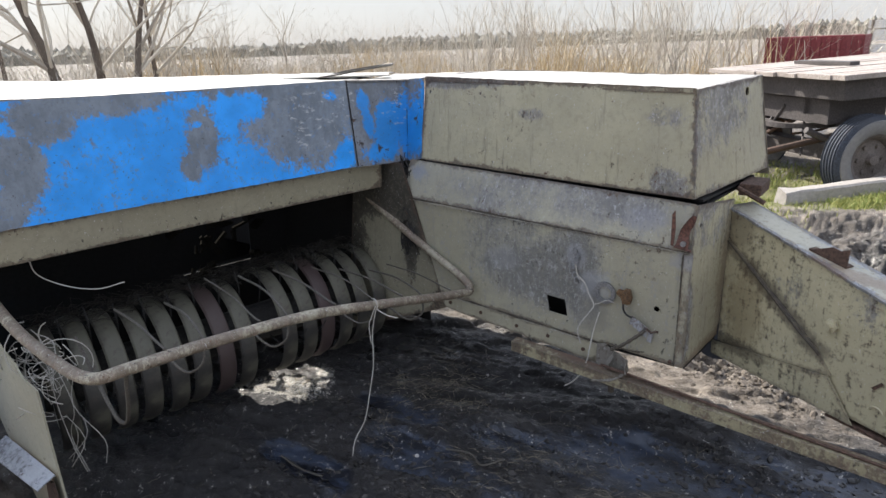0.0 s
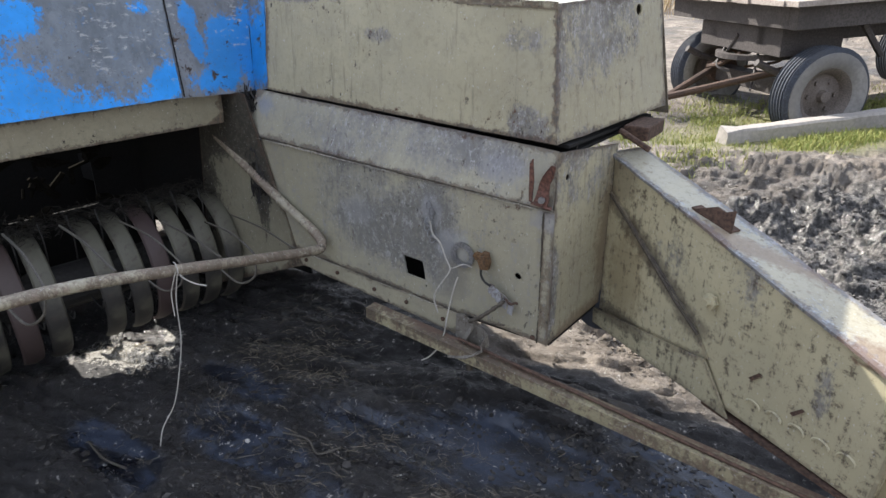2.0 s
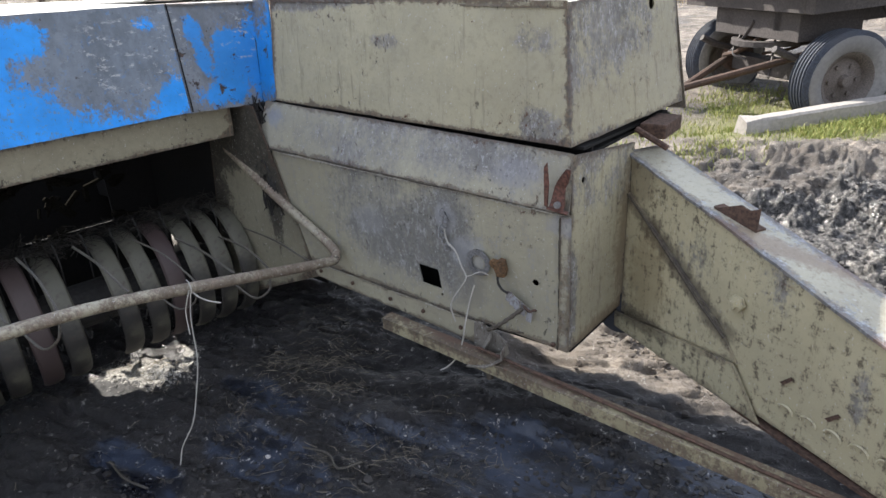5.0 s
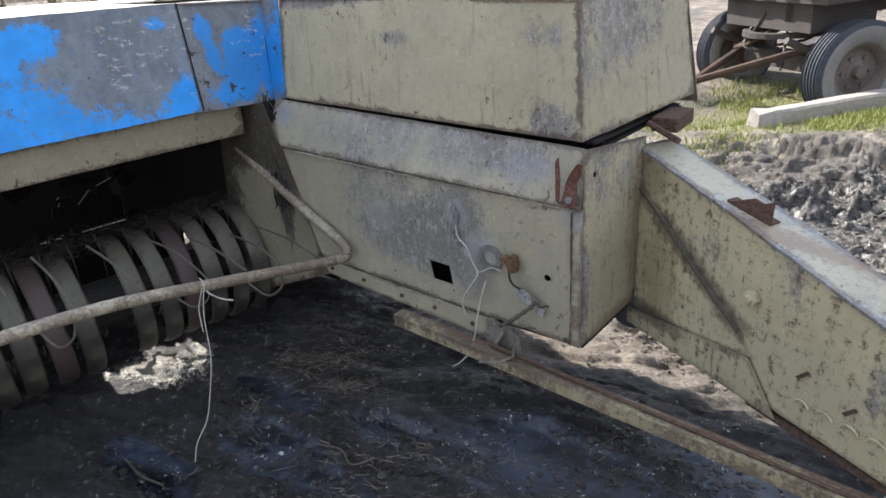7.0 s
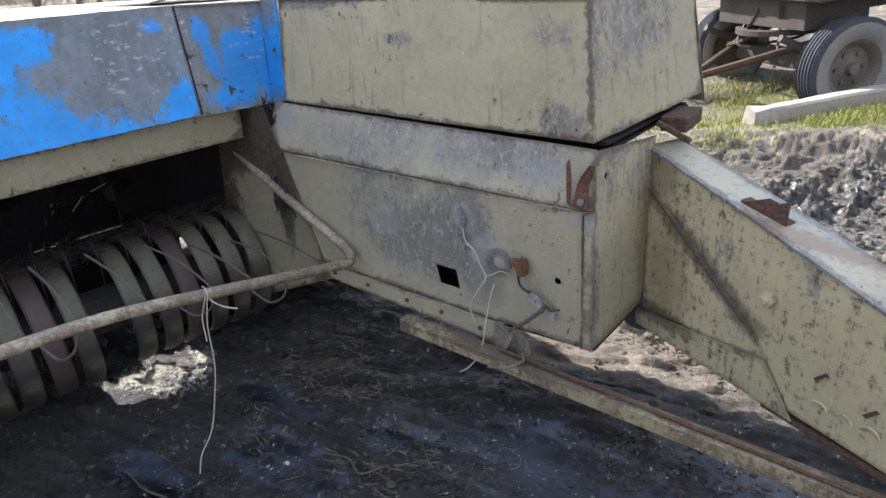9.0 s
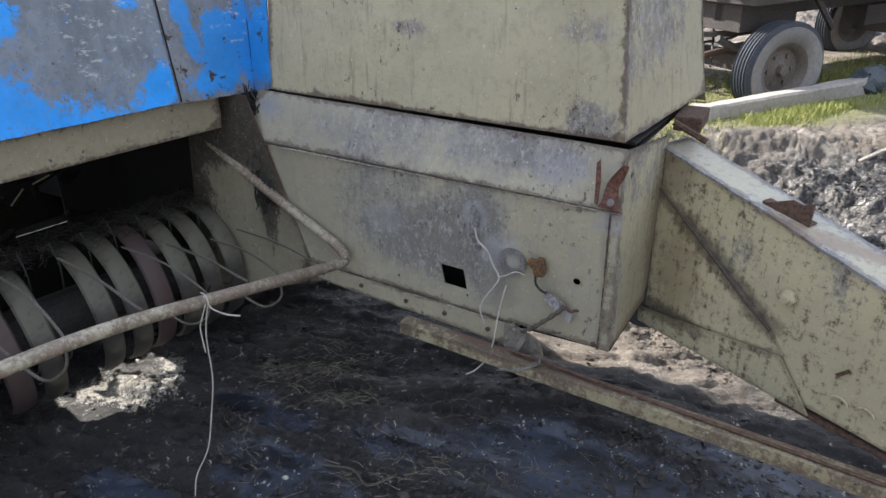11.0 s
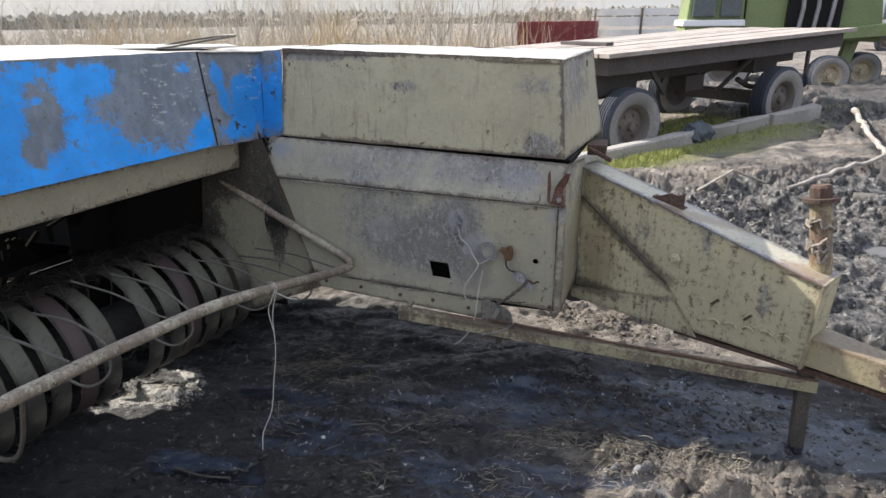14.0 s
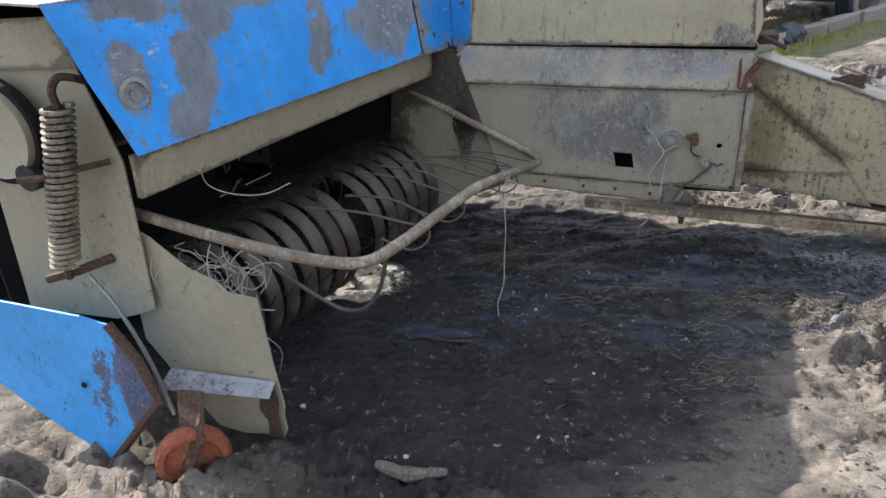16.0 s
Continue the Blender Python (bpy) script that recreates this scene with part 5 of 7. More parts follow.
part("top_plate", panel([db(-0.02, -0.012, 1.043), db(1.12, -0.012, 0.742), db(1.12, 0.17, 0.742), db(-0.02, 0.14, 1.043)], 30, 5, 0.009, 0.004, 31, ragged=0.003), bare_top, drawbar, "pale bare top plate", True)
part("far_side", panel([db(1.10, 0.16, 0.375), db(0, 0.13, 0.36), db(0, 0.13, 1.03), db(1.11, 0.16, 0.73)], 6, 4, 0.008, 0.002, 32), beige_bar, drawbar)
part("end_plate", panel([db(1.095, -0.012, 0.37), db(1.10, 0.17, 0.37), db(1.125, 0.17, 0.745), db(1.12, -0.012, 0.745)], 3, 6, 0.01, 0.001, 33), beige_bar, drawbar)
part("gusset", panel([db(0.0, -0.008, 0.415), db(0.545, -0.008, 0.50), db(0.47, -0.008, 0.585), db(0.0, -0.008, 0.90)], 8, 8, 0.008, 0.002, 34), beige_bar, drawbar, smooth=True)
part("gusset_weld", tube([db(0.0, -0.010, 0.89), db(0.12, -0.010, 0.81), db(0.25, -0.010, 0.725), db(0.38, -0.010, 0.63), db(0.49, -0.010, 0.565)], [0.003, 0.004, 0.007, 0.005, 0.006], 6), grime, drawbar, "grimy weld seam")
part("lower_flap", panel([db(-0.02, -0.02, 0.345), db(0.66, -0.02, 0.355), db(0.54, -0.02, 0.50), db(-0.02, -0.02, 0.41)], 10, 3, 0.007, 0.003, 35), beige_bar, drawbar, smooth=True)
part("bottom_plate", panel([db(0.55, -0.01, 0.345), db(1.1, -0.01, 0.37), db(1.1, 0.15, 0.37), db(0.55, 0.13, 0.345)], 6, 2, 0.01, 0.002, 36), rust_mat, drawbar)
for k in range(5):
    a = [db(0.725 + k * 0.072 + 0.024 * math.cos(radians(t)), -0.004, 0.445 + 0.007 * k + 0.018 * math.sin(radians(t))) for t in range(0, 181, 20)]
    part("stamped_arc", tube(a, 0.0045, 5), beige_bar, drawbar)
nut_m = Matrix.Translation(db(0.52, -0.004, 0.70)) @ Matrix((dd, V((0, 0, 1)), -dn)).transposed().to_4x4()
part("pivot_nut", lathe([(0.0, 0.0), (0.026, 0.0), (0.026, 0.018), (0.014, 0.02), (0.014, 0.034), (0.0, 0.034)], nut_m, 6), beige_bar, drawbar, "square nut")
for s, z, a in ((0.715, 0.545, 30), (0.86, 0.52, 30)):
    bm = bmesh.new()
    q = db(s, -0.003, z)
    prism(bm, [q + dd * -0.02 + V((0, 0, -0.016)), q + dd * -0.006 + V((0, 0, -0.018)), q + dd * 0.02 + V((0, 0, 0.014)), q + dd * 0.01 + V((0, 0, 0.018))], -dn * 0.004)
    part("slot_scar", bm, rust_mat, drawbar)
bm = bmesh.new()
prism(bm, [db(0.36, 0.02, 0.945), db(0.50, 0.045, 0.905), db(0.50, 0.05, 0.98), db(0.47, 0.045, 0.965), db(0.44, 0.04, 0.975)], dn * 0.006, 0.001)
prism(bm, [db(0.36, 0.02, 0.947), db(0.50, 0.045, 0.908), db(0.50, 0.085, 0.908), db(0.36, 0.06, 0.947)], (0, 0, 0.006), 0.001)
part("angle_lug", bm, rust_mat, drawbar, "rusty angle lug")

# hitch beam, tongue, jack
def hb(s, w, z):
    return D0 + dd * s + dn * w + V((0, 0, z))


bm = bmesh.new()
hexa(bm, [hb(1.0, 0.005, 0.385), hb(1.60, 0.035, 0.365), hb(1.60, 0.135, 0.365), hb(1.0, 0.16, 0.385)], [hb(1.0, 0.005, 0.52), hb(1.60, 0.035, 0.465), hb(1.60, 0.135, 0.465), hb(1.0, 0.16, 0.52)], 0.008)
hitch = part("hitch_beam", bm, worn_paint("hitch_paint", (0.36, 0.315, 0.20), (0.10, 0.065, 0.055), blobs=[((1.32, -0.35, 0.45), (0.13, 0.2, 0.12), 0.35)], shift=0.05, rust=0.8, bare2=(0.06, 0.035, 0.03), stains=[((1.2, -0.3, 0.52), (0.6, 0.4, 0.06), 0.6, (0.10, 0.05, 0.03))]), baler, "beige hitch beam with brown scraped band")
bm = bmesh.new()
hexa(bm, [hb(1.585, 0.02, 0.355), hb(1.605, 0.02, 0.355), hb(1.605, 0.15, 0.355), hb(1.585, 0.15, 0.355)], [hb(1.595, 0.02, 0.50), hb(1.615, 0.02, 0.50), hb(1.615, 0.15, 0.50), hb(1.595, 0.15, 0.50)], 0.004)
part("flange", bm, beige_bar, hitch)
bm = bmesh.new()
hexa(bm, [hb(1.05, 0.03, 0.335), hb(1.85, 0.05, 0.335), hb(1.85, 0.13, 0.335), hb(1.05, 0.14, 0.335)], [hb(1.05, 0.03, 0.365), hb(1.85, 0.05, 0.358), hb(1.85, 0.13, 0.358), hb(1.05, 0.14, 0.365)], 0.006)
part("tongue", bm, rust_mat, hitch, "rusty tongue plate")
jack_at = V((1.02, -0.03, 0))
jack = part("jack_tube", tube([jack_at + V((0.01, -0.02, 0.70)), jack_at + V((-0.035, 0.02, 1.03))], 0.041, 14), worn_paint("jack_paint", (0.27, 0.23, 0.14), (0.11, 0.06, 0.042), shift=0.07, rust=0.9, bare2=(0.08, 0.045, 0.035)), baler, "yellowish jack tube, half rusty", True)
rng = random.Random(6)
wv2, wf2 = [], []
for k in range(6):
    h, a0 = rng.uniform(0.84, 0.97), rng.uniform(0, 6.28)
    loop = [jack_at + V((0.01 - 0.135 * (h - 0.7), -0.02 + 0.12 * (h - 0.7), h)) + V((0.048 * math.cos(2.6 + 0.4 * a0 * 0.3 + q * 0.28), 0.048 * math.sin(2.6 + 0.4 * a0 * 0.3 + q * 0.28), rng.gauss(0, 0.016))) for q in range(rng.randint(5, 12))]
    tube(smooth_line(loop, 2), rng.uniform(0.004, 0.009), 5, True, wv2, wf2)
part("wire_wrap", (wv2, wf2), plain("dirty_rag", (0.22, 0.19, 0.16), 0.9, 0.5, 20), jack, "dirty rag wrapped round the jack")
part("jack_collar", lathe([(0.0, 0.0), (0.065, 0.0), (0.065, 0.014), (0.0, 0.014)], Matrix.Translation(jack_at + V((-0.035, 0.02, 1.03))) @ pose(0, 0, 0, -7, -8, 0), 20), rust_mat, jack)
part("jack_cap", lathe([(0.0, 0.0), (0.04, 0.0), (0.04, 0.04), (0.034, 0.05), (0.0, 0.05)], Matrix.Translation(jack_at + V((-0.037, 0.022, 1.044))) @ pose(0, 0, 0, -7, -8, 0), 10), rust_mat, jack)
bm = bmesh.new()
hexa(bm, [jack_at + V((-0.027 + 0.02, -0.12, -0.04)), jack_at + V((0.027 + 0.02, -0.12, -0.04)), jack_at + V((0.027 + 0.02, -0.07, -0.04)), jack_at + V((-0.027 + 0.02, -0.07, -0.04))], [jack_at + V((-0.027, -0.105, 0.4)), jack_at + V((0.027, -0.105, 0.4)), jack_at + V((0.027, -0.055, 0.4)), jack_at + V((-0.027, -0.055, 0.4))], 0.004)
part("jack_leg", bm, grime, jack, "dark rusty square leg")

# outer end of the pickup: plates, spring, shield, gauge wheel
EY = -1.80
bm = bmesh.new()
prism(bm, [(-2.60, EY, 1.55), (-2.17, EY, 1.55), (-2.07, EY, 1.12), (-2.127, EY, 0.565), (-2.20, EY, 0.535), (-2.32, EY, 0.50), (-2.75, EY, 0.50)], (0, 0.008, 0), 0.002)
outer = part("outer_plate", bm, beige, baler, "beige outer end plate")
bm = bmesh.new()
prism(bm, [(-2.20, EY + 0.03, 0.90), (-2.09, EY + 0.03, 0.84), (-1.96, EY + 0.03, 0.725), (-1.86, EY + 0.03, 0.69), (-1.82, EY + 0.03, 0.645), (-1.702, EY + 0.03, 0.633), (-1.70, EY + 0.03, 0.37), (-1.69, EY + 0.03, 0.17), (-1.705, EY + 0.03, 0.12), (-1.70, EY + 0.03, 0.06), (-1.725, EY + 0.03, 0.005), (-1.80, EY + 0.03, 0.02), (-1.90, EY + 0.03, 0.0), (-2.02, EY + 0.03, 0.02), (-2.25, EY + 0.03, 0.40)], (0, 0.008, 0), 0.002)
skid = part("skid_plate", bm, beige, baler, "beige pickup end plate, torn lower corner")
bm = bmesh.new()
prism(bm, [(-2.16, EY + 0.02, 0.285), (-1.70, EY + 0.02, 0.292), (-1.685, EY - 0.05, 0.275), (-2.18, EY - 0.05, 0.235)], (0, 0, -0.006), 0.001)
part("skid_ledge", bm, worn_paint("ledge_paint", (0.36, 0.38, 0.42), (0.12, 0.12, 0.13), shift=0.06, rust=0.8), skid, "flaking blue-grey ledge")
bm = bmesh.new()
prism(bm, [(-1.765, EY + 0.015, 0.25), (-1.705, EY + 0.015, 0.26), (-1.70, EY + 0.015, 0.19), (-1.72, EY + 0.015, 0.14), (-1.71, EY + 0.015, 0.03), (-1.77, EY + 0.015, 0.03), (-1.755, EY + 0.015, 0.11), (-1.785, EY + 0.015, 0.16)], (0, -0.01, 0), 0.002)
part("torn_corner", bm, rust_mat, skid)
coil = []
for k in range(26 * 10 + 1):
    a = 2 * math.pi * k / 10
    t = k / 260
    c = V((-2.145, EY - 0.10, 1.33)).lerp(V((-2.335, EY - 0.11, 0.785)), t)
    coil.append(c + V((0.042 * math.cos(a), 0.042 * math.sin(a), 0)))
spring = part("coil_spring", tube(coil, 0.0085, 6), worn_paint("spring_paint", (0.30, 0.275, 0.20), (0.09, 0.065, 0.05), shift=0.05, rust=0.9), baler, "beige tension coil spring", True)
part("spring_hook", tube(smooth_line([(-2.145, EY - 0.10, 1.31), (-2.15, EY - 0.1, 1.37), (-2.135, EY - 0.08, 1.405), (-2.11, EY - 0.05, 1.40), (-2.12, EY, 1.38)], 4), 0.012, 6), rust_mat, spring)
part("spring_core", tube([(-2.15, EY - 0.10, 1.32), (-2.33, EY - 0.11, 0.80)], 0.026, 8), dark_iron, spring)
part("spring_bolt", tube([(-2.43, EY - 0.12, 0.725), (-2.33, EY - 0.08, 0.745), (-2.24, EY, 0.765)], 0.017, 8), rust_mat, spring)
part("spring_eye", tube([(-2.335, EY - 0.11, 0.80), (-2.34, EY - 0.11, 0.73)], 0.012, 6), rust_mat, spring)
part("spring_strap", tube([(-2.36, EY - 0.14, 1.10), (-2.25, EY - 0.15, 1.115), (-2.10, EY - 0.02, 1.13)], 0.012, 6), rust_mat, spring)
part("belt_pulley", lathe([(0.0, 0.03), (0.13, 0.03), (0.15, 0.04), (0.16, 0.0), (0.15, -0.04), (0.0, -0.03)], Matrix.Translation((-2.47, EY - 0.06, 1.235)) @ pose(0, 0, 0, 90, 0, 0), 28, False), beige, baler, "pale belt pulley", True)
part("drive_belt", lathe([(0.158, -0.02), (0.175, -0.02), (0.175, 0.02), (0.158, 0.02)], Matrix.Translation((-2.47, EY - 0.06, 1.235)) @ pose(0, 0, 0, 90, 0, 0), 32), black_hole, baler, "black drive belt")
part("idler", lathe([(0.0, -0.03), (0.045, -0.03), (0.045, 0.03), (0.0, 0.03)], Matrix.Translation((-2.38, EY - 0.07, 1.09)) @ pose(0, 0, 0, 90, 0, 0), 16), dark_iron, baler)
part("outer_band", panel([(-2.75, EY - 0.012, 1.42), (-2.12, EY - 0.012, 1.42), (-2.17, EY - 0.012, 1.57), (-2.8, EY - 0.012, 1.57)], 6, 3, 0.006, 0.003, 41), beige, baler, smooth=True)
part("cable", tube(smooth_line([(-2.30, EY - 0.07, 0.73), (-2.22, EY - 0.07, 0.60), (-2.12, EY - 0.10, 0.42), (-2.05, EY - 0.13, 0.20)], 6), 0.008, 6), steel, baler, "grey cable to the wheel", True)
bm = bmesh.new()
sh = [(-2.75, 0.64), (-2.30, 0.61), (-2.19, 0.59), (-2.10, 0.45), (-2.045, 0.30), (-2.33, -0.01), (-2.62, 0.14), (-2.95, 0.34)]
prism(bm, [(x, EY - 0.16 - 0.10 * max(0, 0.5 - z), z) for x, z in sh], (0, 0.008, 0.001), 0.002)
shield = part("crop_shield", bm, blue_shield, baler, "blue dented shield with chipped edge")
part("shield_rim", tube([(x, EY - 0.155 - 0.10 * max(0, 0.5 - z), z) for x, z in sh[2:6]], 0.018, 6), rust_mat, shield)
# near-black disc added in place of the dark of a hole
part("shield_hole_disc", lathe([(0.0, 0.0), (0.012, 0.0), (0.012, 0.004), (0.0, 0.004)], Matrix.Translation((-2.36, EY - 0.19, 0.33)) @ pose(0, 0, 0, 90, 0, 0), 12), black_hole, shield)
WC = V((-1.945, EY - 0.20, 0.085))
wm = Matrix.Translation(WC) @ pose(0, 0, 0, 90, 0, 36)
wheel = part("gauge_wheel", lathe([(0.0, 0.035), (0.022, 0.035), (0.03, 0.022), (0.09, 0.014), (0.10, 0.034), (0.122, 0.03), (0.132, 0.0), (0.122, -0.03), (0.10, -0.034), (0.0, -0.02)], wm, 28, False), rust_bright, baler, "small orange rusty gauge wheel", True)
bm = bmesh.new()
prism(bm, [WC + V((-0.05, 0.06, 0.24)), WC + V((0.05, 0.06, 0.25)), WC + V((0.075, -0.03, 0.10)), WC + V((0.02, -0.05, -0.02)), WC + V((-0.02, -0.05, -0.02))], (0.01, 0.012, 0), 0.002)
part("wheel_fork", bm, rust_mat, wheel, "brown fork plate")
hv, hf = [], []
rng = random.Random(8)
for k in range(900):
    d = rng.uniform(0.0, 1.6)
    a = radians(rng.uniform(70, 125))
    q = AX - AD * d + V((-math.cos(a) * -0.3, 0, math.sin(a) * rng.uniform(0.26, 0.34)))
    w = V((rng.gauss(0, 1), rng.gauss(0, 1), rng.gauss(0, 0.35))).normalized() * rng.uniform(0.02, 0.06)
    tube([q - w, q + V((0, 0, rng.uniform(0, 0.02))), q + w], 0.0013, 3, False, hv, hf)
chaff = lone("rotten_hay", (hv, hf), plain("rotten_hay", (0.035, 0.031, 0.026), 0.95, 0.5, 20), "dark rotten hay caught on the pickup", "hay", kind="stuff")


# ---- twine on the guard bar and on the side ----
def twine(name, points, r=0.0022, label="", steps=6):
    return lone(name, tube(smooth_line(points, steps), r, 5), twine_mat, label or "pale frayed baler twine hanging from the machine", "twine", group="loose twine", smooth=True)


k0 = V((-1.072, -0.690, 0.722))
twine("twine", [k0 + V((-0.02, 0, 0.02)), k0 + V((0.01, -0.01, 0.024)), k0 + V((0.024, -0.015, 0.0)), k0 + V((0.015, -0.02, -0.03)), k0 + V((0.0, -0.03, -0.12)), k0 + V((0.006, -0.045, -0.26)), k0 + V((0.002, -0.075, -0.38)), k0 + V((0.006, -0.12, -0.49)), k0 + V((-0.012, -0.17, -0.57)), k0 + V((-0.004, -0.20, -0.63))], label="pale twine knotted to the guard bar, hanging down")
twine("twine", [k0 + V((-0.02, 0.01, -0.02)), k0 + V((0.02, 0.0, -0.028)), k0 + V((0.05, 0.02, -0.05)), k0 + V((0.075, 0.05, -0.065))], 0.0026, "short frayed twine end at the knot")
twine("twine", [k0 + V((0.018, -0.02, 0.0)), k0 + V((0.0, -0.03, -0.05)), k0 + V((-0.012, -0.035, -0.09)), k0 + V((0.008, -0.05, -0.16))], 0.0022, "short frayed twine end at the knot")
twine("twine", [(-0.49, -0.014, 0.80), (-0.475, -0.02, 0.755), (-0.44, -0.022, 0.725), (-0.414, -0.028, 0.677), (-0.388, -0.036, 0.638), (-0.405, -0.045, 0.60), (-0.442, -0.05, 0.542), (-0.452, -0.052, 0.50), (-0.437, -0.05, 0.446)], 0.0032, "pale twine looped through the side panel")
twine("twine", [(-0.37, -0.012, 0.60), (-0.378, -0.03, 0.55), (-0.384, -0.045, 0.498), (-0.389, -0.06, 0.44), (-0.394, -0.07, 0.385), (-0.416, -0.08, 0.315), (-0.455, -0.09, 0.262), (-0.489, -0.095, 0.235)], 0.003, "pale twine hanging from the side panel over the rail")
twine("twine", [(-0.388, -0.034, 0.640), (-0.36, -0.04, 0.655), (-0.33, -0.03, 0.67), (-0.30, -0.02, 0.66)], 0.0022, "short frayed twine end on the side panel")
cv, cf = [], []
for k in range(7):
    c = V((-0.495 + 0.012 * math.sin(k * 1.3), -0.012, 0.86 - k * 0.022))
    loop = [c + V((0.012 * math.cos(a), -0.004 * math.sin(2 * a), 0.016 * math.sin(a))) for a in [2 * math.pi * q / 10 for q in range(11)]]
    tube(loop, 0.003, 5, False, cv, cf)
lone("chain", (cv, cf), steel, "short bare steel chain hanging on the side panel", "chain", smooth=True)
tv, tf = [], []
rng = random.Random(5)
for k in range(46):
    c = V((-1.95, -1.66, 0.66)) + V((rng.gauss(0, 0.10), rng.gauss(0, 0.05), rng.gauss(0, 0.08)))
    a0, r = rng.uniform(0, 6.28), rng.uniform(0.03, 0.085)
    ax = V((rng.gauss(0, 1), rng.gauss(0, 1), rng.gauss(0, 1))).normalized()
    u = ax.orthogonal().normalized()
    w = ax.cross(u)
    pts = [c + (u * math.cos(a0 + q * 0.62) + w * math.sin(a0 + q * 0.62)) * r + V((0, 0, -0.012 * q)) for q in range(rng.randint(5, 10))]
    tube(smooth_line(pts, 2), 0.0022, 4, False, tv, tf)
for k in range(8):
    c = V((-1.98 + rng.gauss(0, 0.05), -1.62 + rng.gauss(0, 0.03), 0.60))
    pts = [c, c + V((rng.gauss(0, 0.03), rng.gauss(0, 0.02), -0.18)), c + V((0.03 + rng.gauss(0, 0.03), rng.gauss(0, 0.02), -0.34)), c + V((0.05 + rng.gauss(0, 0.04), rng.gauss(0, 0.03), -0.46))]
    tube(smooth_line(pts, 4), 0.002, 4, False, tv, tf)
lone("twine_tangle", (tv, tf), twine_mat, "tangle of pale twine caught on the pickup end", "twine", kind="stuff")
twine("twine", [(-1.93, -1.62, 1.06), (-1.92, -1.61, 0.98), (-1.87, -1.54, 0.92), (-1.80, -1.46, 0.895), (-1.74, -1.38, 0.91)], 0.0022, "thin twine drooping under the hood")
lone("rope_loop", tube(smooth_line([(-1.84, -1.56, 0.72), (-1.789, -1.562, 0.665), (-1.66, -1.585, 0.60), (-1.53, -1.61, 0.548), (-1.445, -1.624, 0.53), (-1.36, -1.635, 0.56), (-1.30, -1.645, 0.64), (-1.267, -1.65, 0.732), (-1.25, -1.65, 0.80)], 6), 0.0072, 6), rod_mat, "stiff grey rope loop hanging below the guard bar", "rope", smooth=True)

loop = [(-1.86 + 0.15 * math.cos(a) * (1 + 0.12 * math.sin(3 * a)), 0.10 + 0.24 * math.sin(a), 1.606 + 0.025 * (1 + math.sin(a + 0.6))) for a in [2 * math.pi * k / 14 for k in range(16)]]
lone("wire_loop", tube(smooth_line(loop, 3), 0.005, 6), rod_mat, "loose loop of stiff wire lying on the hood", "wire", smooth=True)

# ---- ground litter ----
def scatter(count, spots, rng):
    """Places drawn from soft patches (x, y, rx, ry, weight)."""
    total = sum(s[4] for s in spots)
    for _ in range(count):
        r = rng.uniform(0, total)
        for s in spots:
            r -= s[4]
            if r <= 0:
                break
        yield s[0] + rng.gauss(0, 0.5) * s[2], s[1] + rng.gauss(0, 0.5) * s[3]


rng = random.Random(21)
sv, sf = [], []
hay = [(-1.25, -0.2, 0.35, 0.3, 3.5), (-1.4, 0.2, 0.4, 0.3, 2.5), (-0.55, -0.3, 0.25, 0.1, 1.0), (-0.9, -0.7, 0.9, 0.6, 2.5), (-0.3, -0.35, 0.15, 0.1, 0.8), (0.4, -0.44, 0.55, 0.12, 4.0), (0.9, -0.75, 0.7, 0.4, 2.0), (0.1, -1.2, 1.2, 0.5, 2.0), (-1.0, -1.4, 1.0, 0.6, 2.0), (0.15, -0.02, 0.3, 0.08, 1.2), (0.3, 0.9, 0.6, 0.3, 1.6), (-0.6, -0.05, 0.3, 0.08, 1.0)]
xs = list(scatter(2600, hay, rng))
hz = ground_height(np.array([p[0] for p in xs]), np.array([p[1] for p in xs]))
for (x, y), z in zip(xs, hz):
    a, l = rng.uniform(0, 6.28), rng.choice((0.015, 0.025, 0.04, 0.07)) * rng.uniform(0.6, 1.3)
    d = V((math.cos(a), math.sin(a), rng.gauss(0, 0.18))) * l
    q = V((x, y, z + rng.uniform(0.0, 0.018)))
    bend = V((rng.gauss(0, 0.2), rng.gauss(0, 0.2), rng.uniform(0, 0.25))) * l
    tube([q - d * 0.5, q + bend * 0.4, q + d * 0.5], rng.uniform(0.0005, 0.0012), 3, False, sv, sf)
lone("straw", (sv, sf), straw_mat, "scattered old straw and hay stalks trodden into mud", "straw", kind="stuff")

# pale stalks kept to the sun spot, to lift its brightness
pale_hay = Mat("pale_hay", 0.9)
pale_hay.color(pale_hay.mix(pale_hay.island(), (0.17, 0.14, 0.10), (0.44, 0.39, 0.30)))
hv, hf = [], []
xs = list(scatter(70, [(-1.9, -0.55, 0.26, 0.12, 3), (-1.8, -0.5, 0.2, 0.1, 1)], rng))
hz = ground_height(np.array([p[0] for p in xs]), np.array([p[1] for p in xs]))
for (x, y), z in zip(xs, hz):
    a, l = rng.uniform(0, 6.28), rng.uniform(0.012, 0.05)
    d = V((math.cos(a), math.sin(a), rng.gauss(0, 0.25))) * l
    q = V((x, y, z + rng.uniform(0.0, 0.012)))
    tube([q - d * 0.5, q + V((0, 0, 0.15 * l)), q + d * 0.5], rng.uniform(0.0008, 0.002), 3, False, hv, hf)
lone("hay_litter", (hv, hf), pale_hay.m, "pale trodden hay litter under the pickup", "hay", kind="stuff")

cv, cf = [], []


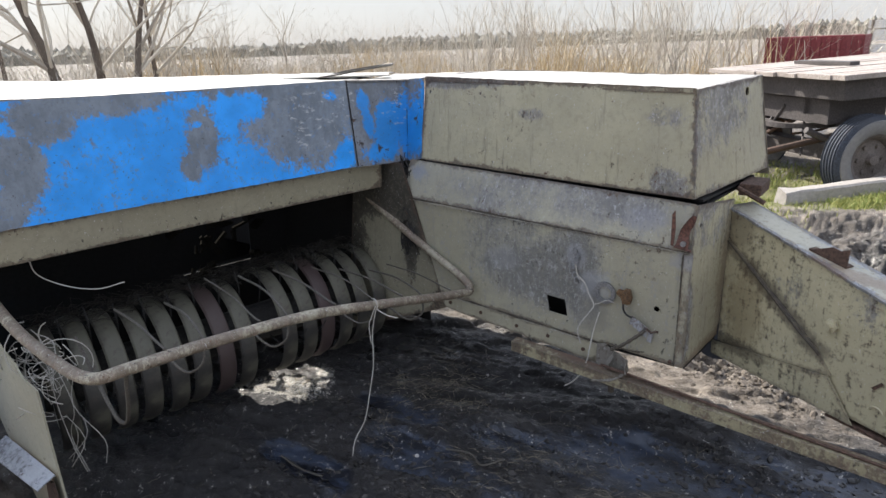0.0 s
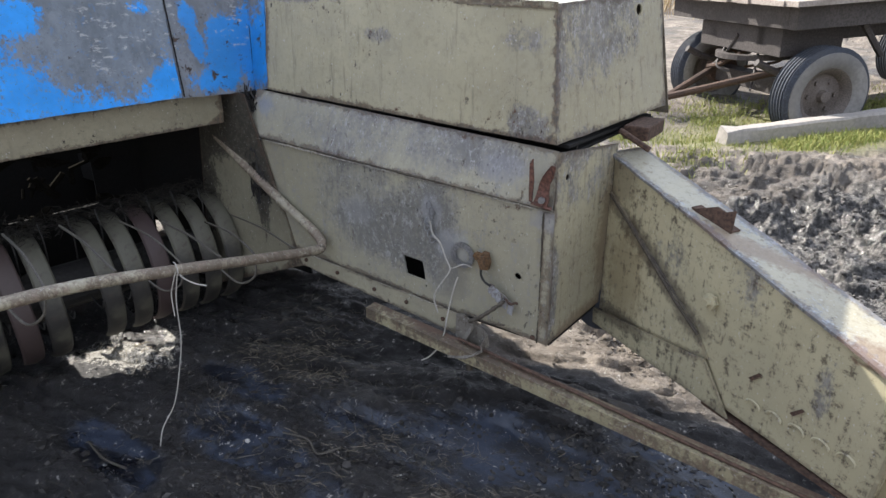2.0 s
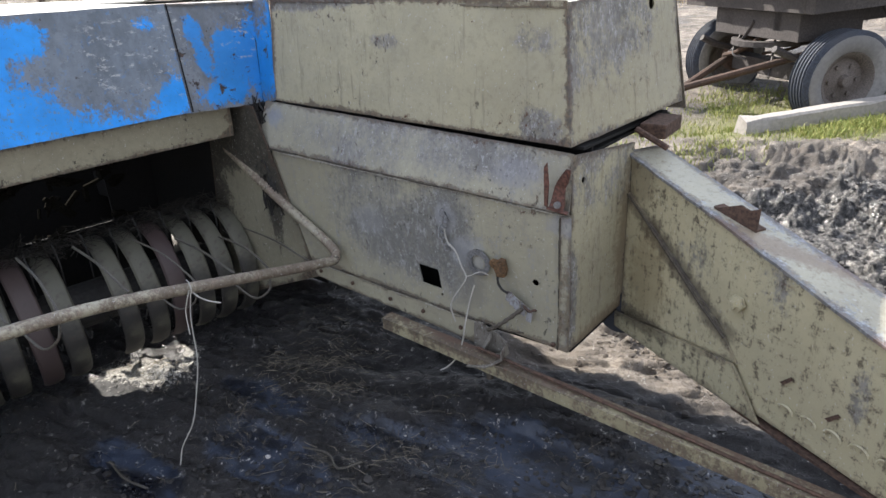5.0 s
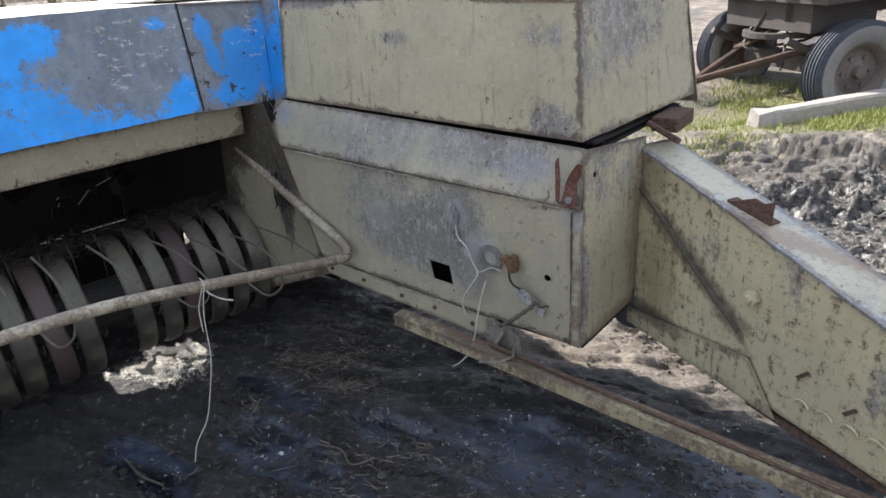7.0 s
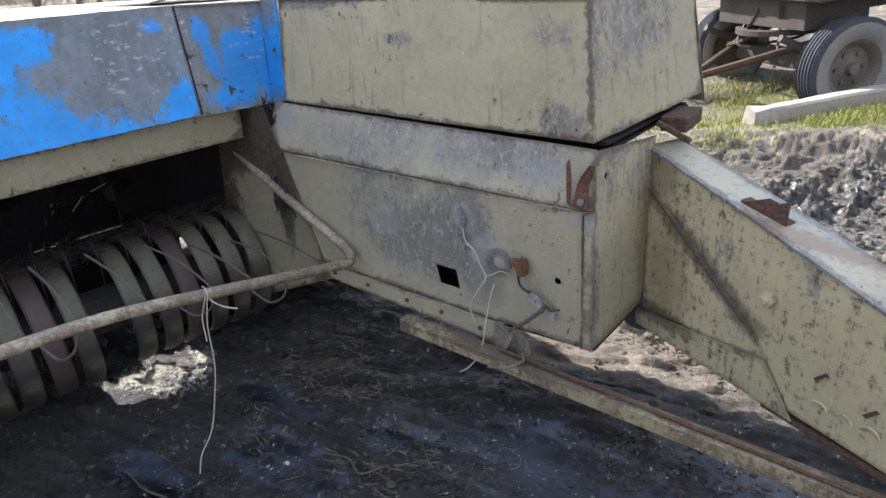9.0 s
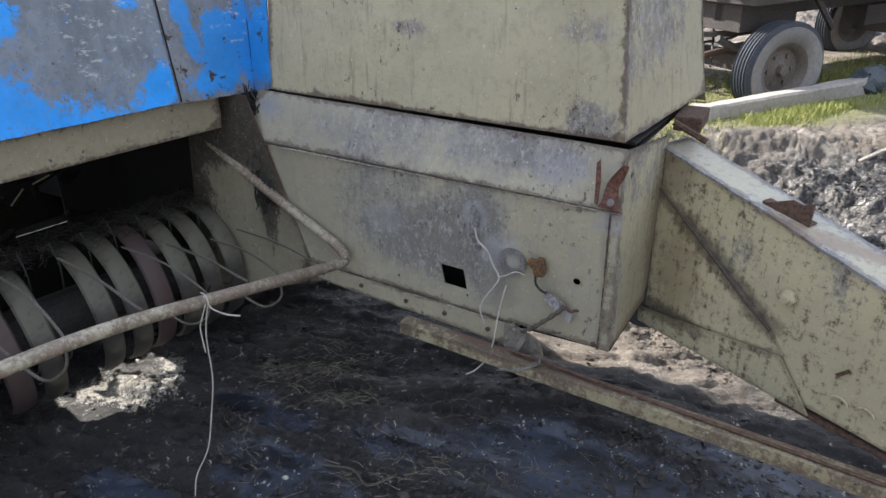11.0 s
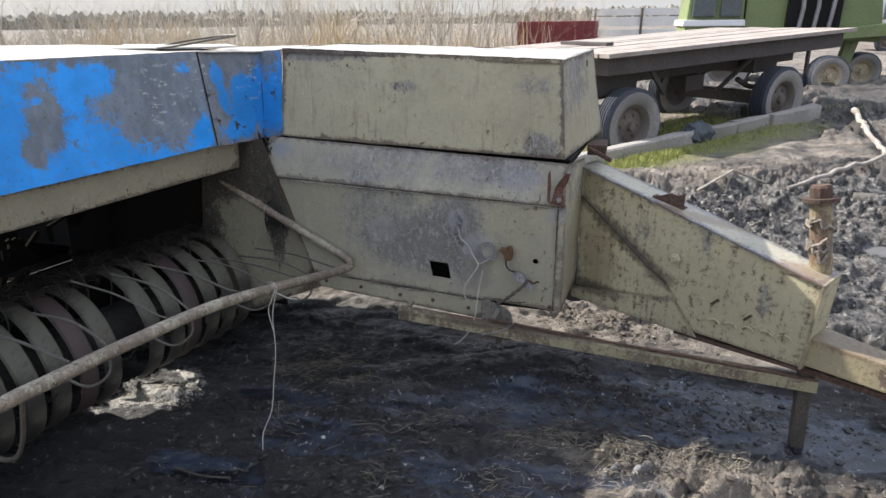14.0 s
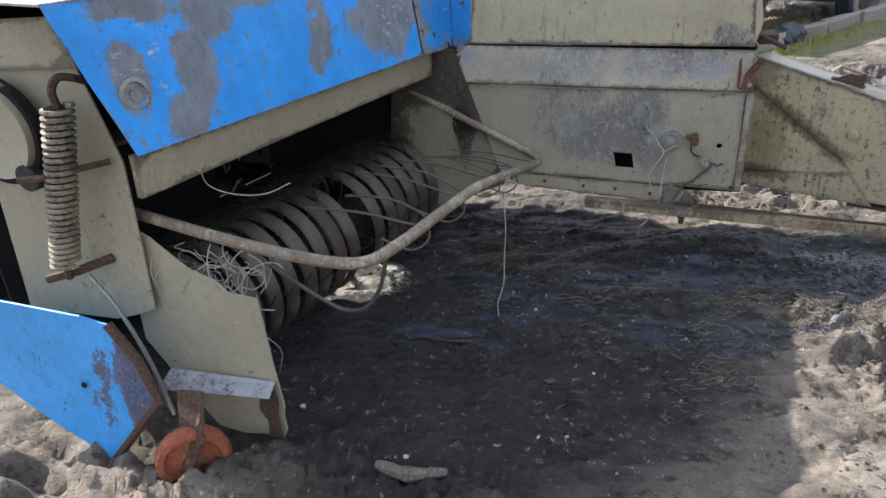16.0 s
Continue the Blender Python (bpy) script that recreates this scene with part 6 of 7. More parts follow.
def clod(c, r, rng, verts, faces):
    base = len(verts)
    ico = [(0, 0, 1)] + [(math.cos(a) * 0.89, math.sin(a) * 0.89, 0.45) for a in [k * 1.2566 for k in range(5)]] + [(math.cos(a) * 0.89, math.sin(a) * 0.89, -0.45) for a in [k * 1.2566 + 0.628 for k in range(5)]] + [(0, 0, -1)]
    sx, sy, sz, t = rng.uniform(0.7, 1.4), rng.uniform(0.7, 1.4), rng.uniform(0.45, 0.9), rng.uniform(0, 6.28)
    for x, y, z in ico:
        k = r * rng.uniform(0.75, 1.2)
        X, Y = x * sx * k, y * sy * k
        verts.append(V((c[0] + X * math.cos(t) - Y * math.sin(t), c[1] + X * math.sin(t) + Y * math.cos(t), c[2] + z * sz * k)))
    for k in range(5):
        n = (k + 1) % 5
        for tri in ((0, 1 + k, 1 + n), (1 + k, 6 + k, 1 + n), (1 + n, 6 + k, 6 + n), (6 + k, 11, 6 + n)):
            faces.append(tuple(base + i for i in tri))


churned = [(0.7, 1.6, 0.9, 0.6, 3), (1.8, 2.6, 1.2, 0.8, 4), (2.9, 1.6, 1.0, 0.8, 3), (1.0, 2.9, 1.0, 0.5, 2), (3.6, 3.3, 1.0, 1.0, 2), (0.9, -0.8, 0.8, 0.4, 1.2), (0.2, 0.8, 0.5, 0.2, 1.4), (0.5, -1.5, 1.0, 0.6, 0.8), (5.5, 7.5, 2.5, 2.5, 1.5), (0.6, 0.0, 1.0, 0.3, 2.5), (-0.8, -0.7, 1.0, 0.7, 2.5), (-1.6, -2.3, 0.6, 0.4, 1.0)]
xs = list(scatter(12000, churned, rng))
hz = ground_height(np.array([p[0] for p in xs]), np.array([p[1] for p in xs]))
for (x, y), z in zip(xs, hz):
    clod((x, y, z - 0.001), abs(rng.gauss(0, 0.006)) + 0.003, rng, cv, cf)
lone("mud_clods", (cv, cf), clod_mat, "loose wet mud clods on churned ground", "mud", kind="stuff", smooth=True)

chip_mat = plain("white_chip", (0.48, 0.46, 0.43), 0.8, 0.2, 20)
for k, (x, y) in enumerate(((-0.58, -0.86), (-0.68, -1.5), (-1.23, -1.75), (-1.75, -1.58), (-0.95, -0.62), (-0.62, -1.1), (-0.78, -1.55))):
    v, fc = [], []
    clod((x, y, gz(x, y) + 0.004), 0.007 + 0.006 * rng.random(), rng, v, fc)
    lone("pale_chip", (v, fc), chip_mat, "small pale chip of litter on the mud", "litter", group="pale chips")
v, fc = tube(smooth_line([(-1.31, -1.84, gz(-1.31, -1.84) + 0.02), (-1.2, -1.82, gz(-1.2, -1.82) + 0.03), (-1.05, -1.83, gz(-1.05, -1.83) + 0.02)], 4), [0.012, 0.022, 0.026, 0.024, 0.03, 0.026, 0.02, 0.018, 0.012], 8)
lone("wood_chunk", (v, fc), plain("muddy_wood", (0.17, 0.15, 0.125), 0.9, 0.5, 14), "weathered broken piece of wood on the mud", "wood", smooth=True)
for pts in ([(-0.86, -0.52), (-0.74, -0.5), (-0.66, -0.53), (-0.58, -0.48)], [(-1.45, -0.98), (-1.3, -1.0), (-1.18, -0.98)]):
    v, fc = tube(smooth_line([(x, y, gz(x, y) + 0.012 + 0.01 * (i % 2)) for i, (x, y) in enumerate(pts)], 4), 0.0045, 5)
    lone("twig", (v, fc), rod_mat, "thin dry twig lying on the mud", "twig", group="twigs", smooth=True)

wv = [(1.6, 2.25, 0.012), (3.2, 2.42, 0.012), (5.0, 2.62, 0.012), (5.0, 3.05, 0.012), (3.2, 2.88, 0.012), (1.6, 2.66, 0.012)]
lone("puddle", (wv, [tuple(range(6))]), water_mat, "shallow muddy water in the wheel ruts", "puddle", kind="structure")

tv, tf = [], []
rng = random.Random(64)
places = [(p, 0.13) for p in scatter(15, [(-0.9, -0.55, 0.9, 0.4, 2), (-0.35, -0.45, 0.6, 0.3, 3), (-0.7, -1.1, 0.7, 0.4, 1.5)], rng)] + [(p, 0.16) for p in scatter(34, [(0.25, -0.5, 0.5, 0.14, 3), (0.75, -0.55, 0.6, 0.2, 2), (-0.1, -0.95, 0.3, 0.5, 1.5)], rng)] + [(p, 0.2) for p in scatter(16, [(-1.2, -0.1, 0.4, 0.25, 2)], rng)]
for (px, py), wide in places:
    n = rng.randint(16, 44)
    lead, bend = rng.uniform(-0.5, 0.9), rng.uniform(0.2, 0.9)
    pts = [(px + rng.gauss(0, wide * 0.5), py + rng.gauss(0, wide * 0.3)) for _ in range(n)]
    zs = ground_height(np.array([p[0] for p in pts]), np.array([p[1] for p in pts]))
    for (x, y), z in zip(pts, zs):
        a, l = lead + rng.gauss(0, bend), rng.uniform(0.02, 0.085)
        d = V((math.cos(a), math.sin(a), rng.gauss(0.05, 0.2))) * l
        q = V((x, y, z + rng.uniform(0.004, 0.022)))
        side = V((-d.y, d.x, 0)) * rng.gauss(0, 0.16)
        tube([q - d * 0.5, q + side + V((0, 0, rng.uniform(0, 0.15) * l)), q + d * 0.5], rng.uniform(0.0005, 0.0012), 3, False, tv, tf)
tuft_mat = Mat("bleached_stalk", 0.9)
tuft_mat.color(tuft_mat.mix(tuft_mat.math("POWER", tuft_mat.island(), 1.4), (0.025, 0.022, 0.018), (0.32, 0.275, 0.21)))
lone("straw_tufts", (tv, tf), tuft_mat.m, "loose tufts of bleached straw lying on wet mud", "straw", kind="stuff")

# ---- kerb beams and tarpaulin bundle ----
WD, WN = V((0.701, 0.713, 0)), V((-0.713, 0.701, 0))
K0 = V((-0.276, 3.95, 0))


def kerb_point(s, w, h):
    q = K0 + WD * s + WN * w
    return V((q.x, q.y, 0.2 + 0.056 * max(s, 0) + h))


def kerb(s0, s1, w=0.15, h=0.15, skew=0.0):
    n = max(2, int((s1 - s0) / 0.15))
    verts, faces = [], []
    prof = [(0, -0.1), (0, h - 0.02), (0.02, h), (w - 0.02, h), (w, h - 0.02), (w, -0.1)]
    for i in range(n + 1):
        s = s0 + (s1 - s0) * i / n
        for k, (u, z) in enumerate(prof):
            q = kerb_point(s, u + skew * s, z)
            j = V((noise.noise(q * 9), noise.noise(q * 8 + V((3, 0, 0))), noise.noise(q * 10 + V((0, 4, 0))))) * (0.05 if i in (0, n) else 0.014)
            verts.append(q + j)
    m = len(prof)
    for i in range(n):
        for k in range(m):
            a, b = i * m + k, i * m + (k + 1) % m
            faces.append((a, b, b + m, a + m))
    faces += [tuple(range(m))[::-1], tuple(n * m + k for k in range(m))]
    return verts, faces


for s0, s1 in ((0.0, 1.93), (2.08, 2.57), (2.62, 3.2), (3.25, 4.3)):
    lone("concrete_kerb", kerb(s0, s1), concrete, "chipped grey concrete kerb beam lying by the wagon", "kerb", group="kerb beams", smooth=True)
v, fc = [], []
for i in range(15):
    s = 1.75 + i * 0.032
    for k in range(18):
        a = 2 * math.pi * k / 18
        end = math.sin(math.pi * min(max(i, 0.6), 13.4) / 14) ** 0.35
        q = kerb_point(s, 0.09 + 0.16 * math.cos(a) * end, 0.09 + 0.13 * math.sin(a) * end)
        v.append(q + V((noise.noise(q * 17), noise.noise(q * 16 + V((5, 0, 0))), noise.noise(q * 18 + V((0, 7, 0))))) * 0.05)
for i in range(14):
    for k in range(18):
        a, c = i * 18 + k, i * 18 + (k + 1) % 18
        fc.append((a, c, c + 18, a + 18))
fc += [tuple(range(18))[::-1], tuple(14 * 18 + k for k in range(18))]
lone("tarpaulin_bundle", (v, fc), plain("dark_tarpaulin", (0.06, 0.075, 0.085), 0.5, 0.5, 14), "crumpled dark tarpaulin bundle tied over the kerb", "tarpaulin", smooth=True)


# ---- flat wagon ----
def build_wheel(name, label, r, w, parent, at, tyre, wall, rim_m, turn=0.0):
    """A tyre with tread grooves and pale wall, dished rim, hub and nuts; its axle lies along local y."""
    m = Matrix.Translation(at) @ Matrix.Rotation(turn, 4, "Z") @ Matrix.Rotation(radians(90), 4, "X")
    h = w / 2
    prof = [(r * 0.80, -h * 0.97), (r * 0.93, -h * 0.92), (r, -h * 0.72)]
    for k in range(5):
        u = -0.6 + k * 0.3
        prof += [(r, h * (u - 0.1)), (r * 0.972, h * (u - 0.07)), (r * 0.972, h * (u + 0.07)), (r, h * (u + 0.1))]
    prof += [(r, h * 0.72), (r * 0.93, h * 0.92), (r * 0.80, h * 0.97), (r * 0.6, h * 0.7), (r * 0.6, -h * 0.7)]
    tyre_ob = part(name, lathe(prof, m, 40), tyre, parent, label, True)
    for side in (1, -1):
        part("tyre_wall", lathe([(r * 0.57, side * h * 0.72), (r * 0.66, side * h * 0.95), (r * 0.80, side * h * 1.03), (r * 0.89, side * h * 1.0), (r * 0.90, side * h * 0.9), (r * 0.88, side * h * 0.8), (r * 0.6, side * h * 0.6)], m, 40), wall, tyre_ob, smooth=True)
    rim = part("rim", lathe([(0.0, h * 0.30), (r * 0.2, h * 0.32), (r * 0.26, h * 0.18), (r * 0.44, h * 0.16), (r * 0.50, h * 0.62), (r * 0.585, h * 0.78), (r * 0.585, -h * 0.78), (r * 0.50, -h * 0.6), (r * 0.4, -h * 0.2), (0.0, -h * 0.2)], m, 32, False), rim_m, tyre_ob, smooth=True)
    part("hub", lathe([(0.0, h * 0.75), (r * 0.11, h * 0.72), (r * 0.13, h * 0.3), (0.0, h * 0.28)], m, 16), rim_m, tyre_ob, smooth=True)
    for k in range(6):
        a = k * math.pi / 3
        q = m @ V((r * 0.31 * math.cos(a), r * 0.31 * math.sin(a), h * 0.17))
        part("wheel_nut", lathe([(0.0, 0.0), (0.02, 0.0), (0.02, 0.02), (0.0, 0.02)], Matrix.Translation(q) @ m.to_3x3().to_4x4(), 6), rim_m, tyre_ob)
    return tyre_ob


def local_part(name, shape, material, parent, label="", smooth=False):
    ob = part(name, shape, material, parent, label, smooth)
    ob.matrix_parent_inverse = Matrix()
    return ob


wagon = thing("flat_wagon", (0, 0, 0), "flat four-wheeled farm wagon with a bare board deck and dusty tyres", "wagon")
R0, AXLE = 0.447, 2.80
for i, (x, y) in enumerate(((0.0, 0.12), (AXLE, 0.12), (0.0, 1.95), (AXLE, 1.95))):
    build_wheel("wheel", "dusty tyre on a rusty rim", R0, 0.26, wagon, (x, y, R0 - 0.01), rubber, rubber_side, rim_mat, radians(180) if i > 1 else 0.0)
rng = random.Random(12)
for k in range(14):
    w = 2.36 / 14
    bm = bmesh.new()
    block(bm, (-0.5 + rng.uniform(-0.03, 0.02), -0.06 + k * w, 1.255), (4.15 + rng.uniform(-0.02, 0.03), -0.06 + (k + 1) * w - 0.004, 1.30 + rng.uniform(-0.004, 0.006)), None, 0.003)
    local_part("deck_board", bm, old_wood, wagon)
for name, lo, hi in (("side_beam", (-0.4, 0.05, 1.05), (4.05, 0.17, 1.25)), ("side_beam", (-0.4, 2.05, 1.05), (4.05, 2.17, 1.25)), ("cross_beam", (-0.4, 0.17, 1.05), (-0.26, 2.05, 1.25)), ("cross_beam", (1.4, 0.17, 1.05), (1.54, 2.05, 1.25)), ("cross_beam", (3.9, 0.17, 1.05), (4.04, 2.05, 1.25)),
                     ("axle_block", (-0.09, 0.3, 0.36), (0.09, 1.8, 0.52)), ("axle_block", (AXLE - 0.09, 0.3, 0.36), (AXLE + 0.09, 1.8, 0.52)), ("bolster", (-0.3, 0.35, 0.78), (0.35, 1.7, 1.03)), ("bolster", (AXLE - 0.25, 0.35, 0.80), (AXLE + 0.25, 1.7, 1.03)), ("chassis_beam", (-0.3, 0.6, 0.86), (3.8, 0.72, 1.05)), ("chassis_beam", (-0.3, 1.4, 0.86), (3.8, 1.52, 1.05)), ("tool_box", (1.4, 0.5, 0.66), (1.75, 0.8, 0.86))):
    bm = bmesh.new()
    block(bm, lo, hi, None, 0.006)
    local_part(name, bm, frame_iron, wagon)
for x in (0.0, AXLE):
    for y in (0.42, 1.66):
        leaf = [(x - 0.48, y, 0.74), (x - 0.25, y, 0.63), (x, y, 0.59), (x + 0.25, y, 0.63), (x + 0.48, y, 0.74)]
        v, fc = tube(smooth_line(leaf, 4), 0.035, 6)
        local_part("leaf_spring", (v, fc), frame_iron, wagon, smooth=True)
for a, b in (((AXLE + 0.55, 0.1, 1.05), (AXLE + 0.55, 0.1, 0.72)), ((0.35, 0.14, 1.05), (0.6, 0.14, 0.75)), ((AXLE - 0.6, 0.14, 1.05), (AXLE - 0.8, 0.5, 0.6))):
    local_part("bracket", tube([a, b], 0.03, 6), frame_iron, wagon)
for dy in (0.55, 1.5):
    local_part("tow_arm", tube([(-0.05, dy, 0.62), (-1.05, 1.02, 0.36)], 0.038, 8), rust_mat, wagon, "rusty tow arm")
local_part("tow_eye", lathe([(0.05, -0.015), (0.08, -0.015), (0.08, 0.015), (0.05, 0.015)], pose(-1.12, 1.02, 0.35), 16), rust_mat, wagon)
bm = bmesh.new()
block(bm, (0.3, 0.85, 1.305), (0.42, 1.75, 1.345), None, 0.004)
local_part("deck_cleat", bm, frame_iron, wagon, "dark batten on the deck")
rng = random.Random(18)
for k in range(7):
    a, b = V((rng.uniform(-0.35, 0.1), rng.uniform(0.4, 1.7), rng.uniform(0.72, 0.95))), V((rng.uniform(-0.5, 0.3), rng.uniform(0.4, 1.7), rng.uniform(0.42, 0.7)))
    local_part("brake_rod" if k % 2 else "hose", tube(smooth_line([a, a.lerp(b, 0.5) + V((rng.gauss(0, 0.1), rng.gauss(0, 0.1), -0.06)), b], 5), rng.uniform(0.010, 0.024), 6), rust_mat if k % 2 else frame_iron, wagon, smooth=True)
for y in (0.36, 1.72):
    local_part("brake_drum", lathe([(0.0, 0.0), (0.15, 0.0), (0.17, 0.02), (0.17, 0.12), (0.0, 0.12)], pose(0.0, y + 0.06, 0.48, 90, 0, 0), 20), rust_mat, wagon, "rusty brake drum", True)
tail = local_part("turntable", lathe([(0.36, 0.0), (0.44, 0.0), (0.44, 0.05), (0.36, 0.05)], pose(0.0, 1.05, 0.70), 28), frame_iron, wagon)
wagon.matrix_basis = Matrix.Translation((0.325, 5.1, 0.07)) @ Matrix.Rotation(radians(45.6), 4, "Z") @ Matrix.Rotation(radians(-2.5), 4, "Y")

# ---- branch, log and stick behind the drawbar ----
NEAR = set(bpy.data.objects)
def crooked(points, r0, r1, seed, steps=6, shake=0.012):
    rng = random.Random(seed)
    pts = [p + V((rng.gauss(0, shake), rng.gauss(0, shake), rng.gauss(0, shake))) for p in smooth_line(points, steps)]
    n = len(pts) - 1
    return tube(pts, [(r0 + (r1 - r0) * k / n) * rng.uniform(0.85, 1.18) for k in range(n + 1)], 7)


lone("dead_branch", crooked([(1.60, 3.18, 0.33), (2.1, 3.68, 0.40), (2.62, 4.19, 0.46), (3.0, 4.46, 0.55), (3.44, 4.76, 0.66)], 0.017, 0.026, 3), birch, "forked pale dead branch lying on the mud", "branch", smooth=True)
lone("dead_branch", crooked([(2.62, 4.19, 0.47), (2.7, 4.8, 0.50), (2.78, 5.5, 0.56), (2.90, 6.31, 0.62)], 0.02, 0.034, 4), birch, "pale dead branch leaning on another", "branch", smooth=True)
lone("dead_branch", crooked([(3.79, 4.79, 0.42), (3.88, 5.1, 0.44), (3.95, 5.38, 0.46)], 0.02, 0.026, 5), birch, "short pale dead branch end on the mud", "branch", smooth=True)
lone("log", tube(smooth_line([(2.15, 3.33, 0.21), (2.7, 3.20, 0.22), (3.4, 3.05, 0.21)], 4), [0.07, 0.075, 0.07, 0.075, 0.08, 0.075, 0.075, 0.07, 0.065], 10), plain("muddy_log", (0.11, 0.10, 0.088), 0.9, 0.5, 8), "muddy grey log half sunk in the mud", "log", smooth=True)
lone("stick", tube([(0.9, 3.4, gz(0.9, 3.4) + 0.03), (1.2, 3.52, gz(1.2, 3.52) + 0.05), (1.5, 3.62, gz(1.5, 3.62) + 0.04)], 0.014, 6), birch, "short pale stick on the mud", "stick", smooth=True)

# ---- grass by the wagon ----
rng = random.Random(33)
gv, gf = [], []
meadow = [(-0.5, 0.5, 0.9, 0.6, 2.5), (0.6, -0.25, 1.4, 0.22, 2.5), (1.9, -0.3, 1.2, 0.2, 1.4), (0.9, 1.0, 1.3, 0.9, 4.0), (2.9, 0.9, 1.2, 0.9, 3.0), (4.4, 0.8, 1.2, 0.9, 2.0), (-1.4, -0.25, 0.8, 0.25, 1.4)]
xs = [(K0.x + WD.x * p + WN.x * q, K0.y + WD.y * p + WN.y * q) for p, q in scatter(26000, meadow, rng)]
hz = ground_height(np.array([p[0] for p in xs]), np.array([p[1] for p in xs]))
patches = fbm(np.array([p[0] for p in xs]), np.array([p[1] for p in xs]), 1.6, 3, 201)
for (x, y), z, patch in zip(xs, hz, patches):
    if patch < 0.47 and rng.random() < 0.8:
        continue
    if -0.01 < (x - K0.x) * WN.x + (y - K0.y) * WN.y < 0.16 and (x - K0.x) * WD.x + (y - K0.y) * WD.y > 0:
        continue
    l, a = rng.uniform(0.02, 0.075), rng.uniform(0, 6.28)
    lean = V((rng.gauss(0, 0.4), rng.gauss(0, 0.4), 0)) * l
    b = len(gv)
    u = V((math.cos(a), math.sin(a), 0)) * 0.004
    q = V((x, y, z - 0.005))
    gv += [q - u, q + u, q + lean * 0.5 + V((0, 0, l * 0.7)) + u * 0.6, q + lean * 0.5 + V((0, 0, l * 0.7)) - u * 0.6, q + lean + V((0, 0, l))]
    gf += [(b, b + 1, b + 2, b + 3), (b + 3, b + 2, b + 4)]
lone("grass", (gv, gf), grass_mat, "short yellow-green spring grass around the wagon", "grass", kind="stuff")

# ---- harvester, van, sheds ----
harv = thing("combine_harvester", (4.3, 15.0, 0.3), "old light-green combine harvester standing in the yard", "harvester")
bm = bmesh.new()
hexa(bm, [(3.3, 13.9, 1.45), (6.2, 13.9, 1.35), (6.2, 16.0, 1.35), (3.3, 16.0, 1.45)], [(3.3, 13.9, 3.3), (5.9, 13.9, 3.2), (5.9, 16.0, 3.2), (3.3, 16.0, 3.3)], 0.05)
hull = part("body", bm, green_paint, harv)
# solid near-black block in place of the bay's shaded opening
bm = bmesh.new()
block(bm, (4.15, 13.78, 1.5), (5.25, 13.92, 2.7), None, 0.02)
part("engine_bay", bm, black_hole, harv, "near-black block as the shaded open engine bay")
for k in range(3):
    part("engine_pipe", tube([(4.4 + k * 0.3, 13.74, 1.55), (4.45 + k * 0.3, 13.74, 2.1), (4.4 + k * 0.34, 13.76, 2.6)], 0.05, 8), steel, harv)
bm = bmesh.new()
hexa(bm, [(3.4, 13.6, 1.28), (6.5, 13.5, 1.52), (6.5, 13.9, 1.52), (3.4, 13.95, 1.28)], [(3.4, 13.6, 1.42), (6.5, 13.5, 1.80), (6.5, 13.9, 1.80), (3.4, 13.95, 1.42)], 0.02)
part("side_girder", bm, green_paint, harv)
bm = bmesh.new()
hexa(bm, [(2.0, 13.9, 1.4), (3.3, 13.9, 1.4), (3.3, 15.9, 1.4), (2.0, 15.9, 1.4)], [(2.1, 13.95, 2.95), (3.25, 13.95, 2.95), (3.25, 15.8, 2.95), (2.1, 15.8, 2.95)], 0.06)
cab = part("cab", bm, green_paint, harv)
bm = bmesh.new()
hexa(bm, [(1.95, 13.85, 1.72), (3.32, 13.85, 1.72), (3.32, 15.95, 1.72), (1.95, 15.95, 1.72)], [(1.97, 13.86, 1.86), (3.30, 13.86, 1.86), (3.30, 15.94, 1.86), (1.97, 15.94, 1.86)], 0.02)
part("white_band", bm, white_paint, cab, "white band")
for x0, x1 in ((2.15, 2.65), (2.75, 3.2)):
    bm = bmesh.new()
    block(bm, (x0, 13.84, 1.92), (x1, 13.94, 2.7), None, 0.03)
    part("cab_window", bm, glass_dark, cab)
for at, tm in (((5.05, 13.35, 0.66), radians(8)), ((6.2, 14.9, 0.66), radians(8)), ((2.9, 13.6, 0.85), 0.0)):
    build_wheel("wheel", "muddy tractor tyre", 0.44 if at[0] > 3.5 else 0.62, 0.36, harv, at, rubber, rubber_side, plain("cream_rim", (0.5, 0.42, 0.3), 0.7, 0.3, 8) if at[0] > 3.5 else rim_mat, tm)
part("rear_axle", tube([(5.05, 13.5, 0.68), (5.95, 14.8, 0.68)], 0.09, 8), green_paint, harv)
part("axle_post", tube([(5.5, 14.1, 0.68), (5.7, 14.2, 1.5)], 0.16, 8), green_paint, harv)

van = thing("box_van", (13.8, 31.0, 0.45), "white box van parked at the far end of the yard", "van")
bm = bmesh.new()
block(bm, (12.6, 29.6, 1.15), (16.1, 31.8, 4.1), None, 0.04)
part("cargo_box", bm, white_paint, van)
bm = bmesh.new()
hexa(bm, [(11.2, 29.8, 0.85), (12.5, 29.8, 0.85), (12.5, 31.6, 0.85), (11.2, 31.6, 0.85)], [(11.6, 29.9, 2.6), (12.5, 29.9, 2.7), (12.5, 31.5, 2.7), (11.6, 31.5, 2.6)], 0.08)
vcab = part("cab", bm, white_paint, van)
bm = bmesh.new()
block(bm, (11.75, 29.78, 1.75), (12.35, 29.95, 2.4), None, 0.03)
part("window", bm, glass_dark, vcab)
bm = bmesh.new()
block(bm, (11.6, 29.9, 0.8), (16.0, 31.5, 1.12), None, 0.02)
part("chassis", bm, frame_iron, van)
for x in (12.0, 15.1):
    build_wheel("wheel", "", 0.38, 0.24, van, (x, 29.75, 0.78), rubber, rubber, rim_mat)


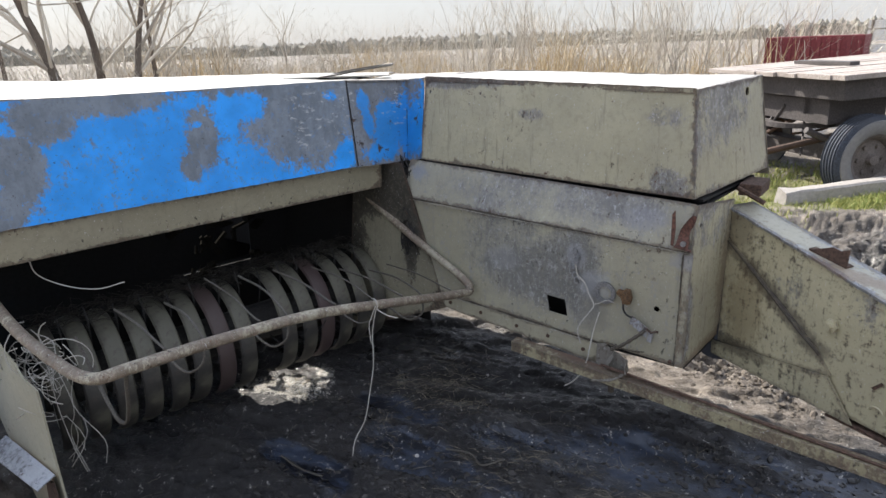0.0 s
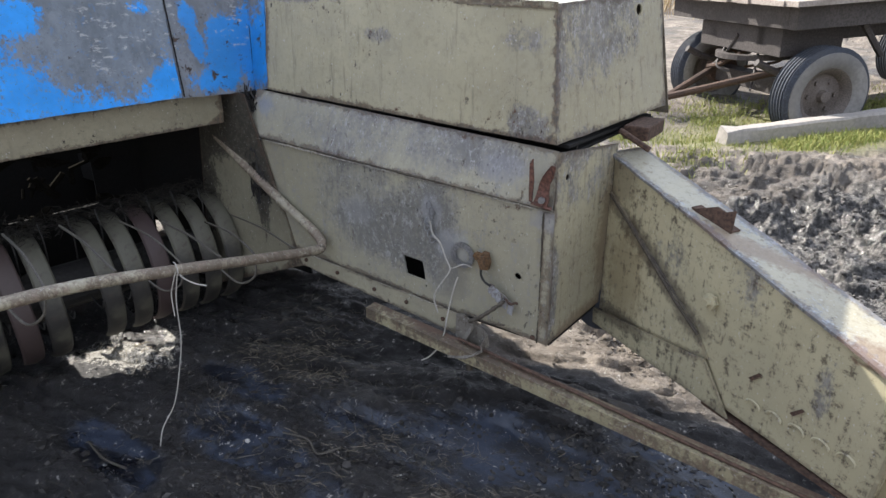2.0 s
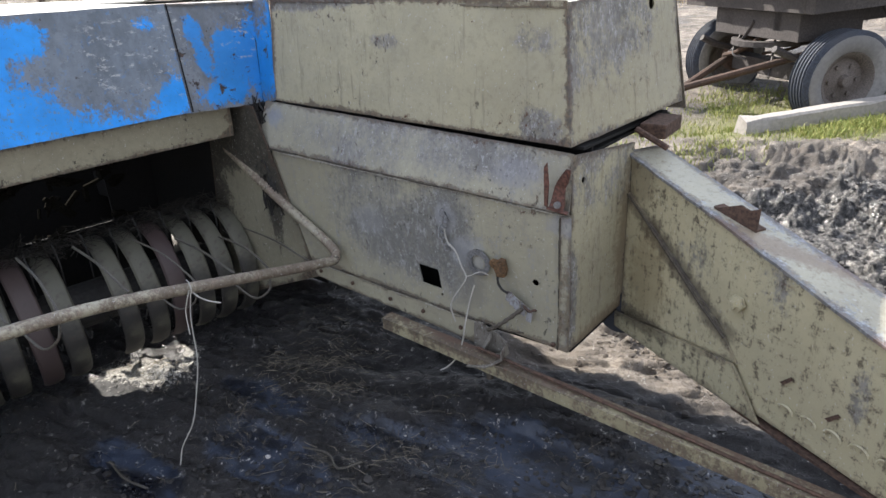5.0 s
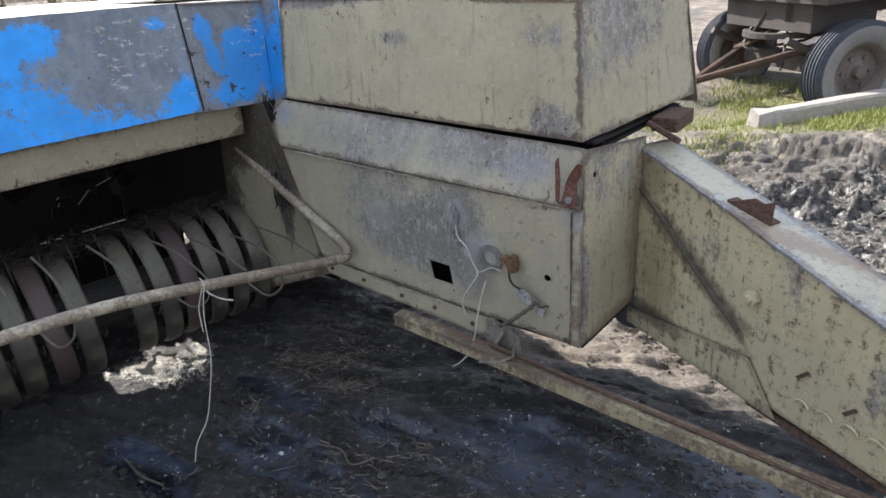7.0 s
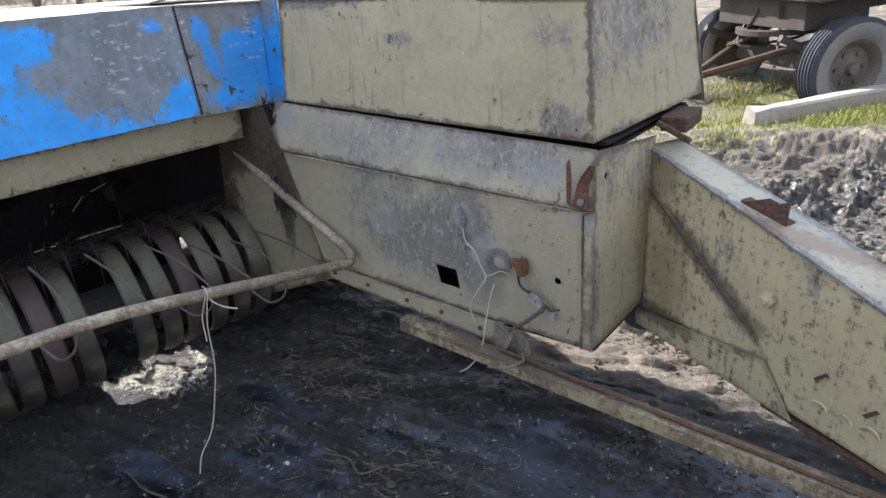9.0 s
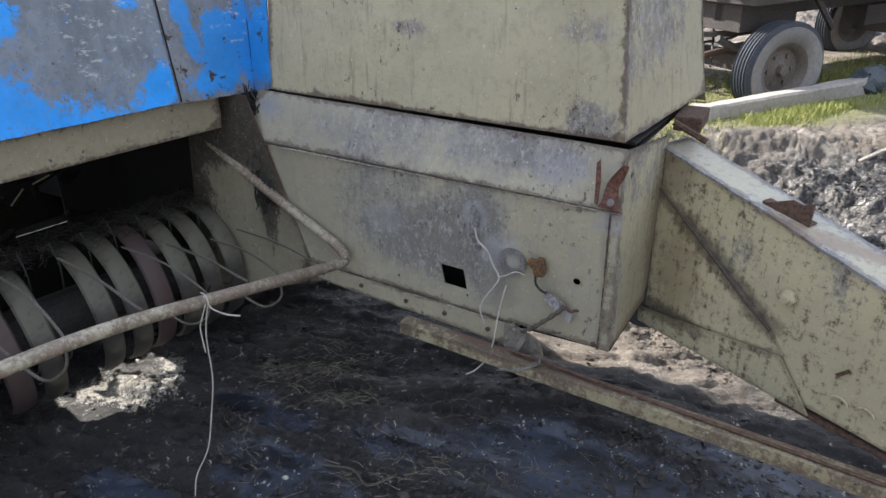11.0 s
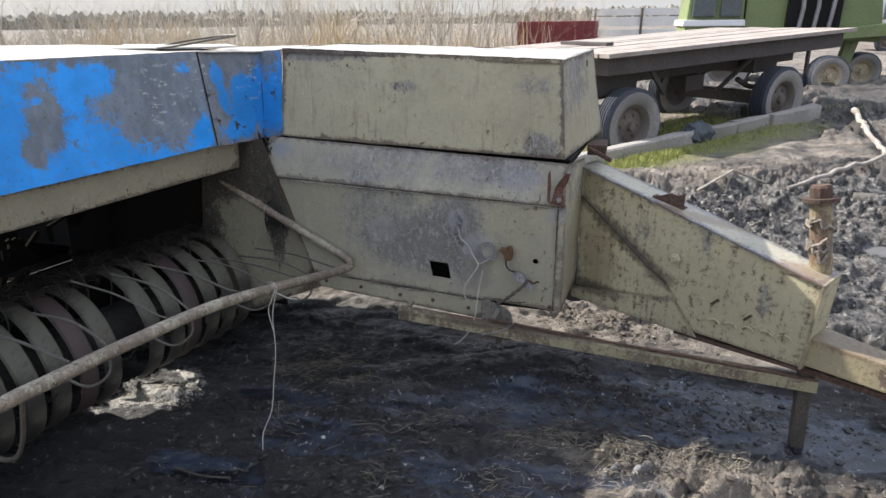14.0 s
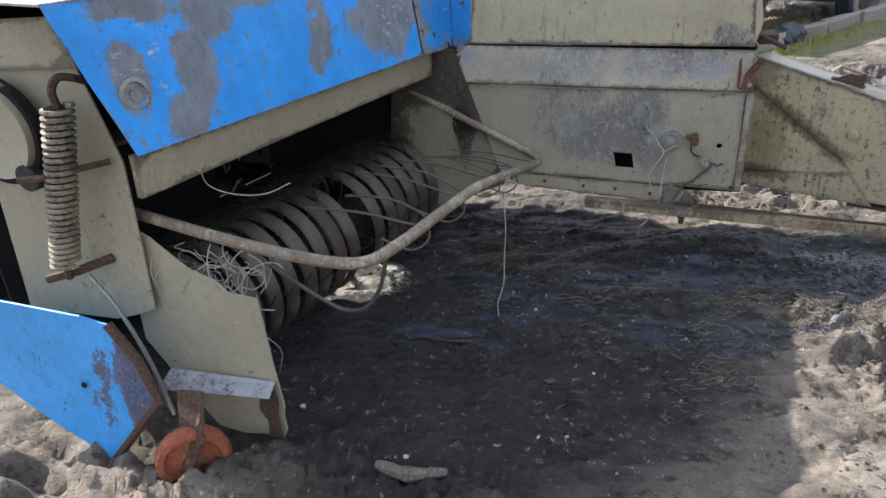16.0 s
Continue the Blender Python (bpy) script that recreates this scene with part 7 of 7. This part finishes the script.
container = thing("red_container", (-2.2, 19.0, 0.2), "dull red metal container behind dry reeds", "container")
bm = bmesh.new()
block(bm, (-3.35, 18.0, 0.1), (-0.98, 19.9, 1.66), None, 0.03)
cbody = part("body", bm, red_paint, container)
for k in range(10):
    bm = bmesh.new()
    block(bm, (-3.25 + k * 0.235, 17.955, 0.2), (-3.15 + k * 0.235, 18.0, 1.60), None, 0.01)
    part("rib", bm, red_paint, cbody)
fence = thing("board_fence", (2.4, 26.6, 0.3), "pale weathered board fence with dark posts", "fence")
rng = random.Random(9)
for k in range(5):
    bm = bmesh.new()
    block(bm, (-0.4, 26.5, 0.35 + k * 0.42), (6.2, 26.54, 0.35 + k * 0.42 + rng.uniform(0.28, 0.38)), None, 0.004)
    part("board", bm, pale_boards, fence)
for k in range(4):
    x = -0.3 + k * 1.9 + rng.uniform(-0.1, 0.1)
    part("post", tube([(x, 26.42, 0.2), (x + rng.uniform(-0.05, 0.05), 26.42, 2.5 + rng.uniform(-0.2, 0.3))], 0.05, 7), bark, fence)
shed = thing("brick_shed", (20.0, 33.0, 0.4), "brown brick shed with a wooden gate at the yard end", "shed")
bm = bmesh.new()
block(bm, (16.6, 31.5, 0.2), (26.0, 38.0, 4.6), None, 0.03)
part("wall", bm, brick_brown, shed)
bm = bmesh.new()
block(bm, (18.2, 31.42, 0.4), (20.8, 31.52, 3.4), None, 0.02)
part("gate", bm, plain("brown_gate", (0.2, 0.1, 0.065), 0.8, 0.3, 3), shed)
bm = bmesh.new()
hexa(bm, [(16.2, 31.1, 4.6), (26.4, 31.1, 4.6), (26.4, 38.4, 4.6), (16.2, 38.4, 4.6)], [(16.2, 34.5, 6.2), (26.4, 34.5, 6.2), (26.4, 35.0, 6.2), (16.2, 35.0, 6.2)])
part("roof", bm, pale_boards, shed)
rng = random.Random(15)
pv, pf = [], []
for k in range(260):
    x, y = rng.uniform(16.2, 19.5), rng.uniform(28.5, 30.5)
    clod((x, y, 0.5 + rng.uniform(0, 0.25)), rng.uniform(0.05, 0.16), rng, pv, pf)
lone("rubble", (pv, pf), pale_boards, "low heap of pale rubble by the shed", "rubble", kind="stuff")


# ---- reeds, bushes, trees, far forest ----
def polar(cx, cy, az, d):
    return cx + d * math.cos(az), cy + d * math.sin(az)


rng = random.Random(44)
rv, rf = [], []
for k in range(9000):
    az = rng.uniform(radians(72), radians(153))
    d = rng.uniform(17, 27) if az < radians(118) else rng.uniform(24, 40)
    x, y = polar(0.3, -2.5, az, d)
    if -5.5 < x < 7 and 25.5 < y < 30:
        y -= 3.5
    if x > 0.2 or (x > -4.6 and rng.random() < 0.8):
        continue
    h = rng.uniform(0.5, 1.7) * (1.0 + 0.35 * math.sin(az * 23) + 0.2 * math.sin(az * 61))
    z = 0.3
    a, w = rng.uniform(0, 3.14), rng.uniform(0.006, 0.017) * d / 22
    u = V((math.cos(a) * w, math.sin(a) * w, 0))
    lean = V((rng.gauss(0, 0.32), rng.gauss(0, 0.32), 0)) * h
    b, q = len(rv), V((x, y, z))
    rv += [q - u, q + u, q + lean * 0.4 + V((0, 0, h * 0.6)) + u * 0.7, q + lean * 0.4 + V((0, 0, h * 0.6)) - u * 0.7, q + lean + V((0, 0, h)), ]
    rf += [(b, b + 1, b + 2, b + 3), (b + 3, b + 2, b + 4)]
lone("dry_reeds", (rv, rf), dry_reed, "tall dry reeds and grass along the yard edge", "reeds", kind="stuff")


def grow(verts, faces, p, d, length, r, depth, rng, spread=0.55, sides=6):
    n = 4
    pts, rad = [p], [r]
    for i in range(n):
        d = (d + V((rng.gauss(0, 0.12), rng.gauss(0, 0.12), rng.gauss(0.03, 0.06)))).normalized()
        p = p + d * length / n
        pts.append(p)
        rad.append(r * (1 - 0.45 * (i + 1) / n))
    tube(pts, rad, sides if depth > 1 else 3, False, verts, faces)
    if depth <= 0:
        return
    for k in range(rng.randint(2, 4) if depth > 1 else rng.randint(3, 5)):
        i = rng.randint(2, n)
        side = V((rng.gauss(0, 1), rng.gauss(0, 1), rng.gauss(0.25, 0.5))).normalized()
        grow(verts, faces, pts[i], (d * (1 - spread) + side * spread).normalized(), length * rng.uniform(0.45, 0.75), rad[i] * rng.uniform(0.4, 0.65), depth - 1, rng, spread, sides)


def bare_tree(x, y, height, girth, seed, lean=(0, 0)):
    rng = random.Random(seed)
    ob = thing("bare_tree", (x, y, 0.3), "leafless grey tree with thin branches at the yard edge", "tree", group="bare trees")
    tv, tf, bv, bf = [], [], [], []
    p, d = V((x, y, 0.25)), V((lean[0], lean[1], 1)).normalized()
    pts, rad = [p], [girth]
    for i in range(6):
        d = (d + V((rng.gauss(0, 0.07), rng.gauss(0, 0.07), 0.05))).normalized()
        p = p + d * height * 0.5 / 6
        pts.append(p)
        rad.append(girth * (1 - 0.09 * (i + 1)))
    tube(pts, rad, 8, True, tv, tf)
    for k in range(9):
        i = rng.randint(2, 6)
        side = V((rng.gauss(0, 1), rng.gauss(0, 1), rng.gauss(0.6, 0.4))).normalized()
        grow(bv, bf, pts[i], (d * 0.55 + side * 0.6).normalized(), height * rng.uniform(0.25, 0.5), rad[i] * rng.uniform(0.35, 0.7), 4, rng)
    part("trunk", (tv, tf), bark, ob, smooth=True)
    part("crown", (bv, bf), twig_mat, ob, "fine bare twigs")
    return ob


def ray_at(dx, dy, d):
    return 0.59 + dx * d, -2.47 + dy * d


for dx, dy, d, h, g, s, ln in ((-0.905, 0.425, 22, 8.5, 0.17, 1, (-0.1, -0.25)), (-0.884, 0.466, 23, 8.0, 0.15, 2, (0, -0.05)), (-0.866, 0.499, 22, 7.5, 0.13, 3, (0, 0.1)), (-0.93, 0.37, 26, 7.0, 0.09, 4, (0, -0.1)), (-0.855, 0.52, 24, 7.0, 0.10, 5, (0.1, 0.35)), (-0.74, 0.67, 40, 5.0, 0.07, 6, (0, 0))):
    x, y = ray_at(dx, dy, d)
    bare_tree(x, y, h, g, s, ln)


def bush(dx, dy, d, height, stems, seed, spread=0.6):
    rng = random.Random(seed)
    x, y = ray_at(dx, dy, d)
    v, fc = [], []
    for k in range(stems):
        a = rng.uniform(0, 6.28)
        p = V((x + rng.gauss(0, spread), y + rng.gauss(0, spread * 0.5), 0.3))
        grow(v, fc, p, V((math.cos(a) * 0.25, math.sin(a) * 0.25, 1)).normalized(), height * rng.uniform(0.5, 0.8), 0.02 * d / 22, 3, rng, 0.35, 4)
    lone("willow_bush", (v, fc), twig_mat, "leafless thin-stemmed willow bush", "bush", group="willow bushes")


for i, (dx, dy, d, h, n) in enumerate(((-0.47, 0.88, 25, 3.4, 20), (-0.29, 0.957, 24, 3.6, 22), (-0.50, 0.866, 24, 3.0, 16), (-0.44, 0.898, 22, 2.7, 14), (-0.53, 0.848, 26, 3.0, 12), (-0.32, 0.947, 22, 3.0, 16), (-0.26, 0.966, 22, 3.2, 18), (-0.21, 0.978, 21, 3.0, 14), (-0.15, 0.989, 22, 3.2, 12), (-0.62, 0.785, 30, 2.4, 10), (-0.69, 0.724, 30, 2.6, 10), (-0.80, 0.60, 26, 3.0, 18), (-0.84, 0.54, 25, 3.4, 18), (-0.88, 0.47, 25, 3.2, 18), (-0.38, 0.925, 24, 2.4, 12), (-0.08, 0.997, 22, 2.6, 8))):
    bush(dx, dy, d, h, n, 60 + i)

# low thicket of pale twigs along the far edge of the meadow
rng = random.Random(52)
kv, kf = [], []
for k in range(1700):
    az = rng.uniform(radians(86), radians(166))
    d = rng.uniform(20, 34)
    x, y = polar(0.3, -2.5, az, d)
    if x > 0.0 or (-5.0 < x < 0.0 and y > 25.5):
        continue
    a = rng.uniform(0, 6.28)
    grow(kv, kf, V((x, y, 0.25)), V((math.cos(a) * 0.5, math.sin(a) * 0.5, 1)).normalized(), rng.uniform(0.8, 1.9), 0.011 * d / 22, 2, rng, 0.5, 3)
lone("thicket", (kv, kf), twig_mat, "low pale thicket of bare twigs behind the machines", "thicket", kind="stuff")

fv, ff = [], []
rng = random.Random(77)
for row in range(3):
    for k in range(520):
        az = radians(-20 + 220 * k / 520) + rng.uniform(-0.003, 0.003)
        d = 330 + row * 40 + rng.uniform(-10, 10)
        x, y = polar(0, 0, az, d)
        h = rng.uniform(4.5, 7) + row * 1.0 + 1.5 * math.sin(az * 9 + row)
        w = rng.uniform(2.0, 3.4)
        b = len(fv)
        for j in range(6):
            t = j * math.pi / 3
            fv += [V((x + w * math.cos(t), y + w * math.sin(t), -1)), V((x + w * 0.9 * math.cos(t + 0.4), y + w * 0.9 * math.sin(t + 0.4), h * rng.uniform(0.55, 0.8)))]
        fv.append(V((x, y, h)))
        for j in range(6):
            a, c = b + 2 * j, b + 2 * ((j + 1) % 6)
            ff += [(a, c, c + 1, a + 1), (a + 1, c + 1, b + 12)]
lone("far_forest", (fv, ff), forest_mat, "far dull brown forest edge on the horizon", "forest", kind="stuff")

# the far yard lies turned a little against the machine
FAR = Matrix.Translation((0.3, -2.6, -0.2)) @ Matrix.Rotation(radians(2.4), 4, "Z") @ Matrix.Translation((-0.3, 2.6, 0))
for ob in bpy.data.objects:
    if ob not in NEAR and not ob.parent and ob.name.split(".")[0] not in ("grass", "red_container", "dead_branch", "log", "stick"):
        ob.matrix_basis = FAR @ ob.matrix_basis
